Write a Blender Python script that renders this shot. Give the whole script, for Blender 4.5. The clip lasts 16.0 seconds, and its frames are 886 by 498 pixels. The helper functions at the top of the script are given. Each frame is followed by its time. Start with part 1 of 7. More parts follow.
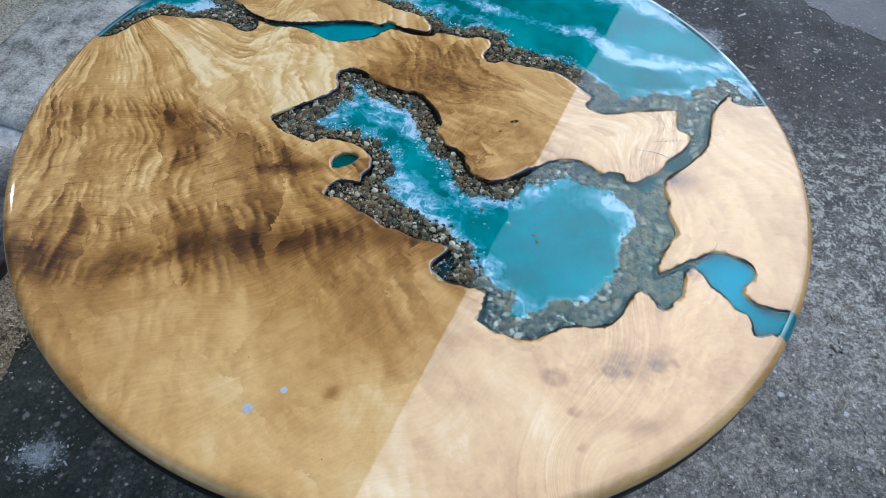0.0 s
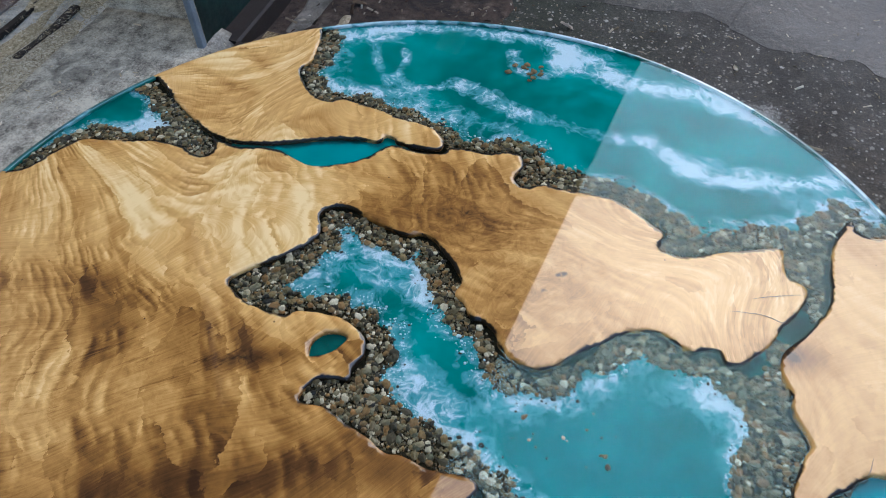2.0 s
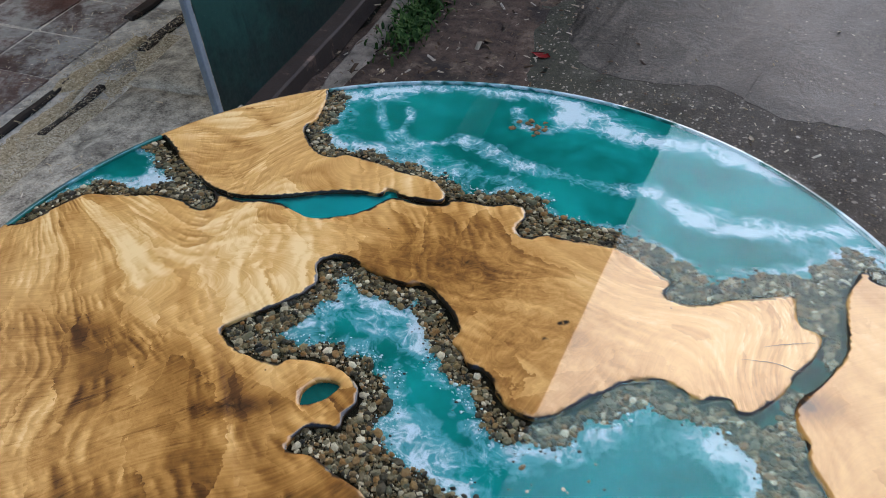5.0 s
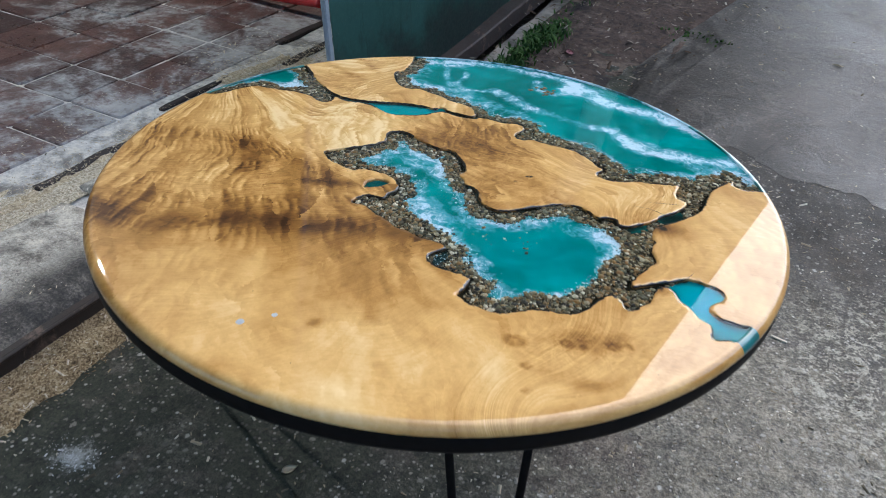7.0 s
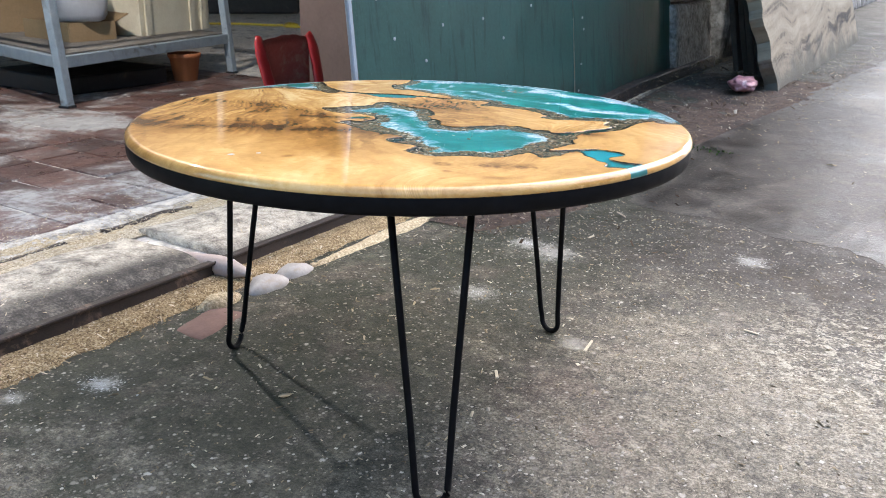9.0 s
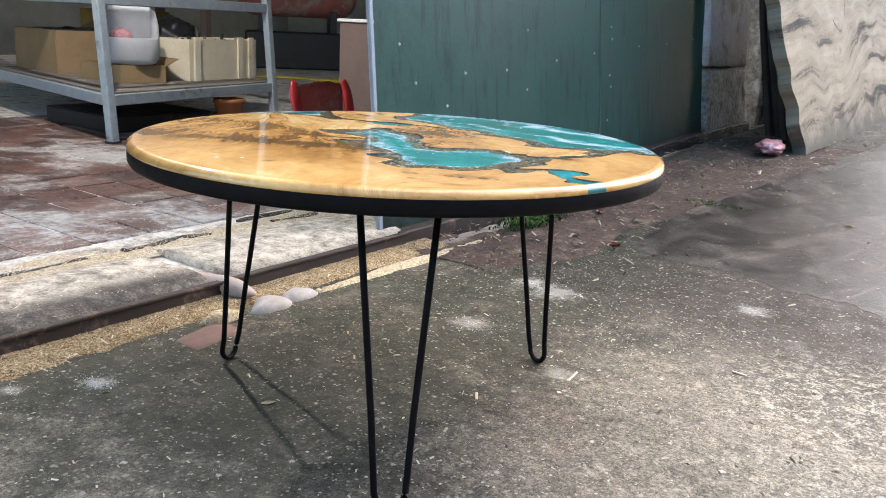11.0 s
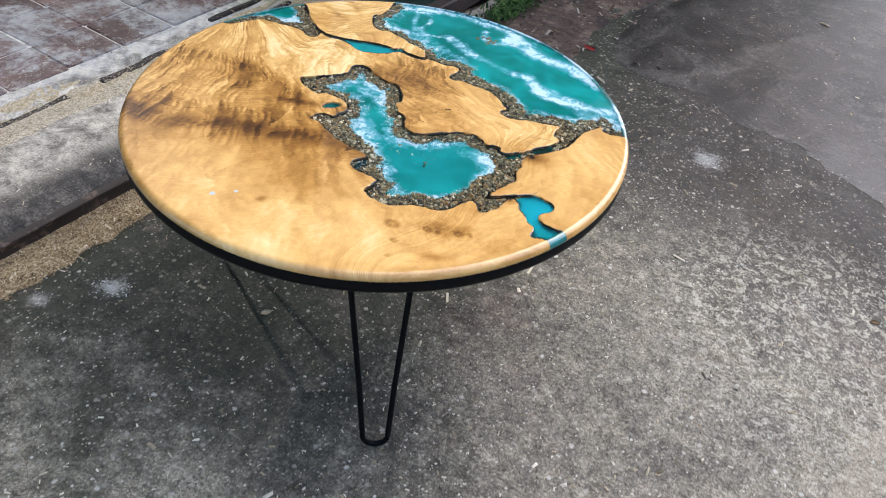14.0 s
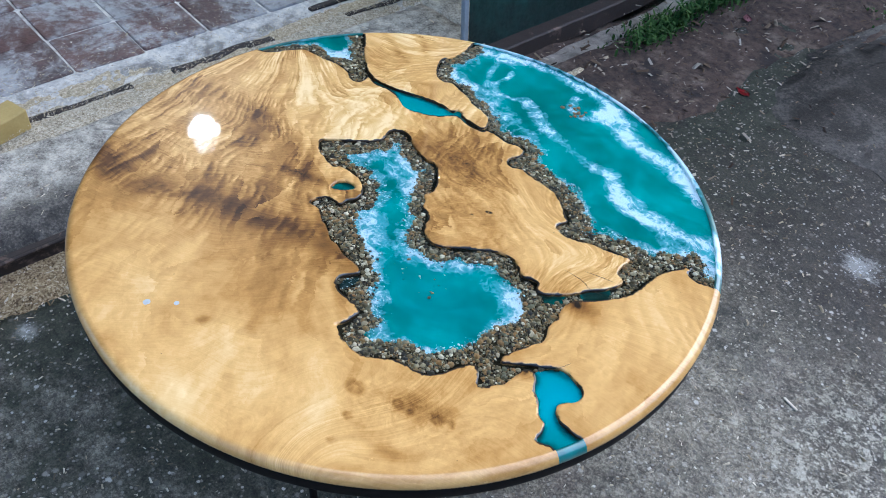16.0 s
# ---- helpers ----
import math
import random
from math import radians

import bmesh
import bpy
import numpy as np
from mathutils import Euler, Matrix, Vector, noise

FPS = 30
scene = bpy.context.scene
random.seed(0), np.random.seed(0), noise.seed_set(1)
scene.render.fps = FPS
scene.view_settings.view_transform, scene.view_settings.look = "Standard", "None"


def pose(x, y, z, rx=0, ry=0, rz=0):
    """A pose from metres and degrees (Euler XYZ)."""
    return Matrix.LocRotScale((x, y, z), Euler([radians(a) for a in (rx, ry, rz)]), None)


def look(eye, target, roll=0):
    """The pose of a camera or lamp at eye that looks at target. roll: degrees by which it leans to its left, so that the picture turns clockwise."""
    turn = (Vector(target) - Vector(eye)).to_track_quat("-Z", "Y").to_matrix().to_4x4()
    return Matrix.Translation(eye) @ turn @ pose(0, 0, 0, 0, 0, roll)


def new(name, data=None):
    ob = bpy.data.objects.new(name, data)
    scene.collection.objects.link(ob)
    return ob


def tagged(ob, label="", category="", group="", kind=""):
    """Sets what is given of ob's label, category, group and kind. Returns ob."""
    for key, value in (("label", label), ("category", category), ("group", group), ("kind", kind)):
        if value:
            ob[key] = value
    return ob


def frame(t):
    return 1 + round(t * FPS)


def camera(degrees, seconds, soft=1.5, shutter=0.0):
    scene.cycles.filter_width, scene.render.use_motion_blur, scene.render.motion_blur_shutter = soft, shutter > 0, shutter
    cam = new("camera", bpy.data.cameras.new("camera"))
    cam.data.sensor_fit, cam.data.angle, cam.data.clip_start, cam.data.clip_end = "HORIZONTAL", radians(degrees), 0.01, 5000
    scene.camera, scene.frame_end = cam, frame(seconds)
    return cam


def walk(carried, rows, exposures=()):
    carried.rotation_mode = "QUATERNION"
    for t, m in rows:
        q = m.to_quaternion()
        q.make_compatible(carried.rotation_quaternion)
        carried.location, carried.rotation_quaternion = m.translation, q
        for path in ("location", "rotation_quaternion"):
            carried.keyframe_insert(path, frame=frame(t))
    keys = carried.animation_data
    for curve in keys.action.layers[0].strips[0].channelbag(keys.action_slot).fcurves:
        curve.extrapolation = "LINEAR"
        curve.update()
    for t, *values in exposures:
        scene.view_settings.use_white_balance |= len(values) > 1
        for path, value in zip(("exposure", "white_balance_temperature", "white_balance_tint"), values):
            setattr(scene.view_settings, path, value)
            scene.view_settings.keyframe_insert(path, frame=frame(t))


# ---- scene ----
cam = camera(55.4, 16.0, soft=0.9, shutter=0.3)
PATH = [
    (0, (0.383, 0.259, 1.075), (0.077, 1.48, -0.48), 5.1),
    (0.5, (0.357, 0.307, 1.071), (0.058, 1.524, -0.488), 5.7),
    (1, (0.339, 0.381, 1.038), (0.003, 1.616, -0.499), 4.5),
    (1.5, (0.313, 0.449, 0.988), (-0.052, 1.714, -0.518), 2.7),
    (2, (0.31, 0.496, 0.954), (-0.068, 1.8, -0.514), 1.8),
    (2.5, (0.299, 0.526, 0.937), (-0.104, 1.86, -0.498), 0.8),
    (3, (0.271, 0.566, 0.918), (-0.141, 1.921, -0.494), -0.6),
    (5.3, (0.360, 0.454, 0.922), (-0.133, 1.907, -0.360), -0.0),
    (5.5, (0.378, 0.393, 0.933), (-0.108, 1.875, -0.321), 0.3),
    (6, (0.431, 0.282, 0.949), (-0.072, 1.801, -0.252), 0.9),
    (6.5, (0.517, 0.182, 0.957), (-0.117, 1.674, -0.215), 1.8),
    (7, (0.600, 0.071, 0.961), (-0.137, 1.553, -0.160), 3.8),
    (7.5, (0.678, -0.060, 0.957), (-0.062, 1.458, -0.115), 3.1),
    (8, (0.738, -0.126, 0.937), (-0.019, 1.426, -0.074), 2.6),
    (8.5, (0.850, -0.166, 0.825), (-0.043, 1.415, -0.012), 1.5),
    (9, (0.919, -0.171, 0.682), (-0.096, 1.422, 0.026), 1.1),
    (9.2, (0.944, -0.177, 0.657), (-0.101, 1.416, 0.050), 0.8),
    (11.3, (1.043, -0.165, 0.633), (-0.091, 1.398, 0.115), 3.0),
    (11.5, (1.018, -0.159, 0.659), (-0.082, 1.420, 0.114), 2.5),
    (12, (0.972, -0.155, 0.849), (-0.009, 1.413, 0.090), 2.2),
    (12.5, (0.980, -0.213, 1.043), (0.120, 1.288, 0.040), 3.9),
    (13, (1.008, -0.249, 1.138), (0.200, 1.163, -0.025), 3.6),
    (13.5, (0.984, -0.215, 1.172), (0.206, 1.131, -0.086), 4.8),
    (14, (0.929, -0.085, 1.187), (0.135, 1.213, -0.112), 6.2),
    (14.5, (0.900, 0.022, 1.193), (0.062, 1.279, -0.118), 6.3),
    (15, (0.883, 0.175, 1.170), (-0.041, 1.362, -0.147), 7.1),
    (15.5, (0.845, 0.280, 1.170), (-0.140, 1.366, -0.191), 7.4),
    (16, (0.812, 0.336, 1.173), (-0.194, 1.345, -0.230), 6.3),
]
# stops, kelvin and tint of the clip's own drifting exposure and white balance
EXPOSURES = [(0.0, 0.78, 5500, 8), (1.5, 0.66, 5850, 9), (3.0, 0.68, 6700, 14), (6.0, 0.72, 6650, 12), (7.0, 1.03, 6400, 10), (8.0, 1.36, 6400, 12),
             (9.0, 1.97, 7100, 15), (11.5, 2.10, 7500, 16), (12.5, 1.60, 7150, 17), (13.2, 1.62, 7200, 16), (14.0, 1.46, 6800, 14), (16.0, 1.22, 5700, 10)]
walk(cam, [(t, look(eye, target, roll)) for t, eye, target, roll in PATH], EXPOSURES)

# ---- world, sun and lamp ----
SUN_ELEV, SUN_AZ = 50.0, 8.0          # degrees; azimuth from +y towards +x
world = bpy.data.worlds.new("overcast_sky")
scene.world = world
world.use_nodes = True
wn = world.node_tree
sky = wn.nodes.new("ShaderNodeTexSky")
sky.sky_type, sky.sun_disc = "NISHITA", False
sky.sun_elevation, sky.sun_rotation = radians(SUN_ELEV), radians(SUN_AZ)
sky.air_density, sky.dust_density, sky.ozone_density = 1.2, 1.5, 1.2
wash = wn.nodes.new("ShaderNodeHueSaturation")
wash.inputs["Saturation"].default_value = 1.35
wn.links.new(sky.outputs[0], wash.inputs["Color"])
back = wn.nodes["Background"]
wn.links.new(wash.outputs[0], back.inputs[0])
back.inputs[1].default_value = 0.15

sun_data = bpy.data.lights.new("sun", "SUN")
sun_data.energy, sun_data.angle, sun_data.color = 1.5, radians(100), (0.93, 0.96, 1.0)
sun = new("sun", sun_data)
az, el = radians(SUN_AZ), radians(SUN_ELEV)
sun.matrix_world = look((6 * math.sin(az) * math.cos(el), 6 * math.cos(az) * math.cos(el), 6 * math.sin(el)), (0, 0, 0))

LAMP_AT = (-1.97, 1.60, 1.97)
LAMP_GLOW = 560.0


# ---- mesh helpers ----
def tidy(me, smooth=False):
    me.validate()
    if smooth:
        me.polygons.foreach_set("use_smooth", [True] * len(me.polygons))
    me.update()
    return me


def mesh_of(name, verts, faces, mats=(), smooth=False):
    me = bpy.data.meshes.new(name)
    me.from_pydata([tuple(v) for v in verts], [], [tuple(int(i) for i in f) for f in faces])
    for m in mats:
        me.materials.append(m)
    return tidy(me, smooth)


def link_bm(name, bm, material, parent=None, label="", smooth=False):
    me = bpy.data.meshes.new(name)
    bm.normal_update()
    bm.to_mesh(me)
    bm.free()
    me.materials.append(material)
    tidy(me, smooth)
    ob = new(name, me)
    if parent is not None:
        ob.parent = parent
    if label:
        tagged(ob, label)
    return ob


def part(name, bm, material, parent, label="", smooth=False):
    return link_bm(name, bm, material, parent, label, smooth)


def empty(name, at=(0, 0, 0), rz=0.0, rx=0.0, ry=0.0):
    ob = new(name)
    ob.matrix_basis = pose(*at, rx, ry, rz)
    ob.empty_display_size = 0.05
    return ob


def box_bm(sx, sy, sz, at=(0, 0, 0), bevel=0.0, turn=None, bm=None, segs=1):
    """A box of those sizes standing on at (the middle of its base)."""
    own = bmesh.new()
    bmesh.ops.create_cube(own, size=1.0)
    for v in own.verts:
        v.co = Vector((v.co.x * sx, v.co.y * sy, (v.co.z + 0.5) * sz))
    if bevel > 0:
        bmesh.ops.bevel(own, geom=own.edges[:], offset=bevel, segments=segs, affect="EDGES", profile=0.5)
    m = Matrix.Translation(at) @ (turn if turn is not None else Matrix.Identity(4))
    bmesh.ops.transform(own, matrix=m, verts=own.verts[:])
    if bm is None:
        return own
    me = bpy.data.meshes.new("tmp")
    own.to_mesh(me)
    own.free()
    bm.from_mesh(me)
    bpy.data.meshes.remove(me)
    return bm


def rough_up(bm, amount, scale, seed=0.0, cuts=0, only=None):
    """Uneven surface: moves vertices by smooth noise."""
    if cuts:
        bmesh.ops.subdivide_edges(bm, edges=bm.edges[:], cuts=cuts, use_grid_fill=True)
    for v in bm.verts:
        n = noise.noise_vector(v.co * scale + Vector((seed, seed * 0.7, seed * 1.3)))
        if only is None or only(v.co):
            v.co += n * amount
    return bm


def tube_bm(points, radius, sides=8, bm=None, closed=False):
    bm = bm or bmesh.new()
    pts = [Vector(p) for p in points]
    rings = []
    up = Vector((0.13, 0.21, 0.97))
    for i, p in enumerate(pts):
        a = pts[i - 1] if (i > 0 or closed) else p
        b = pts[(i + 1) % len(pts)] if (i < len(pts) - 1 or closed) else p
        d = (b - a).normalized()
        side = d.cross(up)
        if side.length < 0.05:
            side = d.cross(Vector((1, 0, 0)))
        side.normalize()
        other = side.cross(d)
        r = radius(i / max(1, len(pts) - 1)) if callable(radius) else radius
        rings.append([bm.verts.new(p + (side * math.cos(k * 2 * math.pi / sides) + other * math.sin(k * 2 * math.pi / sides)) * r) for k in range(sides)])
    n = len(rings)
    for i in range(n if closed else n - 1):
        a, b = rings[i], rings[(i + 1) % n]
        for k in range(sides):
            bm.faces.new((a[k], a[(k + 1) % sides], b[(k + 1) % sides], b[k]))
    if not closed:
        bm.faces.new(rings[0][::-1])
        bm.faces.new(rings[-1])
    bmesh.ops.recalc_face_normals(bm, faces=bm.faces[:])
    return bm


def spline(points, step, closed=False):
    """Points along a smooth curve through the given ones, about step apart."""
    p = np.array(points, float)
    n = len(p)
    out = []
    for i in range(n if closed else n - 1):
        if closed:
            a, b, c, d = p[(i - 1) % n], p[i], p[(i + 1) % n], p[(i + 2) % n]
        else:
            a, b, c, d = p[max(i - 1, 0)], p[i], p[i + 1], p[min(i + 2, n - 1)]
        k = max(1, int(np.ceil(np.linalg.norm(c - b) / step)))
        t = (np.arange(k) / k)[:, None]
        out.append(0.5 * (2 * b + (c - a) * t + (2 * a - 5 * b + 4 * c - d) * t ** 2 + (3 * b - a - 3 * c + d) * t ** 3))
    if not closed:
        out.append(p[-1:])
    return np.concatenate(out)


# ---- materials ----
class Nodes:
    """Short hand for building one material's node tree."""

    def __init__(self, name):
        self.mat = bpy.data.materials.new(name)
        self.mat.use_nodes = True
        self.t = self.mat.node_tree
        self.b = self.t.nodes["Principled BSDF"]
        self.geo = self.t.nodes.new("ShaderNodeTexCoord")
        self.place = self.geo.outputs["Object"]

    def node(self, kind):
        return self.t.nodes.new("ShaderNode" + kind)

    def put(self, socket, value):
        if hasattr(value, "is_output"):
            self.t.links.new(value, socket)
        else:
            socket.default_value = value

    def world_place(self):
        self.place = self.node("NewGeometry").outputs["Position"]
        return self

    def scaled(self, scale, place=None):
        m = self.node("Mapping")
        self.put(m.inputs["Vector"], place or self.place)
        m.inputs["Scale"].default_value = scale if hasattr(scale, "__len__") else (scale,) * 3
        return m.outputs[0]

    def noise(self, scale, detail=4.0, rough=0.55, distort=0.0, place=None):
        n = self.node("TexNoise")
        self.put(n.inputs["Vector"], place or self.place)
        n.inputs["Scale"].default_value, n.inputs["Detail"].default_value = scale, detail
        n.inputs["Roughness"].default_value, n.inputs["Distortion"].default_value = rough, distort
        return n.outputs["Fac"]

    def voronoi(self, scale, feature="F1", place=None, out="Distance", rand=1.0):
        n = self.node("TexVoronoi")
        n.feature = feature
        self.put(n.inputs["Vector"], place or self.place)
        n.inputs["Scale"].default_value = scale
        n.inputs["Randomness"].default_value = rand
        return n.outputs[out]

    def attr(self, name):
        n = self.node("Attribute")
        n.attribute_name = name
        return n.outputs["Fac"]

    def attr_vec(self, name):
        n = self.node("Attribute")
        n.attribute_name = name
        return n.outputs["Vector"]

    def math(self, op, a, b=0.0, c=0.0, clamp=False):
        n = self.node("Math")
        n.operation, n.use_clamp = op, clamp
        self.put(n.inputs[0], a), self.put(n.inputs[1], b), self.put(n.inputs[2], c)
        return n.outputs[0]

    def ramp(self, fac, *stops, smooth=False):
        n = self.node("ValToRGB")
        n.color_ramp.interpolation = "EASE" if smooth else "LINEAR"
        while len(n.color_ramp.elements) < len(stops):
            n.color_ramp.elements.new(0.5)
        for e, (at, col) in zip(n.color_ramp.elements, stops):
            e.position = at
            e.color = (*col, 1.0) if hasattr(col, "__len__") else (col, col, col, 1.0)
        self.put(n.inputs[0], fac)
        return n.outputs[0]

    def step(self, value, low, high, a=0.0, b=1.0):
        n = self.node("MapRange")
        n.interpolation_type = "SMOOTHSTEP"
        self.put(n.inputs[0], value)
        for i, v in enumerate((low, high, a, b)):
            n.inputs[i + 1].default_value = v
        return n.outputs[0]

    def mix(self, fac, a, b, how="MIX"):
        n = self.node("Mix")
        n.data_type, n.blend_type = "RGBA", how
        self.put(n.inputs[0], fac)
        for s, v in ((n.inputs[6], a), (n.inputs[7], b)):
            self.put(s, (*v, 1.0) if isinstance(v, tuple) and len(v) == 3 else v)
        return n.outputs[2]

    def bump(self, height, strength=0.3, distance=0.002):
        n = self.node("Bump")
        self.put(n.inputs["Height"], height)
        n.inputs["Strength"].default_value, n.inputs["Distance"].default_value = strength, distance
        self.put(self.b.inputs["Normal"], n.outputs[0])
        return n.outputs[0]

    def random(self):
        return self.node("ObjectInfo").outputs["Random"]

    def island(self):
        return self.node("NewGeometry").outputs["Random Per Island"]

    def done(self, color=None, rough=None, metal=0.0, coat=0.0, spec=0.5):
        for key, v in (("Base Color", color), ("Roughness", rough)):
            if v is not None:
                self.put(self.b.inputs[key], (*v, 1.0) if isinstance(v, tuple) and len(v) == 3 else v)
        self.b.inputs["Metallic"].default_value = metal
        self.b.inputs["Coat Weight"].default_value = coat
        self.b.inputs["Coat Roughness"].default_value = 0.02
        self.b.inputs["Coat IOR"].default_value = 1.56
        self.b.inputs["Specular IOR Level"].default_value = spec
        return self.mat


def wood_top():
    """Figured, lacquered hardwood: crests of curl that run across the fibre, fibres, growth bands and broad tones."""
    n = Nodes("figured_wood")
    g = n.attr_vec("grain")
    place = n.geo.outputs["Object"]
    row = n.node("SeparateXYZ")
    n.put(row.inputs[0], g)
    u = row.outputs[0]
    figure, calm = n.attr("figure"), n.attr("calm")
    broad = n.noise(9, 3, 0.5, 0.4, place)
    fine_warp = n.noise(45, 4, 0.65, 0.3, place)
    fray = n.noise(1.0, 3, 0.7, 0.0, n.scaled((60, 420, 1), g))
    shift = n.math("ADD", n.math("MULTIPLY", n.math("SUBTRACT", broad, 0.5), 0.030), n.math("ADD", n.math("MULTIPLY", n.math("SUBTRACT", fine_warp, 0.5), 0.004), n.math("MULTIPLY", n.math("SUBTRACT", fray, 0.5), 0.0035)))
    # the fibre leans plate by plate, so that the crests jump where two plates meet
    loose_g = n.node("CombineXYZ")
    n.put(loose_g.inputs[0], n.math("ADD", u, n.math("MULTIPLY", n.math("SUBTRACT", fine_warp, 0.5), 0.028)))
    n.put(loose_g.inputs[1], n.math("MULTIPLY_ADD", n.math("SUBTRACT", broad, 0.5), 0.12, row.outputs[1]))
    plate, flake = n.node("SeparateColor"), n.node("SeparateColor")
    n.put(plate.inputs[0], n.voronoi(1.0, place=n.scaled((26, 10, 1), loose_g.outputs[0]), out="Color"))
    n.put(flake.inputs[0], n.voronoi(1.0, place=n.scaled((80, 26, 1), loose_g.outputs[0]), out="Color"))
    along = n.math("ADD", n.math("ADD", u, shift), n.math("ADD", n.math("MULTIPLY", plate.outputs[0], 0.024), n.math("MULTIPLY", flake.outputs[0], 0.0020)))

    def crest(period, offset, rise=0.72):
        """Ridges of curl: each brightens slowly and falls off quickly."""
        f = n.math("FRACT", n.math("MULTIPLY_ADD", along, 1.0 / period, offset))
        return n.math("MULTIPLY", n.step(f, 0.0, rise), n.step(f, rise, 1.0, 1.0, 0.0))

    def breaks(su, sv, low, high):
        return n.step(n.noise(1.0, 3, 0.6, 0.5, n.scaled((su, sv, 1), g)), low, high)

    fibre = n.noise(1.0, 4, 0.75, 0.1, n.scaled((16, 560, 1), g))
    bands = n.noise(1.0, 5, 0.68, 0.25, n.scaled((5, 60, 1), g))
    cloud = n.noise(10, 5, 0.62, 1.2, place)
    wide = n.noise(4.2, 3, 0.5, 0.8, place)
    burl = n.noise(60, 5, 0.75, 1.6, place)
    grit = n.noise(170, 4, 0.75, 0.4, place)
    v = n.attr("tone")
    for tex, amp, by in ((crest(0.046, 0.2, 0.84), 0.22, n.math("MULTIPLY", figure, breaks(9, 14, 0.40, 0.56))),
                         (crest(0.019, 0.6, 0.78), 0.27, n.math("MULTIPLY", figure, breaks(16, 24, 0.44, 0.60))),
                         (crest(0.0088, 0.1, 0.70), 0.25, n.math("MULTIPLY", figure, breaks(22, 26, 0.47, 0.62)))):
        v = n.math("MULTIPLY_ADD", n.math("MULTIPLY", n.math("SUBTRACT", tex, 0.36), by), amp, v)
    for tex, amp, by in ((plate.outputs[1], 0.30, figure), (flake.outputs[1], 0.13, figure), (bands, 0.20, figure), (cloud, 0.55, calm), (wide, 0.36, 1.0), (fibre, 0.50, n.math("MULTIPLY_ADD", figure, 0.7, 0.15)), (grit, 0.16, calm)):
        v = n.math("MULTIPLY_ADD", n.math("MULTIPLY", n.math("SUBTRACT", tex, 0.5), by), amp, v)
    v = n.math("MULTIPLY_ADD", n.math("MULTIPLY", n.math("SUBTRACT", burl, 0.5), n.attr("burl")), 0.85, v)
    # dark scratchy pore lines along the heartwood
    pore = n.step(n.noise(1.0, 4, 0.7, 0.2, n.scaled((30, 200, 1), g)), 0.56, 0.66)
    v = n.math("MULTIPLY_ADD", n.math("MULTIPLY", pore, n.attr("heart")), -0.15, v)
    col = n.ramp(v, (0.0, (0.042, 0.016, 0.005)), (0.18, (0.125, 0.050, 0.012)), (0.36, (0.30, 0.134, 0.027)),
                 (0.54, (0.53, 0.266, 0.068)), (0.76, (0.77, 0.450, 0.150)), (1.0, (0.95, 0.69, 0.33)))
    specks = n.step(n.voronoi(70, place=place), 0.03, 0.065)
    rare = n.step(n.noise(7, 3), 0.55, 0.64)
    col = n.mix(n.math("MULTIPLY", n.math("SUBTRACT", 1.0, specks), rare), col, (0.07, 0.03, 0.012))
    burnt = n.math("MULTIPLY_ADD", n.math("SUBTRACT", burl, 0.5), 0.8, n.attr("char"))
    col = n.mix(n.step(burnt, 0.25, 0.6), col, (0.018, 0.011, 0.006))
    return n.done(col, 0.42, coat=1.0, spec=0.1)


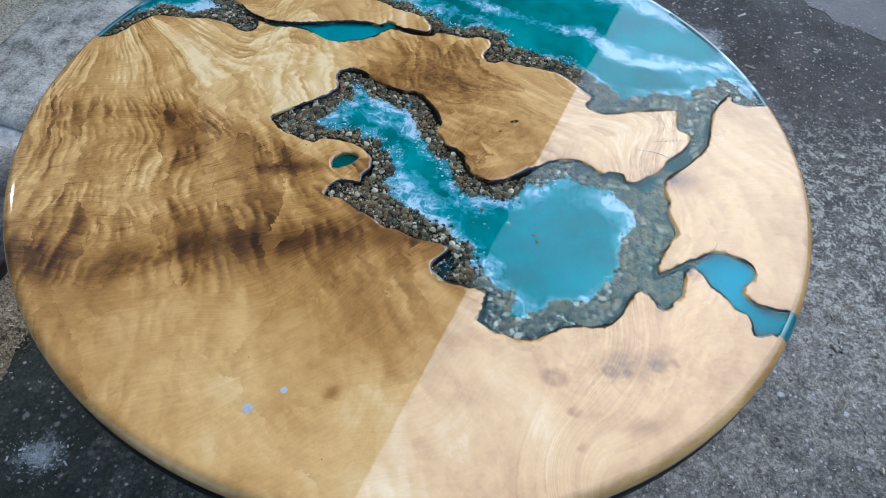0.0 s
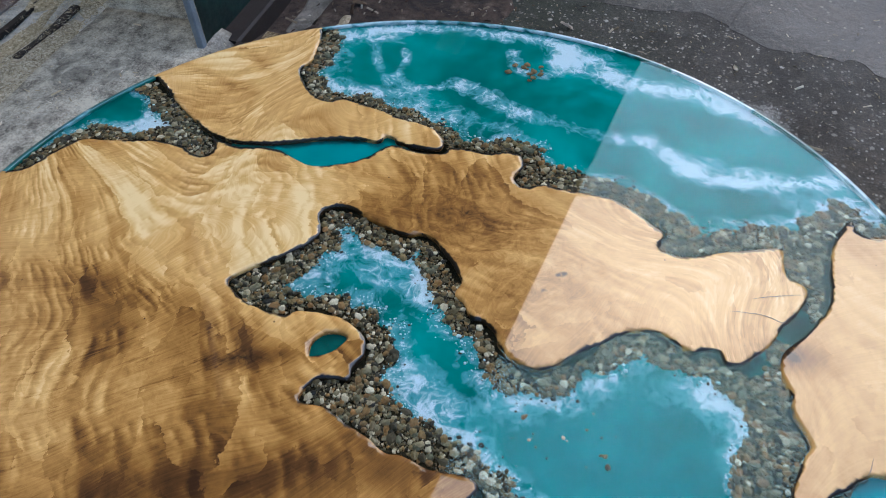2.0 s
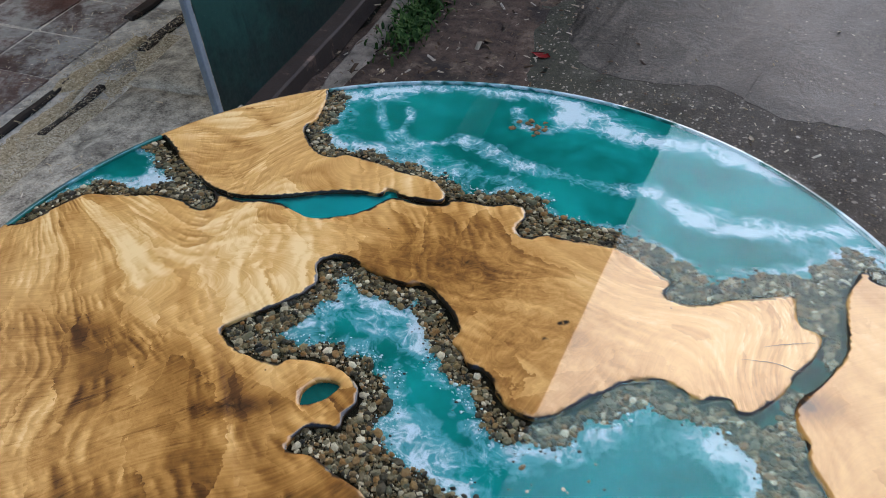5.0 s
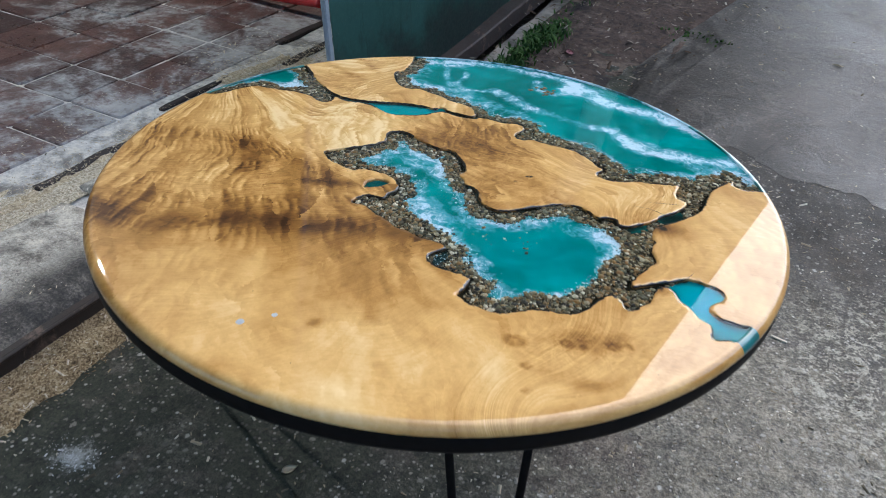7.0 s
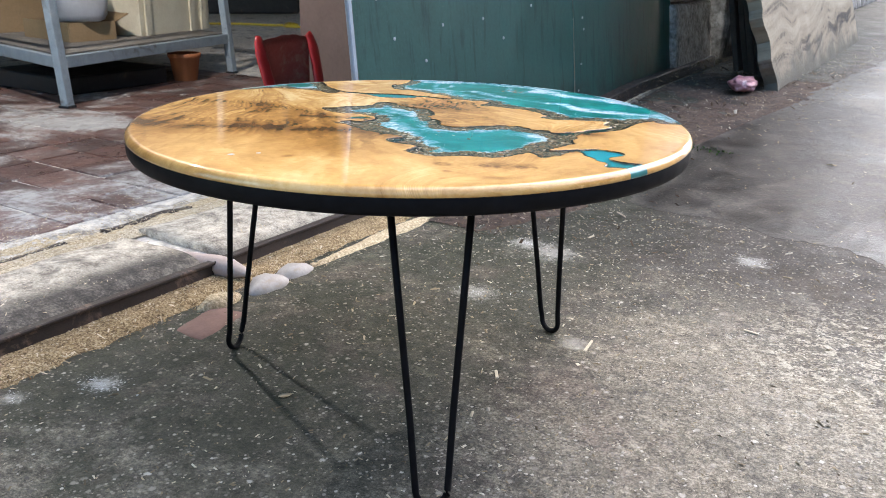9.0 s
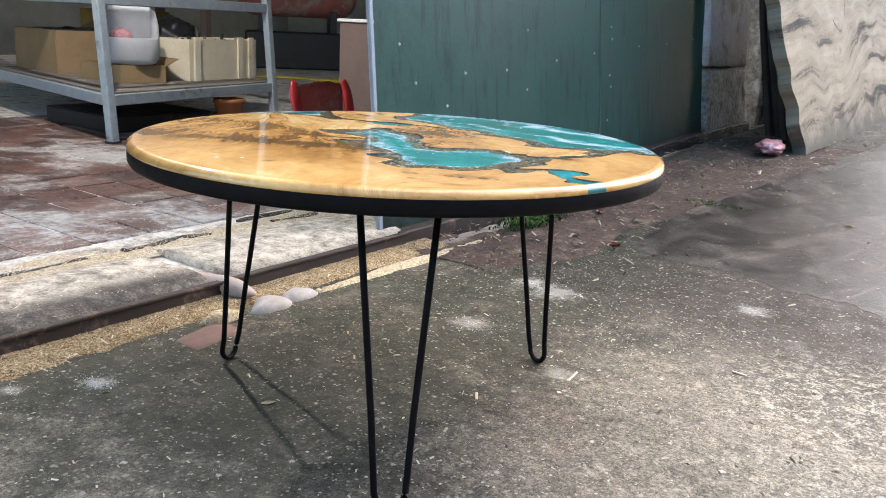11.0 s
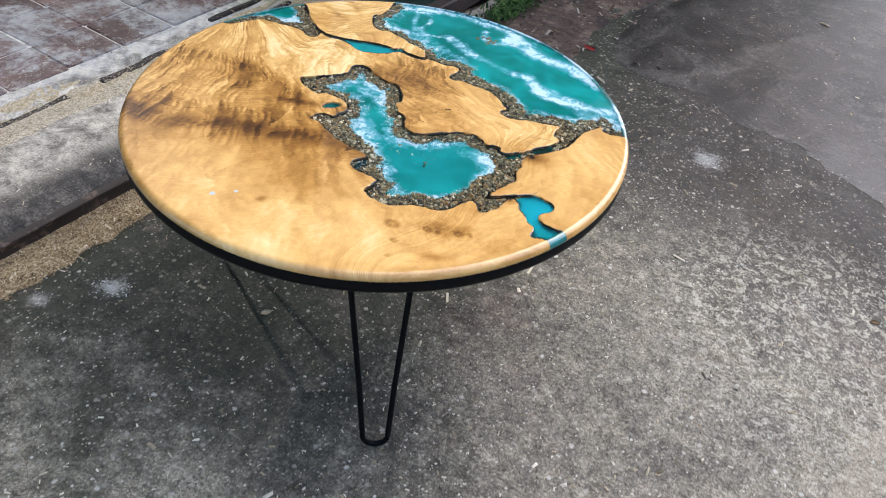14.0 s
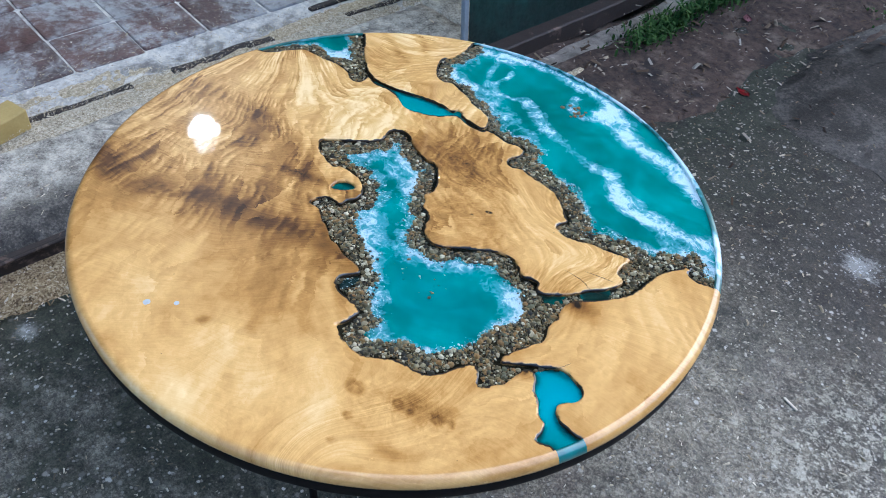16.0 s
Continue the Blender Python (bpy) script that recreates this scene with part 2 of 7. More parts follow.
def water_bed():
    n = Nodes("tinted_resin_bed")
    deep = n.noise(9, 4, 0.6, 0.8)
    mott = n.noise(45, 3, 0.6)
    teal = n.ramp(n.math("MULTIPLY_ADD", mott, 0.25, n.math("MULTIPLY", deep, 0.85)), (0.25, (0.0003, 0.060, 0.052)), (0.48, (0.0005, 0.175, 0.158)), (0.78, (0.002, 0.37, 0.36)))
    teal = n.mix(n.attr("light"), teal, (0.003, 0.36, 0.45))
    foam = n.attr("foam")
    # foam: torn sheets, trailing wisps and a lace of burst bubbles
    curl = n.node("VectorMath")
    curl.operation = "MULTIPLY_ADD"
    swirl = n.node("TexNoise")
    n.put(swirl.inputs["Vector"], n.place)
    swirl.inputs["Scale"].default_value, swirl.inputs["Detail"].default_value = 34.0, 3.0
    n.put(curl.inputs[0], swirl.outputs["Color"])
    curl.inputs[1].default_value = (0.022, 0.022, 0.0)
    n.put(curl.inputs[2], n.place)
    bent = curl.outputs[0]
    sheet_ = n.noise(26, 6, 0.62, 0.4, bent)
    torn = n.noise(80, 5, 0.66, 0.5, bent)
    wall = n.step(n.voronoi(95, "DISTANCE_TO_EDGE", bent), 0.0, 0.16, 1.0, 0.0)
    hair = n.step(n.math("ABSOLUTE", n.math("SUBTRACT", n.noise(38, 5, 0.6, 0.9, bent), 0.5)), 0.0, 0.05, 1.0, 0.0)
    fine = n.noise(150, 4, 0.7, 0.4)
    f = n.math("MULTIPLY_ADD", n.math("SUBTRACT", sheet_, 0.52), 2.0, n.math("MULTIPLY", foam, 0.85))
    f = n.math("MULTIPLY_ADD", n.math("SUBTRACT", torn, 0.5), 1.5, f)
    near = n.step(foam, 0.10, 0.40)
    f = n.math("MULTIPLY_ADD", n.math("MULTIPLY", wall, near), 0.16, f)
    f = n.math("MULTIPLY_ADD", n.math("MULTIPLY", hair, near), 0.22, f)
    f = n.math("MULTIPLY", f, n.step(foam, 0.04, 0.22))
    veil = n.math("MULTIPLY", n.step(f, 0.18, 0.60), 0.58)
    solid = n.math("MULTIPLY", n.step(f, 0.56, 1.10), 0.85)
    col = n.mix(veil, teal, (0.12, 0.44, 0.55))
    col = n.mix(solid, col, (0.66, 0.80, 0.90))
    bed = n.attr("bed")
    grit = n.ramp(n.noise(320, 4, 0.7), (0.35, (0.008, 0.008, 0.006)), (0.65, (0.055, 0.047, 0.028)))
    col = n.mix(n.step(n.math("MULTIPLY_ADD", n.math("SUBTRACT", torn, 0.5), 0.9, bed), 0.4, 0.6), col, grit)
    col = n.mix(n.attr("char"), col, (0.013, 0.013, 0.009))
    return n.done(col, 0.5, coat=0.0, spec=0.0)


def resin_edge():
    n = Nodes("polished_resin_edge")
    teal = n.ramp(n.noise(14, 4, 0.6, 1.0), (0.3, (0.001, 0.075, 0.068)), (0.7, (0.003, 0.20, 0.185)))
    f = n.math("MULTIPLY_ADD", n.math("SUBTRACT", n.noise(26, 6, 0.66, 0.8), 0.5), 1.2, n.attr("foam"))
    col = n.mix(n.math("MULTIPLY", n.step(f, 0.12, 0.5), 0.5), teal, (0.13, 0.50, 0.62))
    col = n.mix(n.math("MULTIPLY", n.step(f, 0.35, 0.85), 0.85), col, (0.72, 0.87, 0.93))
    return n.done(col, 0.35, coat=1.0)


def clear_resin():
    n = Nodes("clear_resin")
    n.b.inputs["Transmission Weight"].default_value = 1.0
    n.b.inputs["IOR"].default_value = 1.36
    n.b.inputs["Specular Tint"].default_value = (0.34, 0.86, 1.0, 1.0)
    n.bump(n.noise(7, 2), 0.02, 0.002)
    return n.done((0.97, 1.0, 0.99), 0.01)


def pebble_mat(by_object):
    n = Nodes("river_pebble" if by_object else "river_gravel")
    r = n.random() if by_object else n.island()
    col = n.ramp(r, (0.0, (0.012, 0.012, 0.010)), (0.24, (0.072, 0.060, 0.028)), (0.42, (0.22, 0.170, 0.072)), (0.56, (0.28, 0.145, 0.042)),
                 (0.70, (0.105, 0.115, 0.070)), (0.88, (0.35, 0.30, 0.18)), (1.0, (0.70, 0.66, 0.50)))
    col = n.mix(0.6, col, n.ramp(n.noise(330, 4, 0.7), (0.3, 0.45), (0.7, 1.3)), "MULTIPLY")
    n.bump(n.noise(500, 3), 0.3, 0.0005)
    return n.done(col, 0.5)


def black_paint():
    n = Nodes("satin_black_paint")
    col = n.ramp(n.noise(60, 4, 0.6), (0.3, (0.0025, 0.0025, 0.003)), (0.7, (0.006, 0.006, 0.007)))
    n.bump(n.noise(420, 3), 0.08, 0.0006)
    return n.done(col, n.ramp(n.noise(22, 3), (0.3, 0.5), (0.7, 0.65)), spec=0.12)


def asphalt():
    """Old tarred concrete: fine grit, worn-out light aggregate, brown mud, moss and pale dust; some daylight and table
    shade painted in.
    """
    n = Nodes("worn_asphalt").world_place()
    big = n.noise(1.1, 4, 0.6, 0.5)
    mid = n.noise(8, 6, 0.68, 0.3)
    small = n.noise(34, 5, 0.7, 0.2)
    fine = n.noise(160, 5, 0.78)
    dust_grain = n.noise(420, 3, 0.8)
    spot = n.node("SeparateXYZ")
    n.put(spot.inputs[0], n.place)
    # traffic has worn the open yard pale; the strip by the kerb stays dark and mossy
    lane = n.step(n.math("MULTIPLY_ADD", n.math("SUBTRACT", big, 0.5), 1.5, spot.outputs[0]), 0.0, 0.95)
    # the near yard is painted paler, standing in for daylight from the open lane
    near_daylit = n.step(n.math("MULTIPLY_ADD", n.math("SUBTRACT", big, 0.5), 0.8, n.math("MULTIPLY_ADD", spot.outputs[0], -0.25, spot.outputs[1])), 0.05, 0.75, 1.0, 0.0)
    lane = n.math("MAXIMUM", lane, n.math("MULTIPLY", near_daylit, 0.95))
    dry = n.step(n.math("MULTIPLY_ADD", n.math("SUBTRACT", big, 0.5), 0.55, n.math("MULTIPLY_ADD", spot.outputs[0], 0.3, spot.outputs[1])), 1.5, 1.95, 1.0, 0.04)
    patch = n.noise(2.6, 7, 0.72, 0.6)
    worn = n.math("ADD", n.math("MULTIPLY", lane, 0.72), n.math("ADD", n.math("MULTIPLY", n.math("SUBTRACT", patch, 0.5), 1.9), n.math("MULTIPLY", n.math("SUBTRACT", mid, 0.5), 1.5)), clamp=True)
    worn = n.math("MULTIPLY", worn, dry)
    v = n.math("ADD", n.math("MULTIPLY", fine, 0.42), n.math("ADD", n.math("MULTIPLY", dust_grain, 0.28), n.math("MULTIPLY", small, 0.30)))
    dark = n.ramp(v, (0.41, (0.013, 0.0120, 0.0085)), (0.5, (0.050, 0.045, 0.034)), (0.59, (0.165, 0.148, 0.108)))
    pale = n.ramp(v, (0.41, (0.070, 0.060, 0.042)), (0.5, (0.28, 0.240, 0.172)), (0.59, (0.64, 0.565, 0.43)))
    col = n.mix(worn, dark, pale)
    col = n.mix(n.math("MULTIPLY", n.math("SUBTRACT", 1.0, dry), 0.8), col, n.ramp(v, (0.36, (0.010, 0.0070, 0.0052)), (0.5, (0.027, 0.0190, 0.0140)), (0.64, (0.080, 0.060, 0.045))))
    mud = n.step(n.noise(1.9, 6, 0.68, 0.4), 0.50, 0.68, 0.0, 0.42)
    col = n.mix(mud, col, n.ramp(v, (0.36, (0.024, 0.017, 0.011)), (0.62, (0.165, 0.125, 0.088))))
    # real moss by the kerb, carried on as painted shade below the table
    moss_shade = n.math("MULTIPLY", n.step(n.math("MULTIPLY_ADD", n.math("SUBTRACT", patch, 0.5), 0.5, spot.outputs[0]), 0.02, 0.46, 1.0, 0.10), n.step(n.math("MULTIPLY_ADD", near_daylit, -0.12, n.noise(4.6, 6, 0.7)), 0.34, 0.50, 0.0, 0.86))
    col = n.mix(moss_shade, col, n.ramp(v, (0.40, (0.0065, 0.0085, 0.0048)), (0.62, (0.062, 0.068, 0.040))))
    pinkish = n.math("MULTIPLY", n.step(n.noise(3.3, 6, 0.7, 0.5), 0.52, 0.66, 0.0, 0.5), dry)
    col = n.mix(pinkish, col, n.ramp(v, (0.41, (0.050, 0.036, 0.028)), (0.5, (0.17, 0.128, 0.100)), (0.59, (0.40, 0.32, 0.26))))
    wobble_by = n.math("SUBTRACT", fine, 0.5)
    stone = None
    for scale, share, reach in ((150, 0.78, 0.38), (62, 0.86, 0.28)):
        near, cell = n.voronoi(scale), n.voronoi(scale, out="Color")
        pick = n.node("SeparateColor")
        n.put(pick.inputs[0], cell)
        wobble = n.math("MULTIPLY_ADD", wobble_by, 0.9, near)
        chip = n.math("MULTIPLY", n.step(wobble, reach - 0.1, reach + 0.08, 1.0, 0.0), n.math("GREATER_THAN", pick.outputs[0], n.math("MULTIPLY_ADD", worn, -0.22, share)))
        chip_col = n.ramp(pick.outputs[1], (0.0, (0.07, 0.062, 0.050)), (0.45, (0.19, 0.172, 0.14)), (0.85, (0.36, 0.325, 0.265)), (1.0, (0.60, 0.56, 0.48)))
        col = n.mix(n.math("MULTIPLY", chip, 0.85), col, chip_col)
        stone = chip if stone is None else n.math("ADD", stone, chip)
    dust = n.math("MULTIPLY", n.step(n.noise(3.0, 8, 0.75, 0.4), 0.53, 0.70), 0.5)
    col = n.mix(n.math("MULTIPLY", n.math("MULTIPLY", dust, dry), n.step(v, 0.45, 0.56)), col, (0.40, 0.352, 0.262))
    # lime crust left on the worn yard, and the sandy patch beside it
    off = n.node("VectorMath")
    off.operation = "DISTANCE"
    n.put(off.inputs[0], n.place)
    off.inputs[1].default_value = (0.92, 1.36, 0.0)
    reach = n.step(n.math("MULTIPLY_ADD", n.math("SUBTRACT", patch, 0.5), 0.5, off.outputs["Value"]), 0.16, 0.46, 1.0, 0.0)
    flaky = n.step(n.math("ADD", n.math("MULTIPLY", n.noise(52, 6, 0.75, 0.6), 0.7), n.math("MULTIPLY", fine, 0.3)), 0.50, 0.56, 0.0, 0.8)
    col = n.mix(n.math("MULTIPLY", reach, flaky), col, n.ramp(v, (0.4, (0.24, 0.215, 0.165)), (0.6, (0.60, 0.545, 0.42))))
    sandy = n.math("ADD", n.math("MULTIPLY_ADD", spot.outputs[1], -0.143, spot.outputs[0]), n.math("MULTIPLY", n.math("SUBTRACT", n.noise(14, 6, 0.7), 0.5), 0.10))
    sandy = n.math("MULTIPLY", n.step(sandy, 0.921, 0.931, 0.0, 0.55), n.step(spot.outputs[1], 1.36, 1.44, 1.0, 0.0))
    col = n.mix(sandy, col, n.ramp(v, (0.4, (0.15, 0.122, 0.085)), (0.6, (0.52, 0.45, 0.33))))
    # spilled plaster powder
    ragged_edge = n.math("MULTIPLY_ADD", n.math("SUBTRACT", n.noise(38, 6, 0.8), 0.5), 3.4, n.math("MULTIPLY", n.math("SUBTRACT", fine, 0.5), 2.8))
    for px, py, pr, amt in ((-0.222, 0.580, 0.026, 0.7), (0.013, 1.646, 0.045, 0.5), (0.075, 1.286, 0.045, 0.4), (0.517, 1.84, 0.040, 0.5), (0.10, 1.62, 0.06, 0.4), (0.36, 1.17, 0.03, 0.3), (-0.30, 0.47, 0.02, 0.4)):
        off = n.node("VectorMath")
        off.operation = "DISTANCE"
        n.put(off.inputs[0], n.place)
        off.inputs[1].default_value = (px, py, 0.0)
        near_it = n.math("ADD", n.math("MULTIPLY", off.outputs["Value"], 1.0 / pr), ragged_edge)
        col = n.mix(n.step(near_it, 0.2, 1.3, amt, 0.0), col, (0.62, 0.59, 0.52))
    n.bump(n.math("MULTIPLY_ADD", stone, 0.4, n.math("ADD", n.math("MULTIPLY", v, 2.0), n.math("MULTIPLY", mid, 1.5))), 0.5, 0.003)
    return n.done(col, n.ramp(mid, (0.3, 0.42), (0.7, 0.8)), spec=0.3)


def concrete(name, dark, light, dusty, scale=1.0, dirt=(0.05, 0.045, 0.038), rough=0.85):
    n = Nodes(name).world_place()
    big = n.noise(2.2 * scale, 6, 0.65, 0.5)
    mid = n.noise(17 * scale, 5, 0.65)
    fine = n.noise(190 * scale, 4, 0.7)
    col = n.ramp(n.math("MULTIPLY_ADD", fine, 0.3, n.math("MULTIPLY", mid, 0.7)), (0.38, dark), (0.62, light))
    col = n.mix(n.step(big, 0.52, 0.66, 0.0, 0.75), col, dirt)
    col = n.mix(n.step(n.noise(4.3 * scale, 7, 0.72), 0.5, 0.68, 0.0, 0.8), col, dusty)
    spots = n.step(n.voronoi(60 * scale), 0.10, 0.2, 1.0, 0.0)
    col = n.mix(n.math("MULTIPLY", spots, n.step(n.noise(7 * scale, 3), 0.5, 0.6)), col, dirt)
    n.bump(n.math("ADD", fine, n.math("MULTIPLY", mid, 2.5)), 0.5, 0.004)
    return n.done(col, rough)


def paving():
    """Old dark paving: brown and damp in broad patches, pale grit, smooth where feet polish it."""
    n = Nodes("dark_yard_paving").world_place()
    big, mid, fine = n.noise(1.3, 6, 0.66, 0.6), n.noise(9, 7, 0.72, 0.4), n.noise(120, 5, 0.78)
    v = n.math("MULTIPLY_ADD", fine, 0.45, n.math("MULTIPLY", mid, 0.55))
    damp = n.ramp(v, (0.42, (0.006, 0.0047, 0.0036)), (0.5, (0.020, 0.0158, 0.0122)), (0.58, (0.066, 0.053, 0.042)))
    dry = n.ramp(v, (0.42, (0.013, 0.0118, 0.0095)), (0.5, (0.036, 0.0325, 0.0270)), (0.58, (0.115, 0.102, 0.082)))
    worn = n.math("MULTIPLY_ADD", n.math("SUBTRACT", mid, 0.5), 0.6, big)
    col = n.mix(n.step(worn, 0.40, 0.66), damp, dry)
    near, cell = n.voronoi(60), n.voronoi(60, out="Color")
    pick = n.node("SeparateColor")
    n.put(pick.inputs[0], cell)
    grit = n.math("MULTIPLY", n.step(n.math("MULTIPLY_ADD", n.math("SUBTRACT", fine, 0.5), 0.5, near), 0.10, 0.22, 1.0, 0.0), n.math("GREATER_THAN", pick.outputs[0], 0.74))
    col = n.mix(n.math("MULTIPLY", grit, 0.8), col, (0.26, 0.23, 0.18))
    n.bump(n.math("ADD", n.math("MULTIPLY", mid, 2.6), n.math("MULTIPLY", fine, 0.6)), 0.55, 0.003)
    return n.done(col, n.ramp(worn, (0.35, 0.28), (0.65, 0.55)), spec=0.36)


def kerb_mat():
    """Cast kerb: dusty pale top, much darker towards its rounded front, with oily spots."""
    n = Nodes("kerb_concrete").world_place()
    big, mid, fine = n.noise(3.0, 6, 0.68, 0.5), n.noise(22, 6, 0.7), n.noise(210, 4, 0.75)
    v = n.math("MULTIPLY_ADD", fine, 0.4, n.math("MULTIPLY", mid, 0.6))
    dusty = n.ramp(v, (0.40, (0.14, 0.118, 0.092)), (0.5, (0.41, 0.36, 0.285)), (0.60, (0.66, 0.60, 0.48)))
    blackish = n.ramp(v, (0.39, (0.014, 0.012, 0.010)), (0.5, (0.048, 0.042, 0.035)), (0.62, (0.19, 0.165, 0.13)))
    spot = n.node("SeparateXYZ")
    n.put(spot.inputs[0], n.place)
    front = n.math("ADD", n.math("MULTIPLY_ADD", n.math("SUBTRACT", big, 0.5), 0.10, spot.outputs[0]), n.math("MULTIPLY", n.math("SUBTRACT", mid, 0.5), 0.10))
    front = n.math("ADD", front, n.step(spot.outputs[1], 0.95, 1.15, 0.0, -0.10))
    col = n.mix(n.step(front, -0.61, -0.525, 0.0, 0.95), dusty, blackish)
    oily = n.step(n.math("MULTIPLY_ADD", n.math("SUBTRACT", fine, 0.5), 0.12, n.noise(8.5, 4, 0.6, 0.8)), 0.63, 0.67, 0.0, 0.45)
    col = n.mix(oily, col, (0.035, 0.031, 0.027))
    n.bump(n.math("ADD", fine, n.math("MULTIPLY", mid, 2.0)), 0.5, 0.004)
    return n.done(col, 0.82)


def simple(name, dark, light, rough=0.6, metal=0.0, scale=12.0, wear=None, wear_at=0.62, bump=0.2, coat=0.0, by=None):
    """Two tones by noise, with worn or dirty patches."""
    n = Nodes(name)
    mid = n.noise(scale, 6, 0.62, 0.3)
    fine = n.noise(scale * 11, 4, 0.65)
    v = n.math("MULTIPLY_ADD", fine, 0.35, n.math("MULTIPLY", mid, 0.65))
    col = n.ramp(v, (0.3, dark), (0.7, light))
    if by is not None:
        col = n.mix(0.55, col, n.ramp(n.random(), (0.0, by), (1.0, 1.15)), "MULTIPLY")
    if wear is not None:
        col = n.mix(n.step(n.noise(scale * 0.45, 7, 0.72, 0.4), wear_at, wear_at + 0.12, 0.0, 0.85), col, wear)
    n.bump(v, bump, 0.002)
    return n.done(col, n.ramp(mid, (0.3, max(0.05, rough - 0.12)), (0.7, min(1.0, rough + 0.12))), metal, coat)


def tile_mat():
    n = Nodes("terracotta_tile")
    n.world_place()
    r = n.random()
    base = n.ramp(r, (0.0, (0.070, 0.034, 0.026)), (0.5, (0.115, 0.050, 0.037)), (1.0, (0.17, 0.082, 0.060)))
    mid = n.noise(16, 6, 0.7, 0.4)
    base = n.mix(0.8, base, n.ramp(mid, (0.3, 0.4), (0.7, 1.35)), "MULTIPLY")
    spot = n.node("SeparateXYZ")
    n.put(spot.inputs[0], n.place)
    dust = n.math("ADD", n.noise(3.4, 8, 0.72, 0.5), n.math("MULTIPLY", n.math("SUBTRACT", n.noise(45, 5, 0.75), 0.5), 0.45))
    # trodden cement dust lies thickest by the door
    dust = n.math("ADD", dust, n.step(spot.outputs[0], -1.55, -0.98, 0.0, 0.11))
    pile = n.node("VectorMath")
    pile.operation = "DISTANCE"
    n.put(pile.inputs[0], n.place)
    pile.inputs[1].default_value = (-2.12, 1.84, 0.03)
    dust = n.math("ADD", dust, n.step(pile.outputs["Value"], 0.05, 0.42, 0.22, 0.0))
    col = n.mix(n.step(dust, 0.50, 0.70, 0.03, 0.92), base, n.ramp(mid, (0.3, (0.30, 0.28, 0.26)), (0.7, (0.54, 0.515, 0.475))))
    n.bump(n.math("ADD", mid, n.noise(150, 4)), 0.5, 0.003)
    return n.done(col, n.ramp(dust, (0.38, 0.26), (0.62, 0.7)))


def sawdust_mat():
    n = Nodes("sawdust").world_place()
    col = n.ramp(n.noise(150, 5, 0.8), (0.32, (0.17, 0.125, 0.07)), (0.5, (0.50, 0.395, 0.25)), (0.66, (0.80, 0.68, 0.48)))
    n.bump(n.noise(260, 5, 0.75), 0.5, 0.003)
    return n.done(col, 0.95, spec=0.2)


def flake_mat(name, *cols):
    n = Nodes(name)
    k = len(cols)
    return n.done(n.ramp(n.island(), *[(i / max(1, k - 1), c) for i, c in enumerate(cols)]), 0.85, spec=0.25)


WOOD, BED, EDGE, RESIN = wood_top(), water_bed(), resin_edge(), clear_resin()
PEBBLE, GRAVEL, BLACK = pebble_mat(True), pebble_mat(False), black_paint()
ASPHALT = asphalt()
OLD_SLAB = paving()
SCREED = concrete("dusty_screed", (0.36, 0.325, 0.28), (0.80, 0.745, 0.66), (0.86, 0.785, 0.65), 3.2, (0.13, 0.108, 0.088))
DIRT = concrete("damp_dirt", (0.032, 0.018, 0.012), (0.105, 0.066, 0.045), (0.20, 0.145, 0.10), 3.0, (0.018, 0.014, 0.012), 0.9)
MASONRY = concrete("grimy_masonry", (0.15, 0.14, 0.125), (0.42, 0.40, 0.37), (0.70, 0.69, 0.66), 1.9, (0.035, 0.032, 0.027))
KERB = kerb_mat()
FOOTING = concrete("crumbling_footing", (0.13, 0.11, 0.085), (0.34, 0.29, 0.23), (0.42, 0.38, 0.30), 1.5, (0.05, 0.042, 0.034))
TILE, SAWDUST = tile_mat(), sawdust_mat()
RUST = simple("rusty_steel", (0.012, 0.009, 0.0075), (0.055, 0.036, 0.027), 0.7, 0.1, 30, (0.17, 0.11, 0.08), 0.56, 0.6)
def sheet_metal():
    """Dark green paint on sheet metal: rain streaks, scuffs and a grimy foot."""
    n = Nodes("dark_green_sheet_metal").world_place()
    mid, fine = n.noise(7, 6, 0.65, 0.3), n.noise(85, 5, 0.75)
    streak = n.noise(1.0, 5, 0.7, 0.2, n.scaled((30, 30, 2.2)))
    col = n.ramp(n.math("MULTIPLY_ADD", fine, 0.4, n.math("MULTIPLY", mid, 0.6)), (0.36, (0.024, 0.094, 0.080)), (0.64, (0.046, 0.150, 0.128)))
    col = n.mix(n.step(streak, 0.52, 0.66, 0.0, 0.55), col, (0.012, 0.042, 0.037))
    col = n.mix(n.step(n.noise(150, 4, 0.8), 0.62, 0.70, 0.0, 0.5), col, (0.16, 0.24, 0.22))
    spot = n.node("SeparateXYZ")
    n.put(spot.inputs[0], n.place)
    foot = n.step(n.math("MULTIPLY_ADD", n.math("SUBTRACT", mid, 0.5), 0.5, spot.outputs[2]), 0.05, 0.24, 0.8, 0.0)
    col = n.mix(foot, col, n.ramp(fine, (0.35, (0.010, 0.016, 0.014)), (0.65, (0.045, 0.055, 0.050))))
    n.bump(n.math("ADD", mid, n.math("MULTIPLY", fine, 0.3)), 0.10, 0.003)
    return n.done(col, n.ramp(mid, (0.3, 0.34), (0.7, 0.55)))


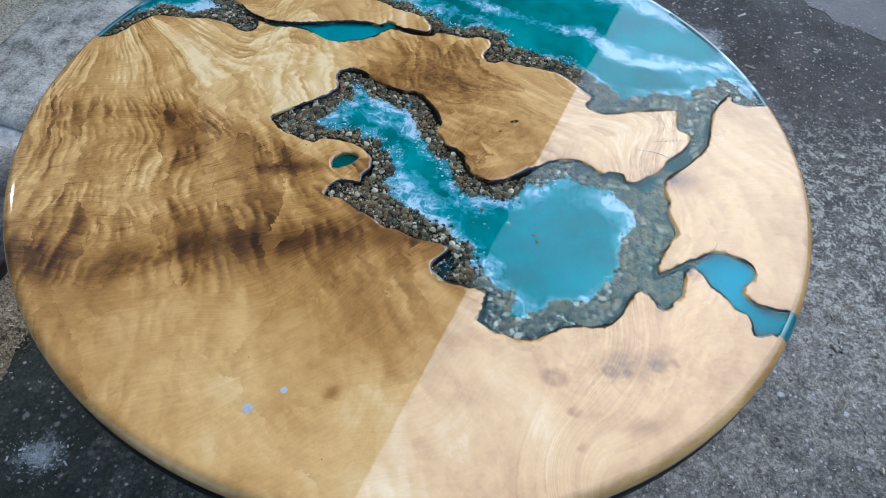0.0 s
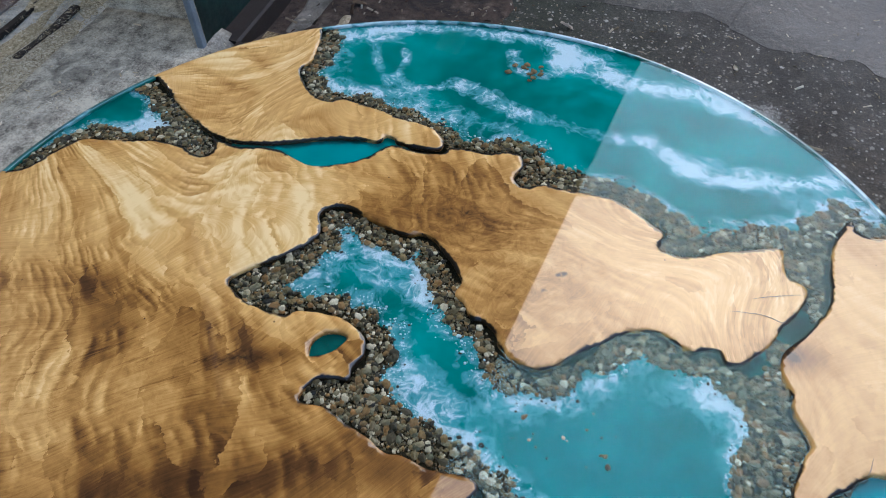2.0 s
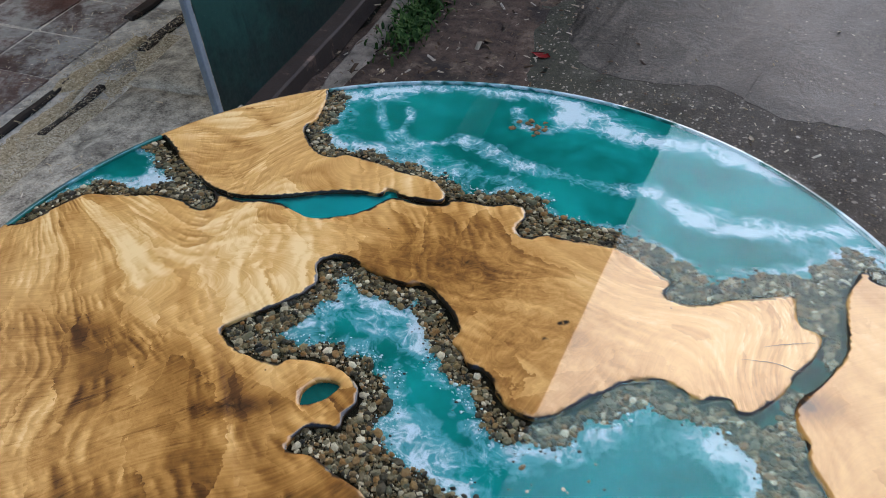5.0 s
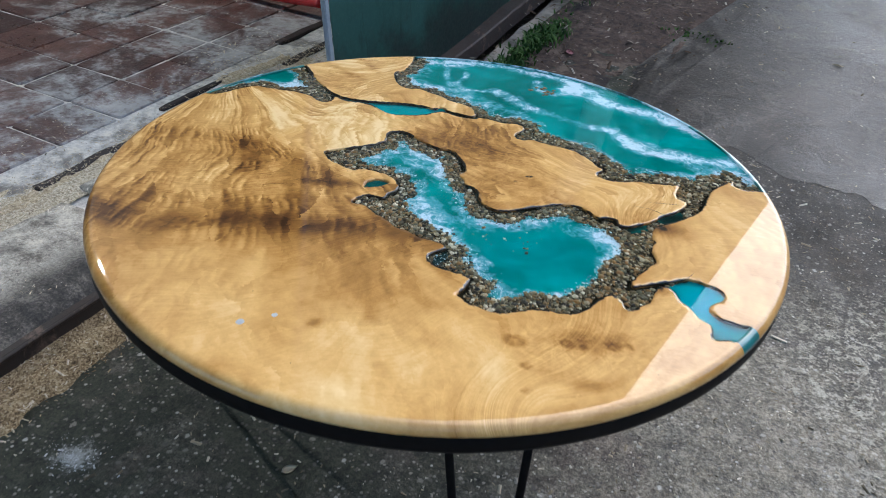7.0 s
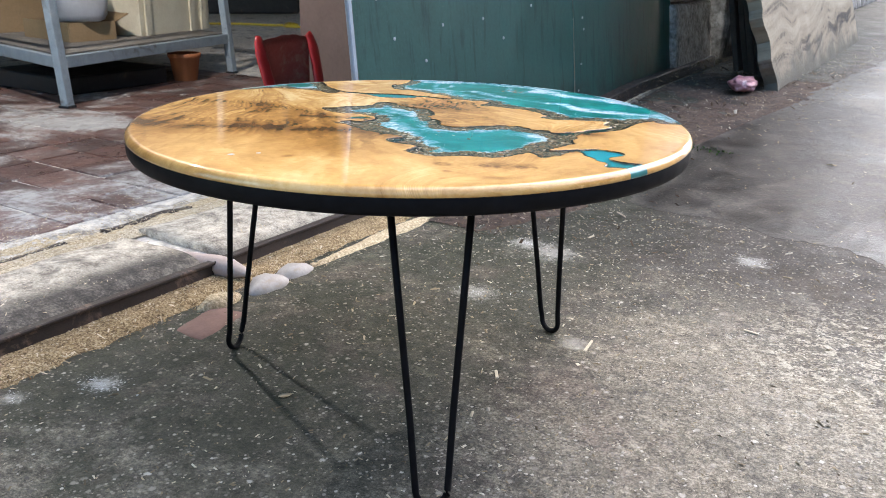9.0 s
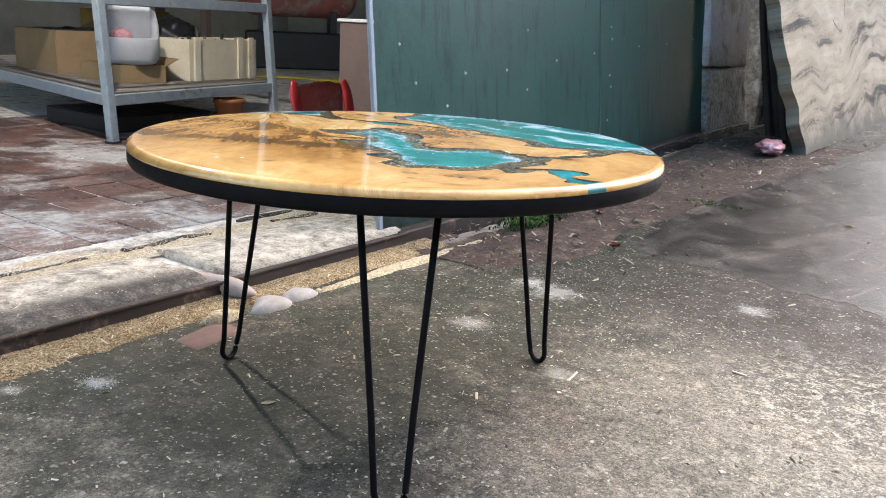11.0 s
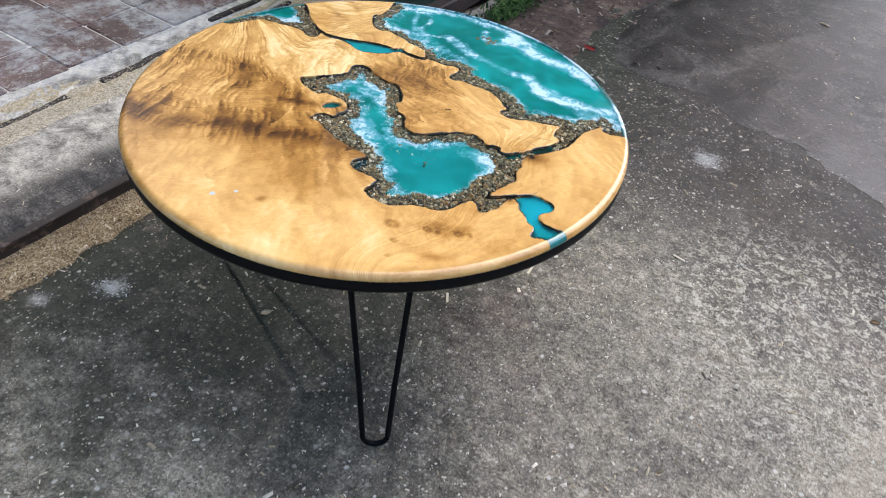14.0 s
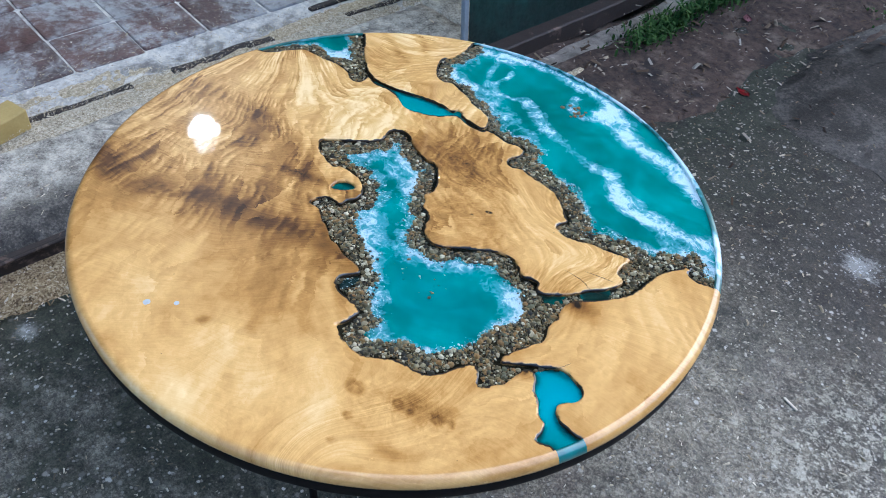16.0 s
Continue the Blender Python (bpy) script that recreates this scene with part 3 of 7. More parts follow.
GREEN = sheet_metal()
EDGE_GREY = simple("grey_primed_steel", (0.19, 0.22, 0.24), (0.34, 0.38, 0.41), 0.5, 0.1, 15, (0.12, 0.10, 0.085), 0.66)
RIVET = simple("bare_rivet", (0.36, 0.40, 0.40), (0.55, 0.58, 0.58), 0.4, 0.3, 80)
ROOF = simple("sooty_roof_sheet", (0.035, 0.034, 0.033), (0.08, 0.078, 0.074), 0.8, 0.0, 3)
PLASTER = simple("grey_lane_plaster", (0.24, 0.23, 0.21), (0.36, 0.345, 0.32), 0.9, 0.0, 2, (0.20, 0.19, 0.17))
DARK_WALL = simple("shaded_plaster", (0.20, 0.19, 0.165), (0.34, 0.32, 0.28), 0.9, 0.0, 4, (0.10, 0.095, 0.08))
BULB = Nodes("lamp_glow")
BULB.b.inputs["Emission Color"].default_value = (0.93, 0.97, 1.0, 1)
BULB.b.inputs["Emission Strength"].default_value = LAMP_GLOW
BULB = BULB.mat
LAMP_BODY = simple("white_lamp_metal", (0.5, 0.5, 0.48), (0.7, 0.7, 0.68), 0.4, 0.0, 20)

LEAF_GREEN = flake_mat("weed_leaf", (0.020, 0.050, 0.010), (0.042, 0.095, 0.018), (0.085, 0.15, 0.035))
CHIPS = flake_mat("wood_chips", (0.10, 0.080, 0.05), (0.24, 0.19, 0.12), (0.44, 0.36, 0.24), (0.72, 0.66, 0.52))
LITTER = flake_mat("leaf_litter", (0.030, 0.020, 0.013), (0.075, 0.045, 0.026), (0.15, 0.10, 0.06), (0.24, 0.19, 0.13), (0.48, 0.42, 0.33))
SHAVE = flake_mat("pale_shavings", (0.28, 0.21, 0.125), (0.54, 0.43, 0.275), (0.70, 0.59, 0.41), (0.82, 0.75, 0.62))
CRUMB = flake_mat("tan_crumbs", (0.16, 0.10, 0.05), (0.34, 0.24, 0.125), (0.50, 0.38, 0.22), (0.72, 0.63, 0.48))


def sawdust(name, *cols):
    """Loose sawdust: many small flakes of different tones, darker between them."""
    n = Nodes(name).world_place()
    cell = n.node("SeparateColor")
    n.put(cell.inputs[0], n.voronoi(330, out="Color"))
    grit = n.noise(240, 4, 0.75)
    clump = n.noise(26, 5, 0.68)
    v = n.math("ADD", n.math("MULTIPLY", cell.outputs[0], 0.36), n.math("ADD", n.math("MULTIPLY", grit, 0.44), n.math("MULTIPLY", clump, 0.40)))
    col = n.ramp(v, *[(0.36 + 0.52 * i / (len(cols) - 1), c) for i, c in enumerate(cols)])
    n.bump(n.math("ADD", grit, cell.outputs[1]), 0.7, 0.003)
    return n.done(col, 0.9, spec=0.2)


GRIT = flake_mat("pale_grit", (0.12, 0.105, 0.085), (0.26, 0.23, 0.18), (0.42, 0.38, 0.30), (0.62, 0.57, 0.47))
TAN_DUST = sawdust("tan_sawdust", (0.075, 0.048, 0.024), (0.24, 0.165, 0.085), (0.42, 0.31, 0.175), (0.64, 0.52, 0.34))
PALE_DUST = sawdust("pale_sawdust", (0.20, 0.155, 0.105), (0.46, 0.38, 0.26), (0.64, 0.55, 0.40), (0.82, 0.75, 0.60))
POWDER = flake_mat("white_powder", (0.55, 0.54, 0.50), (0.75, 0.74, 0.71))
RED = simple("chipped_red_paint", (0.33, 0.012, 0.014), (0.50, 0.025, 0.025), 0.4, 0.0, 14, (0.20, 0.02, 0.02), 0.6, 0.1)
RED_DULL = simple("dusty_red_plastic", (0.24, 0.060, 0.050), (0.38, 0.14, 0.118), 0.75, 0.0, 9, (0.34, 0.24, 0.20), 0.48, 0.2)
RACK = simple("blue_grey_rack_paint", (0.17, 0.205, 0.225), (0.33, 0.37, 0.39), 0.5, 0.0, 16, (0.11, 0.085, 0.07), 0.56, 0.3)
SHELF = simple("dusty_shelf", (0.10, 0.082, 0.066), (0.25, 0.215, 0.18), 0.8, 0.0, 10, (0.36, 0.32, 0.27), 0.55, 0.3)
CARD = simple("brown_cardboard", (0.20, 0.125, 0.06), (0.31, 0.20, 0.105), 0.85, 0.0, 9, (0.13, 0.085, 0.045), 0.6)
CRATE = simple("pale_plywood", (0.56, 0.47, 0.33), (0.74, 0.66, 0.50), 0.75, 0.0, 8, (0.28, 0.22, 0.15), 0.62)
JUG = simple("milky_plastic", (0.52, 0.52, 0.53), (0.66, 0.66, 0.68), 0.4, 0.0, 8, (0.38, 0.35, 0.36), 0.66, 0.05)
PINK = simple("pink_plastic_film", (0.28, 0.075, 0.085), (0.62, 0.32, 0.33), 0.45, 0.0, 38, (0.75, 0.6, 0.58), 0.55, 0.6)
BROWN = simple("brown_board", (0.105, 0.065, 0.052), (0.165, 0.11, 0.092), 0.6, 0.0, 6, (0.22, 0.17, 0.15), 0.66)
PALE = simple("chalky_white", (0.55, 0.54, 0.52), (0.72, 0.71, 0.69), 0.7, 0.0, 12)
PINK_STONE = simple("pale_pink_stone", (0.33, 0.25, 0.21), (0.52, 0.43, 0.38), 0.85, 0.0, 18, (0.6, 0.57, 0.52), 0.58, 0.5)
BRICK = simple("worn_pink_brick", (0.15, 0.085, 0.066), (0.27, 0.165, 0.135), 0.9, 0.0, 18, (0.15, 0.135, 0.11), 0.52, 0.5)
YELLOW = simple("yellow_plastic", (0.55, 0.38, 0.02), (0.72, 0.52, 0.05), 0.45, 0.0, 20)
ORANGE = simple("orange_clay", (0.30, 0.09, 0.03), (0.42, 0.15, 0.06), 0.7, 0.0, 14)
DARK_METAL = simple("oily_dark_metal", (0.012, 0.012, 0.013), (0.04, 0.04, 0.042), 0.5, 0.4, 14, (0.08, 0.06, 0.05), 0.6)
OLD_PLANK = simple("grey_old_plank", (0.045, 0.04, 0.034), (0.12, 0.105, 0.088), 0.9, 0.0, 9, (0.03, 0.027, 0.024), 0.58, 0.5, by=0.6)


def weathered_slab():
    """Sawn slab, sun-bleached tan, with a few dark wavy growth lines, knots and a damp foot."""
    n = Nodes("weathered_slab_wood")
    warp = n.noise(1.5, 1.5, 0.45, 0.3)
    row = n.node("SeparateXYZ")
    n.put(row.inputs[0], n.place)
    wave = n.math("MULTIPLY_ADD", warp, 0.32, n.math("ADD", row.outputs[2], n.math("MULTIPLY", row.outputs[1], -0.12)))
    comb = n.node("CombineXYZ")
    n.put(comb.inputs[0], n.math("MULTIPLY", wave, 9.0))
    n.put(comb.inputs[1], n.math("MULTIPLY", row.outputs[1], 0.8))
    lines = n.noise(1.0, 5, 0.62, 0.15, comb.outputs[0])
    fine = n.noise(40, 5, 0.7, 0.3)
    col = n.ramp(n.math("MULTIPLY_ADD", fine, 0.12, lines), (0.425, (0.026, 0.020, 0.014)), (0.47, (0.12, 0.093, 0.063)), (0.505, (0.26, 0.205, 0.14)), (0.60, (0.36, 0.29, 0.20)), (0.78, (0.46, 0.38, 0.275)))
    knot = n.noise(3.2, 6, 0.72, 1.4)
    col = n.mix(n.math("MULTIPLY", n.step(knot, 0.60, 0.66), n.step(row.outputs[2], 0.35, 0.6)), col, n.ramp(fine, (0.35, (0.03, 0.022, 0.016)), (0.65, (0.22, 0.13, 0.07))))
    damp = n.step(n.math("MULTIPLY_ADD", n.noise(5, 5, 0.7), 0.3, row.outputs[2]), 0.17, 0.34, 0.85, 0.0)
    col = n.mix(damp, col, (0.075, 0.072, 0.055))
    n.bump(n.math("ADD", lines, fine), 0.6, 0.006)
    return n.done(col, 0.85)


SLAB_WOOD = weathered_slab()
OFFCUT = simple("yellowish_offcut", (0.38, 0.25, 0.07), (0.52, 0.37, 0.13), 0.75, 0.0, 20, (0.3, 0.2, 0.08), 0.6)

CRACK = simple("charred_crack", (0.02, 0.011, 0.006), (0.05, 0.026, 0.013), 0.3, 0.0, 60, coat=0.8)
WRAP = simple("dusty_plastic_wrap", (0.30, 0.265, 0.23), (0.52, 0.49, 0.46), 0.5, 0.0, 16, (0.36, 0.28, 0.19), 0.5, 0.2)
FROTH = simple("white_froth", (0.36, 0.64, 0.74), (0.62, 0.82, 0.88), 0.4, 0.0, 40)
DARK_GRIT = simple("dark_river_grit", (0.012, 0.012, 0.010), (0.05, 0.045, 0.03), 0.5, 0.0, 60)
FLAKED = concrete("flaking_white_plaster", (0.68, 0.62, 0.58), (0.88, 0.84, 0.81), (0.90, 0.87, 0.85), 2.6, (0.42, 0.32, 0.27))
MOSSY = concrete("mossy_old_masonry", (0.15, 0.135, 0.11), (0.50, 0.46, 0.39), (0.58, 0.56, 0.50), 2.4, (0.035, 0.034, 0.027))
YELLOW_DUSTY = simple("dusty_yellow_plastic", (0.20, 0.13, 0.03), (0.38, 0.26, 0.07), 0.6, 0.0, 9, (0.12, 0.09, 0.05), 0.5)


# ---- the yard and the building's shell ----
def ground_z(y):
    """The yard lies level round the table and rises gently beyond it."""
    if y < 2.1:
        return 0.0
    if y < 3.7:
        return 0.082 * (y - 2.1) * min(1.0, (y - 2.1) / 0.5)
    return 0.1312 + 0.022 * (min(y, 14.0) - 3.7)


def sheet(name, xs, ys, height, material, smooth=True):
    verts = [(x, y, height(x, y)) for y in ys for x in xs]
    w = len(xs)
    faces = [(j * w + i, j * w + i + 1, (j + 1) * w + i + 1, (j + 1) * w + i) for j in range(len(ys) - 1) for i in range(w - 1)]
    return new(name, mesh_of(name, verts, faces, (material,), smooth))


def steps(*runs):
    out = []
    for a, b, k in runs:
        out += list(np.linspace(a, b, k, endpoint=False))
    return out + [runs[-1][1]]


def lumpy(x, y):
    p = Vector((x, y, 0.0))
    return 0.0035 * noise.noise(p * 2.3) + 0.0016 * noise.noise(p * 11.0)


ground = sheet("ground", steps((-30, -0.363, 30), (-0.363, -0.352, 1), (-0.352, -0.30, 2), (-0.30, 2.2, 90), (2.2, 40, 40)), steps((-30, -0.6, 30), (-0.6, 4.2, 150), (4.2, 60, 50)),
               lambda x, y: (ground_z(y) + lumpy(x, y) * (1 if abs(y) < 6 else 0)) if x > -0.36 else min(ground_z(y), 0.0) - 0.06, ASPHALT)
tagged(ground, "worn dark asphalt yard with pale aggregate and sawdust", "ground", kind="structure")


def ragged(points, step, amount, scale, seed):
    """A smooth line through points, frayed by noise."""
    p = spline(points, step)
    out = []
    for x, y in p:
        q = Vector((x * scale, y * scale, seed))
        out.append((x + amount * noise.noise(q) + amount * 0.5 * noise.noise(q * 3.1), y + amount * noise.noise(q + Vector((7, 3, 1))) + amount * 0.5 * noise.noise(q * 3.1 + Vector((2, 9, 4)))))
    return out


def slab_between(name, near, far, top, thick, material, edge_drop=0.004):
    """A thin cast layer whose near edge is ragged: a strip between two lines of as many points."""
    rows = 14
    verts, faces = [], []
    n = len(near)
    for r in range(rows + 1):
        t = (r / rows) ** 1.8
        for (ax, ay), (bx, by) in zip(near, far):
            x, y = ax + (bx - ax) * t, ay + (by - ay) * t
            verts.append((x, y, ground_z(y) + top + 0.03 * t ** 0.7 - (edge_drop if r == 0 else 0) + lumpy(x, y) * (1 - t)))
    for r in range(rows):
        for i in range(n - 1):
            faces.append((r * n + i, r * n + i + 1, (r + 1) * n + i + 1, (r + 1) * n + i))
    base = len(verts)
    for (ax, ay) in near:
        verts.append((ax + 0.002, ay - 0.002, ground_z(ay) - thick))
    for i in range(n - 1):
        faces.append((base + i, base + i + 1, i + 1, i))
    return new(name, mesh_of(name, verts, faces, (material,)))


near_line = ragged([(0.42, 5.6), (0.30, 4.3), (0.20, 3.3), (0.10, 2.75), (0.02, 2.42), (0.09, 2.17), (0.20, 2.13), (0.38, 2.155), (0.50, 2.085),
                    (0.67, 2.08), (0.80, 2.01), (0.92, 1.965), (1.06, 1.90), (1.35, 1.80), (1.8, 1.62), (2.6, 1.40), (4.5, 1.1)], 0.010, 0.034, 10.0, 3.0)
far_line = [(3.0 + 2.8 * (x - 0.02), 16.0 + 1.2 * x) for x, _ in near_line]
pavement = slab_between("pavement", near_line, far_line, 0.0045, 0.02, OLD_SLAB)
tagged(pavement, "smooth grey concrete paving with a broken edge", "pavement", kind="structure")

dirt_edge = ragged([(-0.12, 1.66), (-0.06, 1.85), (0.00, 2.05), (-0.02, 2.35), (0.10, 2.7), (0.22, 3.1), (0.30, 3.5), (0.40, 4.2)], 0.03, 0.045, 5.0, 9.0)
dirt_back = [(-0.475, y) for _, y in dirt_edge]
verts, faces = [], []
for r in range(25):
    for (ax, ay), (bx, by) in zip(dirt_edge, dirt_back):
        t = r / 24
        x, y = ax + (bx - ax) * t, ay + (by - ay) * t
        bank = 0.003 + 0.012 * t * noise.noise(Vector((x * 9, y * 9, 2.0))) - 0.08 * min(1.0, max(0.0, (-0.362 - x) / 0.02)) * min(1.0, max(0.0, (y - 1.75) / 0.8)) if r else -0.003
        verts.append((x, y, ground_z(y) + bank + 0.004 * noise.noise(Vector((x * 30, y * 30, 5.0))) * (r > 0)))
nd = len(dirt_edge)
faces = [(r * nd + i, (r + 1) * nd + i, (r + 1) * nd + i + 1, r * nd + i + 1) for r in range(24) for i in range(nd - 1)]
dirt = new("trim_dirt", mesh_of("dirt", verts, faces, (DIRT,), True))
tagged(dirt, "damp dark dirt and litter along the wall foot", "dirt", kind="structure")

# the raised workshop floor: screed, tiles later, kerb stones and the steel rail in front of them
FLOOR_Z = 0.028
floor = empty("floor")
tagged(floor, "dusty terracotta tile floor on grey screed", "floor", kind="structure")
fb = bmesh.new()
xs, ys = steps((-9.0, -3.4, 8), (-3.4, -0.505, 62)), steps((-4.5, -0.4, 15), (-0.4, 3.4, 80), (3.4, 9.3, 10))
grid = [[fb.verts.new((x, y, FLOOR_Z - 0.001 + 0.0025 * noise.noise(Vector((x * 4, y * 4, 1.0))))) for x in xs] for y in ys]
for a, b in zip(grid, grid[1:]):
    for i in range(len(xs) - 1):
        fb.faces.new((a[i], a[i + 1], b[i + 1], b[i]))
part("screed", fb, SCREED, floor, "grey dusty screed", True)


def kerb_stone(y0, y1, x0, x1, top, seed, end_skew=0.0):
    """A cast kerb with a rounded, chipped front edge."""
    prof = [(x0, -0.05), (x0, top - 0.004), (x0 + 0.05, top), (x1 - 0.075, top), (x1 - 0.05, top - 0.002), (x1 - 0.028, top - 0.008), (x1 - 0.012, top - 0.018), (x1 - 0.002, top - 0.032), (x1, -0.05)]
    fine = []
    for (ax, az), (bx, bz) in zip(prof, prof[1:]):
        k = 5 if abs(bx - ax) > 0.05 else 1
        fine += [(ax + (bx - ax) * i / k, az + (bz - az) * i / k) for i in range(k)]
    fine.append(prof[-1])
    bm = bmesh.new()
    ny = max(8, int((y1 - y0) / 0.03))
    rows = []
    for j in range(ny + 1):
        y = y0 + (y1 - y0) * j / ny
        row = []
        for x, z in fine:
            yy = y + end_skew * (x - x1) * (1 if j in (0, ny) else 0)
            p = Vector((x, yy, z))
            d = noise.noise_vector(p * 7 + Vector((seed, 0, 0))) * 0.006 + noise.noise_vector(p * 26 + Vector((seed, 3, 0))) * 0.0022
            row.append(bm.verts.new(p + d))
        rows.append(row)
    for a, b in zip(rows, rows[1:]):
        for i in range(len(fine) - 1):
            bm.faces.new((a[i], a[i + 1], b[i + 1], b[i]))
    bm.faces.new(rows[0])
    bm.faces.new(rows[-1][::-1])
    bmesh.ops.recalc_face_normals(bm, faces=bm.faces[:])
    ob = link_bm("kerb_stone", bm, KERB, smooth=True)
    return tagged(ob, "grey cast kerb stone with a rounded chipped edge", "kerb", "kerb stones", "structure")


kerb_stone(-3.0, 1.015, -0.735, -0.456, 0.046, 1.0)
kerb_stone(1.075, 1.72, -0.755, -0.456, 0.043, 5.0)
kerb_stone(1.728, 2.60, -0.768, -0.515, 0.043, 9.0)

rb = box_bm(0.018, 7.2, 0.062, (-0.451, -1.9, -0.024), 0.003)
box_bm(0.007, 7.2, 0.008, (-0.4395, -1.9, 0.032), 0.002, None, rb)
bmesh.ops.subdivide_edges(rb, edges=[e for e in rb.edges if abs(e.verts[0].co.y - e.verts[1].co.y) > 1], cuts=80)
rough_up(rb, 0.003, 9.0, 2.0)
rail = link_bm("steel_rail", rb, RUST)
tagged(rail, "rusty dark steel channel along the kerb", "rail", kind="structure")

# The yard falls away from the building, so the level shop and its plumb walls lean against it.
def plumb(z):
    return -0.10 * (z - 0.03)


# ---- green sheet-metal wall and what stands round it ----
PX, PY0, PY1 = -0.50, 1.665, 4.25
wall_green = empty("wall_green")
tagged(wall_green, "dark green sheet-metal wall with bare rivets", "wall", kind="structure")
seams = [PY0, 3.06, PY1]
for k in range(2):
    a, b = seams[k], seams[k + 1]
    bm = bmesh.new()
    rows = []
    for j in range(25):
        z = j / 24
        row = []
        for i in range(25):
            y = a + (b - a) * i / 24
            low = 0.022 + max(0.0, ground_z(y)) * 0.78
            zz = low + (2.25 - low) * z
            row.append(bm.verts.new((PX + plumb(zz) + 0.002 * k + 0.005 * noise.noise(Vector((y * 2.2, zz * 1.7, 4.0 + k))), y, zz)))
        rows.append(row)
    for r0, r1 in zip(rows, rows[1:]):
        for i in range(24):
            bm.faces.new((r0[i], r0[i + 1], r1[i + 1], r1[i]))
    bmesh.ops.solidify(bm, geom=bm.faces[:], thickness=0.004)
    part("metal_sheet", bm, GREEN, wall_green, smooth=False)
eb = box_bm(0.014, 0.018, 2.2, (PX - 0.006, PY0 - 0.010, 0.0), 0.003)
for v in eb.verts:
    v.co.x += plumb(v.co.z)
part("edge_strip", eb, EDGE_GREY, wall_green, "grey primed steel edge")
rv = bmesh.new()
bmesh.ops.create_uvsphere(rv, u_segments=8, v_segments=5, radius=0.0052)
for v in rv.verts:
    v.co.x *= 0.6
me_riv = bpy.data.meshes.new("rivet")
rv.to_mesh(me_riv)
rv.free()
me_riv.materials.append(RIVET)
spots = [(1.835, 0.456), (2.089, 0.481), (2.34, 0.487), (2.476, 0.417), (2.481, 0.622), (2.69, 0.517), (2.998, 0.544), (3.138, 0.454), (3.15, 0.408), (3.119, 0.271), (3.162, 0.601), (3.151, 0.65), (3.434, 0.574), (3.745, 0.588), (4.09, 0.613), (1.765, 0.567), (1.986, 0.382), (3.088, 0.166), (3.233, 0.861), (2.599, 0.915), (1.834, 0.969), (3.828, 0.969), (4.343, 0.915), (4.257, 0.414), (2.723, 0.156)]
for y, z in spots:
    r = new("rivet", me_riv)
    r.parent = wall_green
    r.matrix_basis = pose(PX + plumb(z) + 0.006 + 0.005 * noise.noise(Vector((y * 2.2, z * 1.7, 4.0))), y, z)


def long_bar(name, x, wide, y0, y1, base, high, material, label, category, jitter=0.002, seed=1.0):
    """A bar along the wall that follows the rise of the yard."""
    bm = bmesh.new()
    rows = []
    k = int((y1 - y0) / 0.05)
    prof = ((-wide / 2, 0), (-wide / 2, high * 0.93), (-wide / 2 + 0.005, high), (wide / 2 - 0.005, high), (wide / 2, high * 0.93), (wide / 2, 0))
    for j in range(k + 1):
        y = y0 + (y1 - y0) * j / k
        row = []
        for px, pz in prof:
            q = Vector((x + px, y, base + pz + ground_z(y) * 0.8))
            row.append(bm.verts.new(q + noise.noise_vector(q * 11 + Vector((seed, 0, 0))) * jitter))
        rows.append(row)
    for r0, r1 in zip(rows, rows[1:]):
        for i in range(len(prof)):
            bm.faces.new((r0[i], r0[(i + 1) % len(prof)], r1[(i + 1) % len(prof)], r1[i]))
    bm.faces.new(rows[0][::-1])
    bm.faces.new(rows[-1])
    bmesh.ops.recalc_face_normals(bm, faces=bm.faces[:])
    return tagged(link_bm(name, bm, material), label, category, kind="structure")


long_bar("steel_beam", -0.485, 0.055, 1.70, 4.9, -0.02, 0.055, RUST, "rusty steel beam under the green wall", "beam")
long_bar("wall_footing", -0.395, 0.055, 1.76, 4.9, -0.065, 0.06, FOOTING, "crumbling tan concrete footing of the green wall", "footing", 0.009, 4.0)
for x, w, y0, y1 in ((-0.826, 0.020, 0.69, 0.925), (-0.832, 0.026, 1.03, 1.30), (-0.826, 0.020, -0.55, 0.47), (-0.900, 0.018, 1.455, 1.72), (-0.818, 0.018, 1.52, 1.71), (-0.832, 0.026, 1.87, 3.0), (-0.945, 0.030, 1.99, 3.0)):
    bm = box_bm(w, y1 - y0, 0.03, (x, (y0 + y1) / 2, FLOOR_Z - 0.023), 0.003)
    bmesh.ops.subdivide_edges(bm, edges=[e for e in bm.edges if abs(e.verts[0].co.y - e.verts[1].co.y) > 0.05], cuts=14)
    rough_up(bm, 0.006, 14.0, x * 9 + y0)
    tagged(link_bm("door_track", bm, RUST), "dark steel door track half buried in sawdust", "door track", kind="structure")

wall_old = empty("wall_masonry")
tagged(wall_old, "old masonry wall, mossy below and flaking white plaster above", "wall", kind="structure")
for nm, z0, z1, x, mat_, lab in (("lower_course", 0.0, 0.470, -0.552, MOSSY, "grey mossy masonry"), ("upper_course", 0.478, 2.6, -0.545, FLAKED, "flaking white plaster")):
    mb = box_bm(0.16, 0.66, z1 - z0, (x, 4.572, z0), 0.012)
    bmesh.ops.subdivide_edges(mb, edges=mb.edges[:], cuts=14, use_grid_fill=True)
    rough_up(mb, 0.012, 3.2, 4.0 + z0)
    rough_up(mb, 0.006, 14.0, 8.0)
    for v in mb.verts:
        v.co.x += plumb(v.co.z)
    part(nm, mb, mat_, wall_old, lab, True)
mb = box_bm(0.25, 9.0, 2.6, (-0.66, 9.78, 0.1), 0.0)
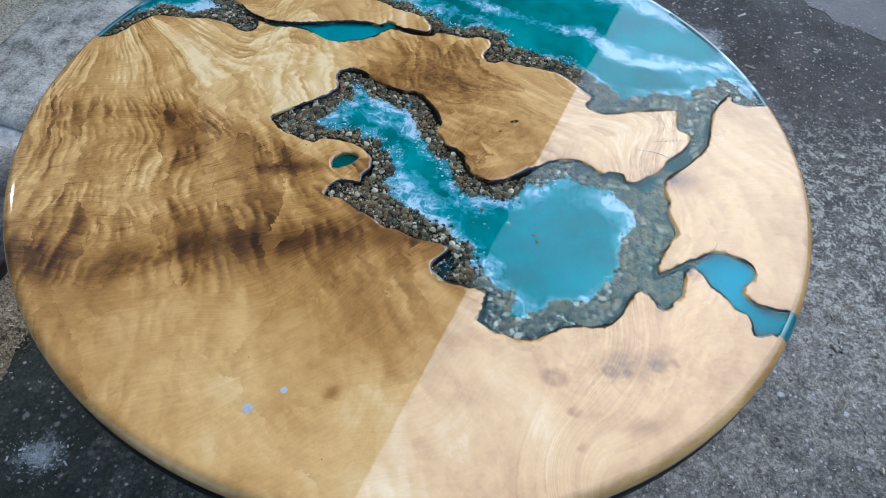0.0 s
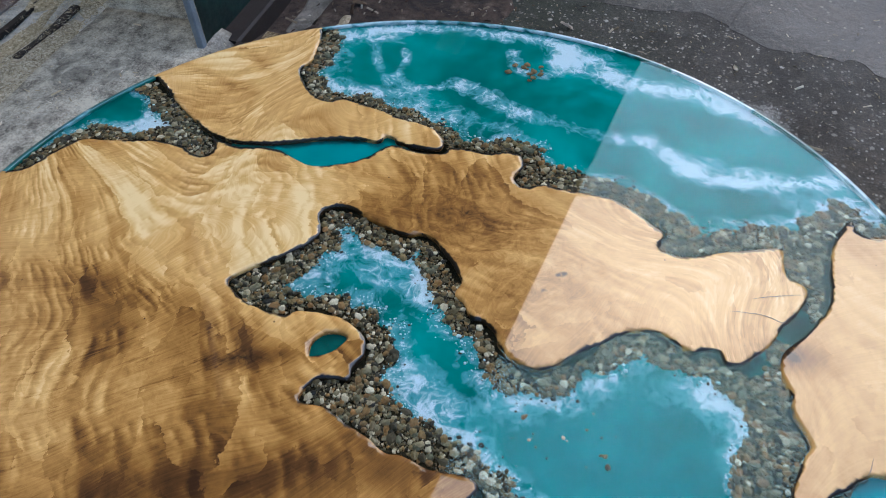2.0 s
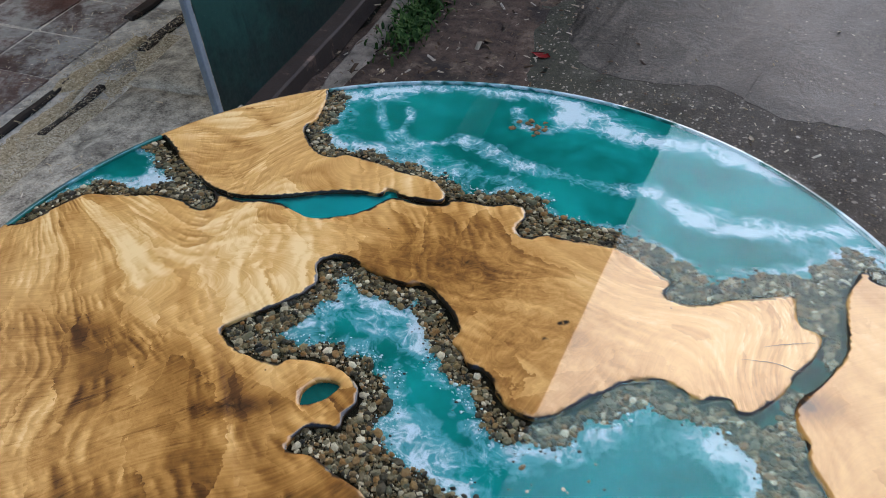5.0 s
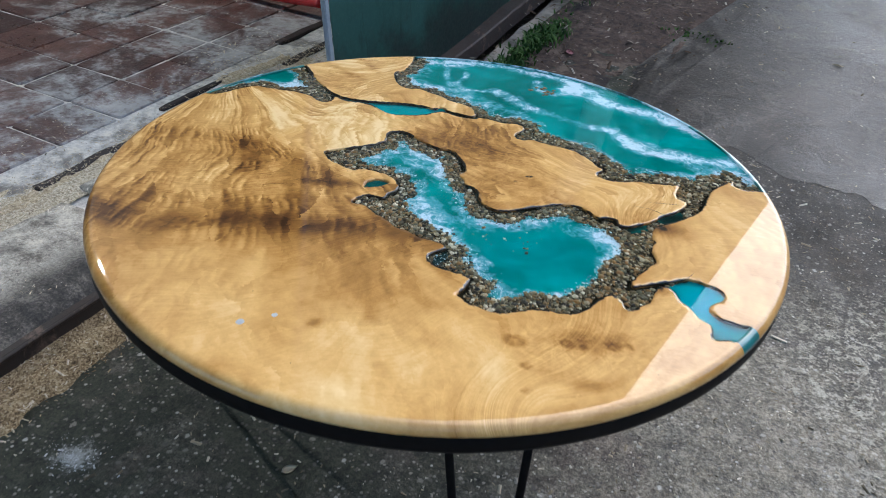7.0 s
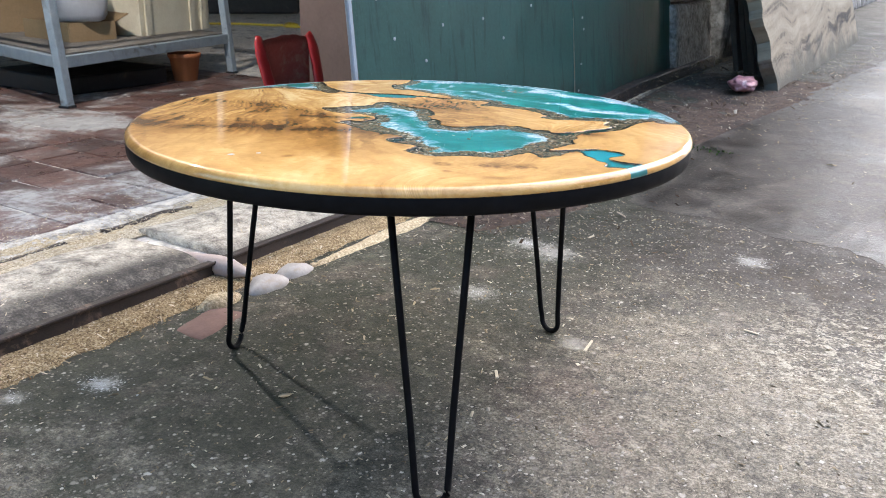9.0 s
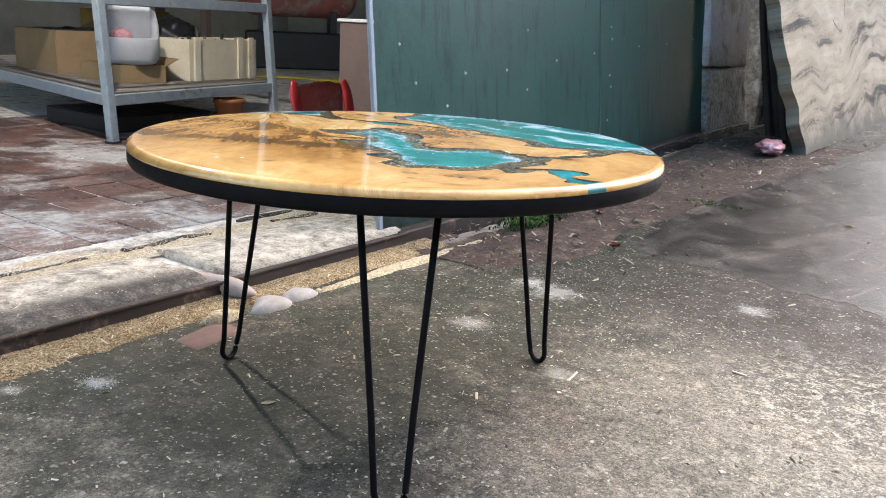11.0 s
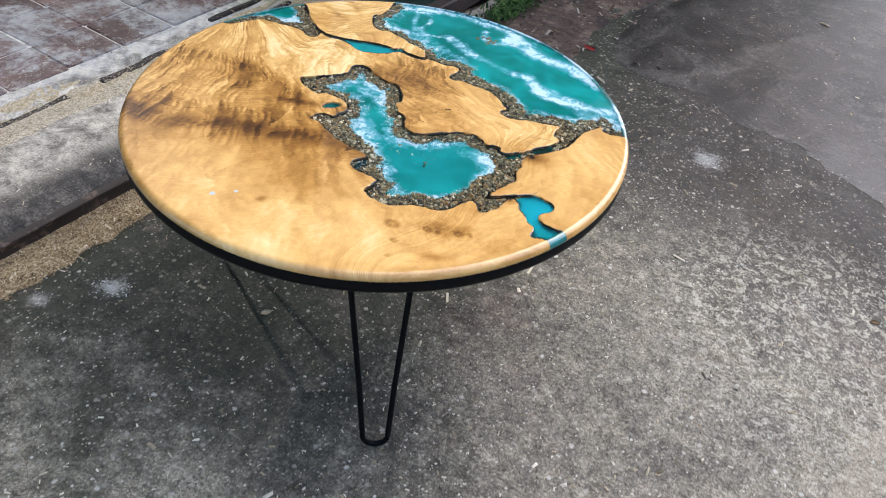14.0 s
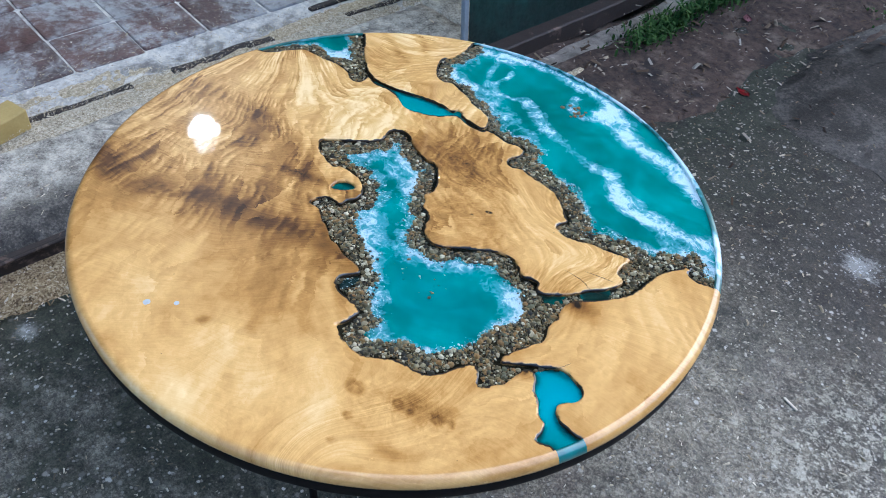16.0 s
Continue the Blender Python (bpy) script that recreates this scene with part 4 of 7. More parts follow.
bmesh.ops.subdivide_edges(mb, edges=mb.edges[:], cuts=16, use_grid_fill=True)
rough_up(mb, 0.03, 1.5, 2.0)
wall_far = link_bm("wall_yard", mb, MASONRY, smooth=True)
tagged(wall_far, "weathered yard wall behind the leaning boards", "wall", kind="structure")

# ---- roof over the workshop, its back walls ----
def eave_x(y):
    return -0.30 + 0.12 * (y - 0.9)


rf = bmesh.new()
ring = []
for j, y in enumerate(np.linspace(-5.0, 10.0, 151)):
    row = []
    for x, z in ((0.0, 3.30), (-2.5, 3.75), (-9.0, 4.7)):
        row.append(rf.verts.new((eave_x(y) + x, y, z - 0.06 * (y - 0.9) + 0.018 * math.sin(y * 2 * math.pi / 0.2))))
    ring.append(row)
for a, b in zip(ring, ring[1:]):
    for i in range(2):
        rf.faces.new((a[i], b[i], b[i + 1], a[i + 1]))
bmesh.ops.solidify(rf, geom=rf.faces[:], thickness=0.012)
roof = link_bm("ceiling", rf, ROOF)
tagged(roof, "sooty corrugated roof sheets over the workshop", "roof", kind="structure")
for nm, sx, sy, at in (("wall_south", 2.6, 0.2, (-7.85, -4.6, -0.1)), ("wall_south_end", 1.0, 0.2, (-0.95, -4.6, -0.1))):
    wb = box_bm(sx, sy, 4.6, at, 0.0)
    bmesh.ops.subdivide_edges(wb, edges=wb.edges[:], cuts=6, use_grid_fill=True)
    rough_up(wb, 0.012, 2.0, 3.0)
    tagged(link_bm(nm, wb, DARK_WALL), "shaded plaster wall of the workshop", "wall", kind="structure")

# back walls with narrow upright slits under the roof
for nm, at, run, slits in (("wall_north", 9.4, (-9.0, -0.8), ((-8.05, -7.95), (-6.98, -6.72))), ("wall_west", -9.1, (-4.6, 9.3), ((8.02, 8.09), (8.80, 8.88)))):
    wb = bmesh.new()
    edges = [run[0]] + [v for s_ in slits for v in s_] + [run[1]]
    spans = [(run[0], run[1], -0.1, 1.95), (run[0], run[1], 3.0, 4.5)] + [(edges[i], edges[i + 1], 1.95, 3.0) for i in range(0, len(edges), 2)]
    for a, b, z0, z1 in spans:
        if nm == "wall_north":
            box_bm(b - a, 0.2, z1 - z0, ((a + b) / 2, at, z0), 0.0, None, wb)
        else:
            box_bm(0.2, b - a, z1 - z0, (at, (a + b) / 2, z0), 0.0, None, wb)
    tagged(link_bm(nm, wb, DARK_WALL), "shaded plaster wall with narrow daylight slits", "wall", kind="structure")

# two unseen walls, added to block the low sky on the right and behind
nb = box_bm(0.3, 22.0, 2.3, (3.9, 3.0, -0.1))
bmesh.ops.subdivide_edges(nb, edges=nb.edges[:], cuts=10, use_grid_fill=True)
rough_up(nb, 0.02, 1.0, 6.0)
tagged(link_bm("wall_east", nb, PLASTER), "plain unseen wall added to block low sky on the right", "wall", kind="structure")
nb = box_bm(9.0, 0.3, 2.2, (3.2, -4.6, -0.1))
tagged(link_bm("wall_lane_end", nb, PLASTER), "plain unseen wall added to block low sky behind", "wall", kind="structure")


# ---- the round river table ----
TX, TY, TH, TR = 0.191, 0.877, 0.450, 0.4125
LIP = 0.0105                              # radius of the rounded upper edge
FLAT = TR - LIP

# Plan of the inlay in centimetres from the table's middle.
bay_shore = [(-41.6, 2.7), (-38.9, 4.1), (-37.9, 6.5), (-37.0, 8.5), (-36.0, 9.4), (-33.7, 9.9), (-31.8, 10.7), (-29.5, 11.2), (-27.4, 11.1), (-25.8, 10.6), (-24.7, 10.8), (-24.5, 11.9), (-25.5, 13.4)]
crack_low = [(-24.7, 13.0), (-22.5, 12.8), (-20.4, 13.4), (-18.8, 13.5), (-17.2, 13.0), (-15.3, 12.5), (-13.2, 13.4), (-10.9, 15.3), (-9.9, 17.0), (-9.1, 17.6), (-6.6, 17.4), (-4.7, 17.8)]
sea_shore = [(-4.2, 18.9), (-2.4, 19.2), (-0.7, 19.2), (0.8, 20.0), (2.2, 19.8), (2.7, 18.5), (2.2, 17.2), (2.7, 16.2), (3.6, 16.0), (5.2, 16.8), (7.9, 16.8), (10.4, 17.0), (12.5, 16.4),
             (14.8, 14.9), (15.9, 14.2), (15.7, 13.1), (15.8, 12.2), (16.8, 11.9), (18.4, 12.3), (20.7, 13.5), (23.0, 14.6), (25.3, 15.5)]
strait_north = [(25.6, 13.8), (26.0, 12.5), (27.3, 11.9), (27.5, 10.9), (26.9, 9.1), (26.0, 7.7), (25.2, 5.8), (24.0, 3.8), (22.9, 2.6), (21.9, 2.4), (21.3, 3.4), (20.3, 3.2)]
east_bank = [(19.4, 2.7), (18.0, 3.2), (16.9, 3.7), (15.3, 3.4), (14.1, 2.6), (12.6, 1.1), (11.2, -0.4), (9.7, -2.0), (8.4, -2.5), (6.9, -2.1), (5.7, -1.2), (5.2, -0.1), (4.0, 0.6), (3.2, 0.6),
             (2.1, 1.9), (1.2, 2.5), (1.4, 3.8), (0.4, 5.2), (-1.3, 6.8), (-2.2, 7.5), (-3.4, 7.8), (-4.1, 7.4), (-5.3, 7.4), (-6.9, 7.7), (-8.4, 8.3), (-9.9, 8.8), (-11.1, 8.6), (-12.0, 7.8),
             (-12.1, 6.8), (-11.4, 5.8), (-11.3, 4.9), (-12.0, 3.3), (-13.5, 1.5), (-15.1, -0.2), (-16.0, -1.5)]
west_bank = [(-15.7, -2.3), (-14.2, -3.2), (-12.3, -3.7), (-10.4, -3.6), (-9.5, -2.9), (-7.4, -2.6), (-5.8, -2.7), (-3.9, -3.7), (-3.4, -5.1), (-3.8, -6.4), (-3.6, -7.4), (-4.8, -7.7), (-6.0, -8.3),
             (-6.3, -10.1), (-4.3, -10.2), (-2.5, -10.9), (-0.6, -11.5), (0.8, -12.1), (2.1, -12.0), (3.6, -12.4), (4.6, -12.3), (6.2, -12.1), (7.4, -12.6), (6.8, -14.0), (6.6, -15.2), (7.5, -15.9),
             (8.7, -16.2), (10.3, -16.1), (12.0, -16.1), (12.4, -16.9), (12.4, -18.5), (12.2, -19.3)]
south_bank = [(13.2, -19.8), (14.4, -20.1), (16.2, -20.1), (17.8, -19.5), (19.1, -18.1), (20.0, -17.3), (21.2, -16.7), (22.6, -16.3), (23.9, -15.4), (24.5, -13.9), (24.8, -12.6), (25.3, -11.3), (25.9, -10.8),
              (26.9, -11.3), (27.6, -12.2), (28.2, -12.4), (28.8, -11.2), (29.5, -10.3), (29.5, -9.0), (29.4, -8.0), (29.5, -6.9), (30.2, -6.5), (31.1, -6.9), (32.1, -8.1), (33.1, -8.6), (34.7, -9.9),
              (35.7, -10.2), (36.2, -11.2), (36.4, -12.1), (36.9, -12.2), (37.9, -11.6), (39.1, -11.8), (41.6, -12.6)]
top_piece = [(-37.3, 21.4), (-33.0, 18.5), (-30.8, 16.7), (-28.4, 15.2), (-26.4, 14.0), (-24.5, 13.5), (-22.7, 13.5), (-20.5, 14.1), (-18.4, 15.0), (-15.5, 16.5), (-12.8, 17.4), (-10.8, 17.7), (-10.5, 18.6),
             (-9.6, 18.6), (-9.2, 18.1), (-8.1, 18.1), (-6.3, 18.1), (-5.1, 18.5), (-5.1, 19.5), (-6.2, 20.7), (-7.1, 21.1), (-9.0, 21.4), (-11.3, 21.8), (-13.7, 22.2), (-16.2, 22.5), (-17.6, 21.6),
             (-19.2, 22.1), (-20.9, 23.7), (-22.1, 25.5), (-21.7, 27.6), (-22.0, 29.3), (-22.5, 31.9), (-23.9, 34.7)]
right_piece = [(36.9, 21.8), (35.6, 20.7), (34.4, 20.0), (32.8, 19.3), (31.4, 19.5), (31.0, 20.8), (30.3, 19.7), (29.5, 17.3), (29.2, 14.4), (29.4, 12.5), (29.2, 10.7), (28.5, 8.9), (27.3, 6.7), (26.1, 5.0),
               (25.8, 3.9), (26.1, 2.1), (26.7, 1.0), (26.7, 0.1), (27.0, -0.8), (27.8, -1.9), (27.9, -3.0), (27.3, -4.7), (26.9, -6.5), (26.8, -7.7), (27.3, -8.3), (28.2, -7.3), (29.5, -6.0), (30.3, -5.3),
               (31.5, -4.0), (32.3, -3.6), (33.7, -3.6), (34.9, -3.8), (35.7, -4.5), (35.8, -5.6), (35.2, -6.6), (35.0, -7.5), (35.5, -8.3), (36.5, -8.7), (37.6, -8.7), (38.7, -8.6), (39.8, -8.2), (42.6, -7.3)]
knot_hole = [(-7.2, -6.4), (-7.5, -5.3), (-6.9, -4.2), (-5.8, -3.8), (-5.1, -4.1), (-5.4, -5.2), (-6.1, -6.0), (-6.9, -6.5)]


def frayed(points, closed=False):
    """The live edge: a smooth line in metres with small bites."""
    p = spline(np.array(points) / 100.0, 0.0022, closed)
    out = []
    for x, y in p:
        q = Vector((x, y, 0.0))
        dx = 0.0007 * noise.noise(q * 130) + 0.0009 * noise.noise(q * 45)
        dy = 0.0007 * noise.noise(q * 130 + Vector((5, 2, 8))) + 0.0009 * noise.noise(q * 45 + Vector((1, 7, 3)))
        out.append((x + dx, y + dy))
    return out


main_shore = frayed(bay_shore + crack_low + sea_shore + strait_north + east_bank + west_bank + south_bank)
top_shore, right_shore = frayed(top_piece), frayed(right_piece)
hole_ring = frayed(knot_hole, True)
around = [(0.5 * math.cos(a), 0.5 * math.sin(a)) for a in np.radians(np.linspace(-18, -184, 34))]
SHAPES = [main_shore + around, top_shore + [(-0.30, 0.42), (-0.42, 0.30)], right_shore + [(0.52, -0.09), (0.52, 0.26)]]


def inside(px, py, ring):
    hit = np.zeros(len(px), bool)
    r = np.array(ring)
    for (ax, ay), (bx, by) in zip(r, np.roll(r, -1, 0)):
        if ay == by:
            continue
        cross = (ay > py) != (by > py)
        hit ^= cross & (px < (bx - ax) * (py - ay) / (by - ay) + ax)
    return hit


def far_from(px, py, pts):
    """Least distance of each place from a set of points."""
    pts = np.array(pts)
    out = np.empty(len(px))
    for k in range(0, len(px), 2000):
        d = (px[k:k + 2000, None] - pts[None, :, 0]) ** 2 + (py[k:k + 2000, None] - pts[None, :, 1]) ** 2
        out[k:k + 2000] = np.sqrt(d.min(1))
    return out


from mathutils.geometry import delaunay_2d_cdt

STEPS = 540
rim_angles = np.arange(STEPS) * 2 * math.pi / STEPS
cloud, ties = [], []


def add_line(pts, closed):
    base = len(cloud)
    cloud.extend(pts)
    k = len(pts)
    ties.extend((base + i, base + (i + 1) % k) for i in range(k if closed else k - 1))


add_line([(FLAT * math.cos(a), FLAT * math.sin(a)) for a in rim_angles], True)
for line in (main_shore, top_shore, right_shore):
    add_line(line, False)
add_line(hole_ring, True)
rng = np.random.default_rng(7)
shore_pts = np.array([p for p in main_shore + top_shore + right_shore + hole_ring if math.hypot(*p) < TR + 0.01])
pitch = 0.0042
gx, gy = np.meshgrid(np.arange(-0.41, 0.41, pitch), np.arange(-0.41, 0.41, pitch * 0.87))
gx = gx + (np.arange(gx.shape[0]) % 2)[:, None] * pitch / 2 + rng.uniform(-0.0006, 0.0006, gx.shape)
gx, gy = gx.ravel(), gy.ravel()
keep = np.hypot(gx, gy) < FLAT - 0.002
gx, gy = gx[keep], gy[keep]
keep = far_from(gx, gy, shore_pts) > 0.0016
cloud.extend(zip(gx[keep], gy[keep]))
cv, _, cf, *_ = delaunay_2d_cdt([Vector(p) for p in cloud], ties, [], 0, 1e-6)
cv = np.array([tuple(v) for v in cv])
cf = np.array([tuple(f) for f in cf if len(f) == 3])
mid = cv[cf].mean(1)
cf = cf[np.hypot(mid[:, 0], mid[:, 1]) < FLAT * math.cos(math.pi / STEPS)]
mid = cv[cf].mean(1)
area = np.cross(cv[cf[:, 1]] - cv[cf[:, 0]], cv[cf[:, 2]] - cv[cf[:, 0]])
cf[area < 0] = cf[area < 0][:, ::-1]
kind = np.full(len(cf), -1)
for k, ring in enumerate(SHAPES):
    kind[inside(mid[:, 0], mid[:, 1], ring)] = k
kind[inside(mid[:, 0], mid[:, 1], hole_ring)] = -1
shore = far_from(cv[:, 0], cv[:, 1], shore_pts) * 100.0      # centimetres to the nearest live edge
X, Y = cv[:, 0] * 100.0, cv[:, 1] * 100.0


def blob(x, y, cx, cy, rx, ry=None, turn=0.0):
    ry = ry or rx
    c, s = math.cos(radians(turn)), math.sin(radians(turn))
    u, v = (x - cx) * c + (y - cy) * s, -(x - cx) * s + (y - cy) * c
    return np.exp(-0.5 * ((u / rx) ** 2 + (v / ry) ** 2))


def line_dist(x, y, pts, step=0.4):
    return far_from(x, y, spline(pts, step))


def wiggle(x, y, scale, seed):
    return np.array([noise.noise(Vector((a * scale, b * scale, seed))) for a, b in zip(x, y)])


def wood_tone(x, y):
    """Broad light and dark of the heartwood, sapwood and burl (0 dark, 1 pale)."""
    t = np.full(len(x), 0.56)
    band = line_dist(x, y, [(-30, -27), (-22.4, -26), (-16.6, -22), (-10.8, -18.6), (-5.8, -16.0), (-1.0, -13.5), (3.8, -12.4)])
    t -= 0.20 * np.exp(-(band / 2.0) ** 2) + 0.07 * np.exp(-(band / 5) ** 2)
    t -= 0.19 * np.exp(-(line_dist(x, y, [(-39, -10), (-33, -7.5), (-26, -5.5), (-19, -5), (-12, -6)]) / 1.5) ** 2)
    t -= 0.09 * blob(x, y, -18, -7.5, 8, 3.0, 10)
    for cx, cy, rx, ry, turn, amp in ((-28, 23, 10, 8, 0, 0.10), (-25, 8.5, 9, 4, 10, 0.05), (-11.2, -8.0, 2.4, 0.65, 24, -0.42), (-13, -10.5, 4.5, 2.0, 20, 0.06), (-22, -15, 13, 4.5, 25, -0.09), (-30, -21, 7, 3.5, 30, -0.07), (-15, -24, 12, 5, 22, -0.05), (-11, -13.5, 11, 6, 20, -0.08), (-35, -5, 5, 9, 0, -0.05), (-29, 21.5, 3.5, 0.5, -14, -0.22), (-26.3, 25.4, 2.4, 0.45, -35, -0.18), (-9, -5.5, 4, 1.6, 20, -0.07), (-1, 11.5, 6, 3, 0, -0.15), (8, 6, 3.5, 2.2, 0, -0.10), (-8, -12, 6, 3, 30, -0.03), (2, -22, 9, 5, 40, -0.05), (14, -30, 13, 6, 25, 0.20), (-6, -34, 10, 4, -15, 0.12),
                                      (28, -24, 9, 6, 40, 0.10), (34, 6, 6, 10, 0, 0.14), (36, -4, 4, 4, 0, 0.1), (20, 8.5, 6, 3, 30, 0.16), (10, 11, 7, 3, 10, 0.06), (-25, 22, 8, 6, 0, 0.06), (-12, 20, 6, 2, 15, 0.08),
                                      (-20, 7, 9, 5, 30, 0.07), (-31, 4, 6, 5, 0, 0.10), (-17, -1, 4, 2.5, 30, 0.14), (-34, -3, 5, 3, 20, 0.14), (-20, -13.5, 5, 2.5, 25, 0.12), (-26, -17.5, 5, 2.5, 25, 0.10), (-12, 10.7, 4, 1.6, 20, 0.08), (-33, -20, 5, 3, 30, 0.08), (20, -22.6, 2.2, 1.6, 0, -0.16), (25.1, -19.5, 1.6, 1, 30, -0.2),
                                      (28.4, -17.8, 1.8, 0.8, 35, -0.2), (24.9, -25.2, 1.8, 1.0, 30, -0.12), (28.4, -24.8, 1.4, 0.5, 30, -0.3), (26.6, 4.6, 1.5, 1.1, 0, -0.45), (3.0, -30.7, 0.7, 0.4, 60, -0.3), (29.8, -7.2, 0.6, 0.5, 0, -0.35)):
        t += amp * blob(x, y, cx, cy, rx, ry, turn)
    for cx, cy, r in ((20.3, -22.8, 1.3), (24.6, -20.6, 0.8), (26.2, -20.2, 0.6), (28.6, -18.6, 0.9), (29.8, -17.9, 0.6), (22.5, -25.4, 0.7), (24.0, -28.5, 0.5)):
        d = np.hypot(x - cx, (y - cy) * 1.3) / r
        t += 0.16 * np.cos(d * 5.0) * np.exp(-d ** 2 * 0.8) - 0.20 * np.exp(-d ** 2 * 1.2)
    return t


def wood_grain(x, y):
    """Coordinates along the fibre (across the crests of curl) and across it, in metres: a fan that opens from the
    crotch, straight curl over the neck and the far piece, gently bowed growth in the pale piece."""
    w1, w2 = wiggle(x, y, 0.085, 3.0), wiggle(x, y, 0.085, 8.0)
    px, py = x + 3.4 * w1, y + 3.4 * w2
    dx, dy = px + 46.0, py - 15.0
    reach, turn = np.hypot(dx, dy), np.arctan2(dy, dx)
    u, v = 34.0 * turn + 0.10 * reach, reach
    neck = 1 / (1 + np.exp(-np.minimum(py - 7.0 - 0.25 * (px + 10), px + 21.0) / 1.6))
    u = u * (1 - neck) + neck * (0.88 * px + 0.40 * py)
    v = v * (1 - neck) + neck * (-0.40 * px + 0.88 * py + 30.0)
    east = 1 / (1 + np.exp(-(px - 24.0) / 1.5))
    u = u * (1 - east) + east * (0.55 * px + 0.20 * py + 0.012 * py * py)
    v = v * (1 - east) + east * (-0.2 * px + 0.95 * py)
    return u / 100.0, v / 100.0


def gravel_width(x, y):
    w = 1.95 + 1.1 * wiggle(x, y, 0.35, 2.0) + 0.7 * wiggle(x, y, 1.1, 5.0)
    w = w + 2.6 * blob(x, y, 25.5, -4.5, 2.6, 4.5) + 1.6 * blob(x, y, -0.5, -9.5, 4, 2.5, 0) + 1.0 * blob(x, y, 20, -16, 5, 2.0, 20) + 1.1 * blob(x, y, 27, 17, 2.5, 3.5) + 1.0 * blob(x, y, -13, -1, 2.5, 1.5)
    w = w + 1.2 * blob(x, y, 12, 17, 9, 3) - 0.5 * blob(x, y, -12, 23, 7, 2)
    for cx, cy, r in ((-13.5, 15.2, 6.2), (-6.3, -5.2, 1.9), (36.0, -8.0, 6.0), (26.3, 8.0, 2.0), (23.6, 3.6, 1.5), (-21, 13.3, 2.4)):
        w = np.where(np.hypot(x - cx, y - cy) < r, 0.0, w)
    w = np.where((np.hypot(x - 8.5, y + 15) < 2.2) & (y < -13.2) & (x < 8.2), 0.3, w)
    return w


width = gravel_width(X, Y)
past = shore - width                       # centimetres from the gravel's edge out into the water
bare = width < 0.05
bed = np.where(bare, 0.0, np.clip(0.5 - past / 0.5, 0, 1))
foam = np.where(bare, 0.0, 0.46 * np.exp(-((past - 0.45) / 0.9) ** 2) * (past > -0.8))
for cx, cy, rx, ry, turn, amp in ((-10.2, 1.0, 2.2, 1.2, 30, 0.5), (-4.8, 4.2, 3.0, 1.6, -20, 0.55), (-1.5, 2.0, 1.3, 1.6, 0, 0.4), (0.2, -5.5, 1.5, 1.6, 0, 0.55), (3.6, -8.2, 2.2, 1.3, -40, 0.5), (6.5, -10.5, 2, 1, -30, 0.35),
                                  (12.2, -3.4, 3.5, 1.0, 40, 0.55), (8, -6, 2.5, 0.9, 20, 0.35), (20.0, -1.0, 3.0, 1.1, 10, 0.5), (23.2, -3.2, 1.2, 2.2, 0, 0.6), (11.2, -13.2, 1.2, 2.2, 20, 0.5), (16.2, -16.0, 2.4, 0.9, 10, 0.45),
                                  (-29.5, 14.5, 2.0, 1.0, 30, 0.6), (-34, 12.0, 3, 0.8, 40, 0.5), (-19, 27, 1.2, 4, 0, 0.45), (-14, 24.5, 4, 1.0, 0, 0.45), (33.5, 22.5, 2.5, 2, 0, 0.4), (30, 22.5, 4, 1, 10, 0.35)):
    foam += np.where(bare, 0, amp) * blob(X, Y, cx, cy, rx, ry, turn)
sea = (Y > 14) & (np.hypot(X + 13.5, Y - 15.2) > 6.5)
for pts, wide, amp in (([(-20.2, 33.2), (-16.7, 35.5), (-11.3, 37.8), (-6.9, 38.6), (-2.3, 38.9), (2.5, 38.8)], 0.9, 0.95),
                       ([(2.8, 35.6), (6.0, 36.0), (9.9, 34.7), (13.3, 34.5), (16.2, 34.8), (18.9, 34.4), (24.0, 33.4)], 1.3, 1.05),
                       ([(3.0, 36.4), (5.5, 37.0)], 1.5, 0.9), ([(19, 35.2), (23.5, 33.6)], 1.3, 0.9),
                       ([(-6.0, 28.5), (-0.5, 26.6), (4.6, 25.9), (8.2, 25.6), (10.4, 25.5)], 0.8, 0.72),
                       ([(12.3, 26.1), (14.9, 24.6), (17.2, 23.6), (19.9, 24.0), (22.7, 24.1), (25.4, 24.2), (28.2, 25.4), (32.1, 27.4)], 1.15, 1.05),
                       ([(14.5, 25.4), (18, 22.6), (22.5, 23.0)], 0.5, 0.6),
                       ([(-13.1, 27.1), (-15.6, 30.2), (-16.7, 33.4), (-14.4, 34.1), (-12.9, 31.6), (-12.8, 28.1)], 0.5, 0.58), ([(-12.8, 28.1), (-10.5, 26.9), (-8.2, 27.7), (-6.5, 29.5), (-2.5, 28.6)], 0.5, 0.56),
                       ([(-2.4, 35.9), (-1.3, 33.4), (1.6, 33.2), (3.2, 35.4)], 0.6, 0.75), ([(-11, 26.5), (-4, 24.2), (2, 23.4)], 0.9, 0.42)):
    foam += np.where(sea, amp, 0) * np.exp(-(line_dist(X, Y, pts) / (1.35 * wide)) ** 2)
foam = np.clip(foam, 0, 1.15)
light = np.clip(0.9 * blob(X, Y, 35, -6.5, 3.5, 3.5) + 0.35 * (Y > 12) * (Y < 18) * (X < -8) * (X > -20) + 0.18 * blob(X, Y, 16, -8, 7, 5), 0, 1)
rind = np.clip(0.36 + 0.85 * wiggle(X, Y, 0.30, 15.0) + 0.35 * wiggle(X, Y, 0.9, 4.0), 0.12, 1.0)      # width of the dark bark line
char_wet = np.exp(-(shore / rind) ** 4) * np.where(bare, 0.75, 1.0)
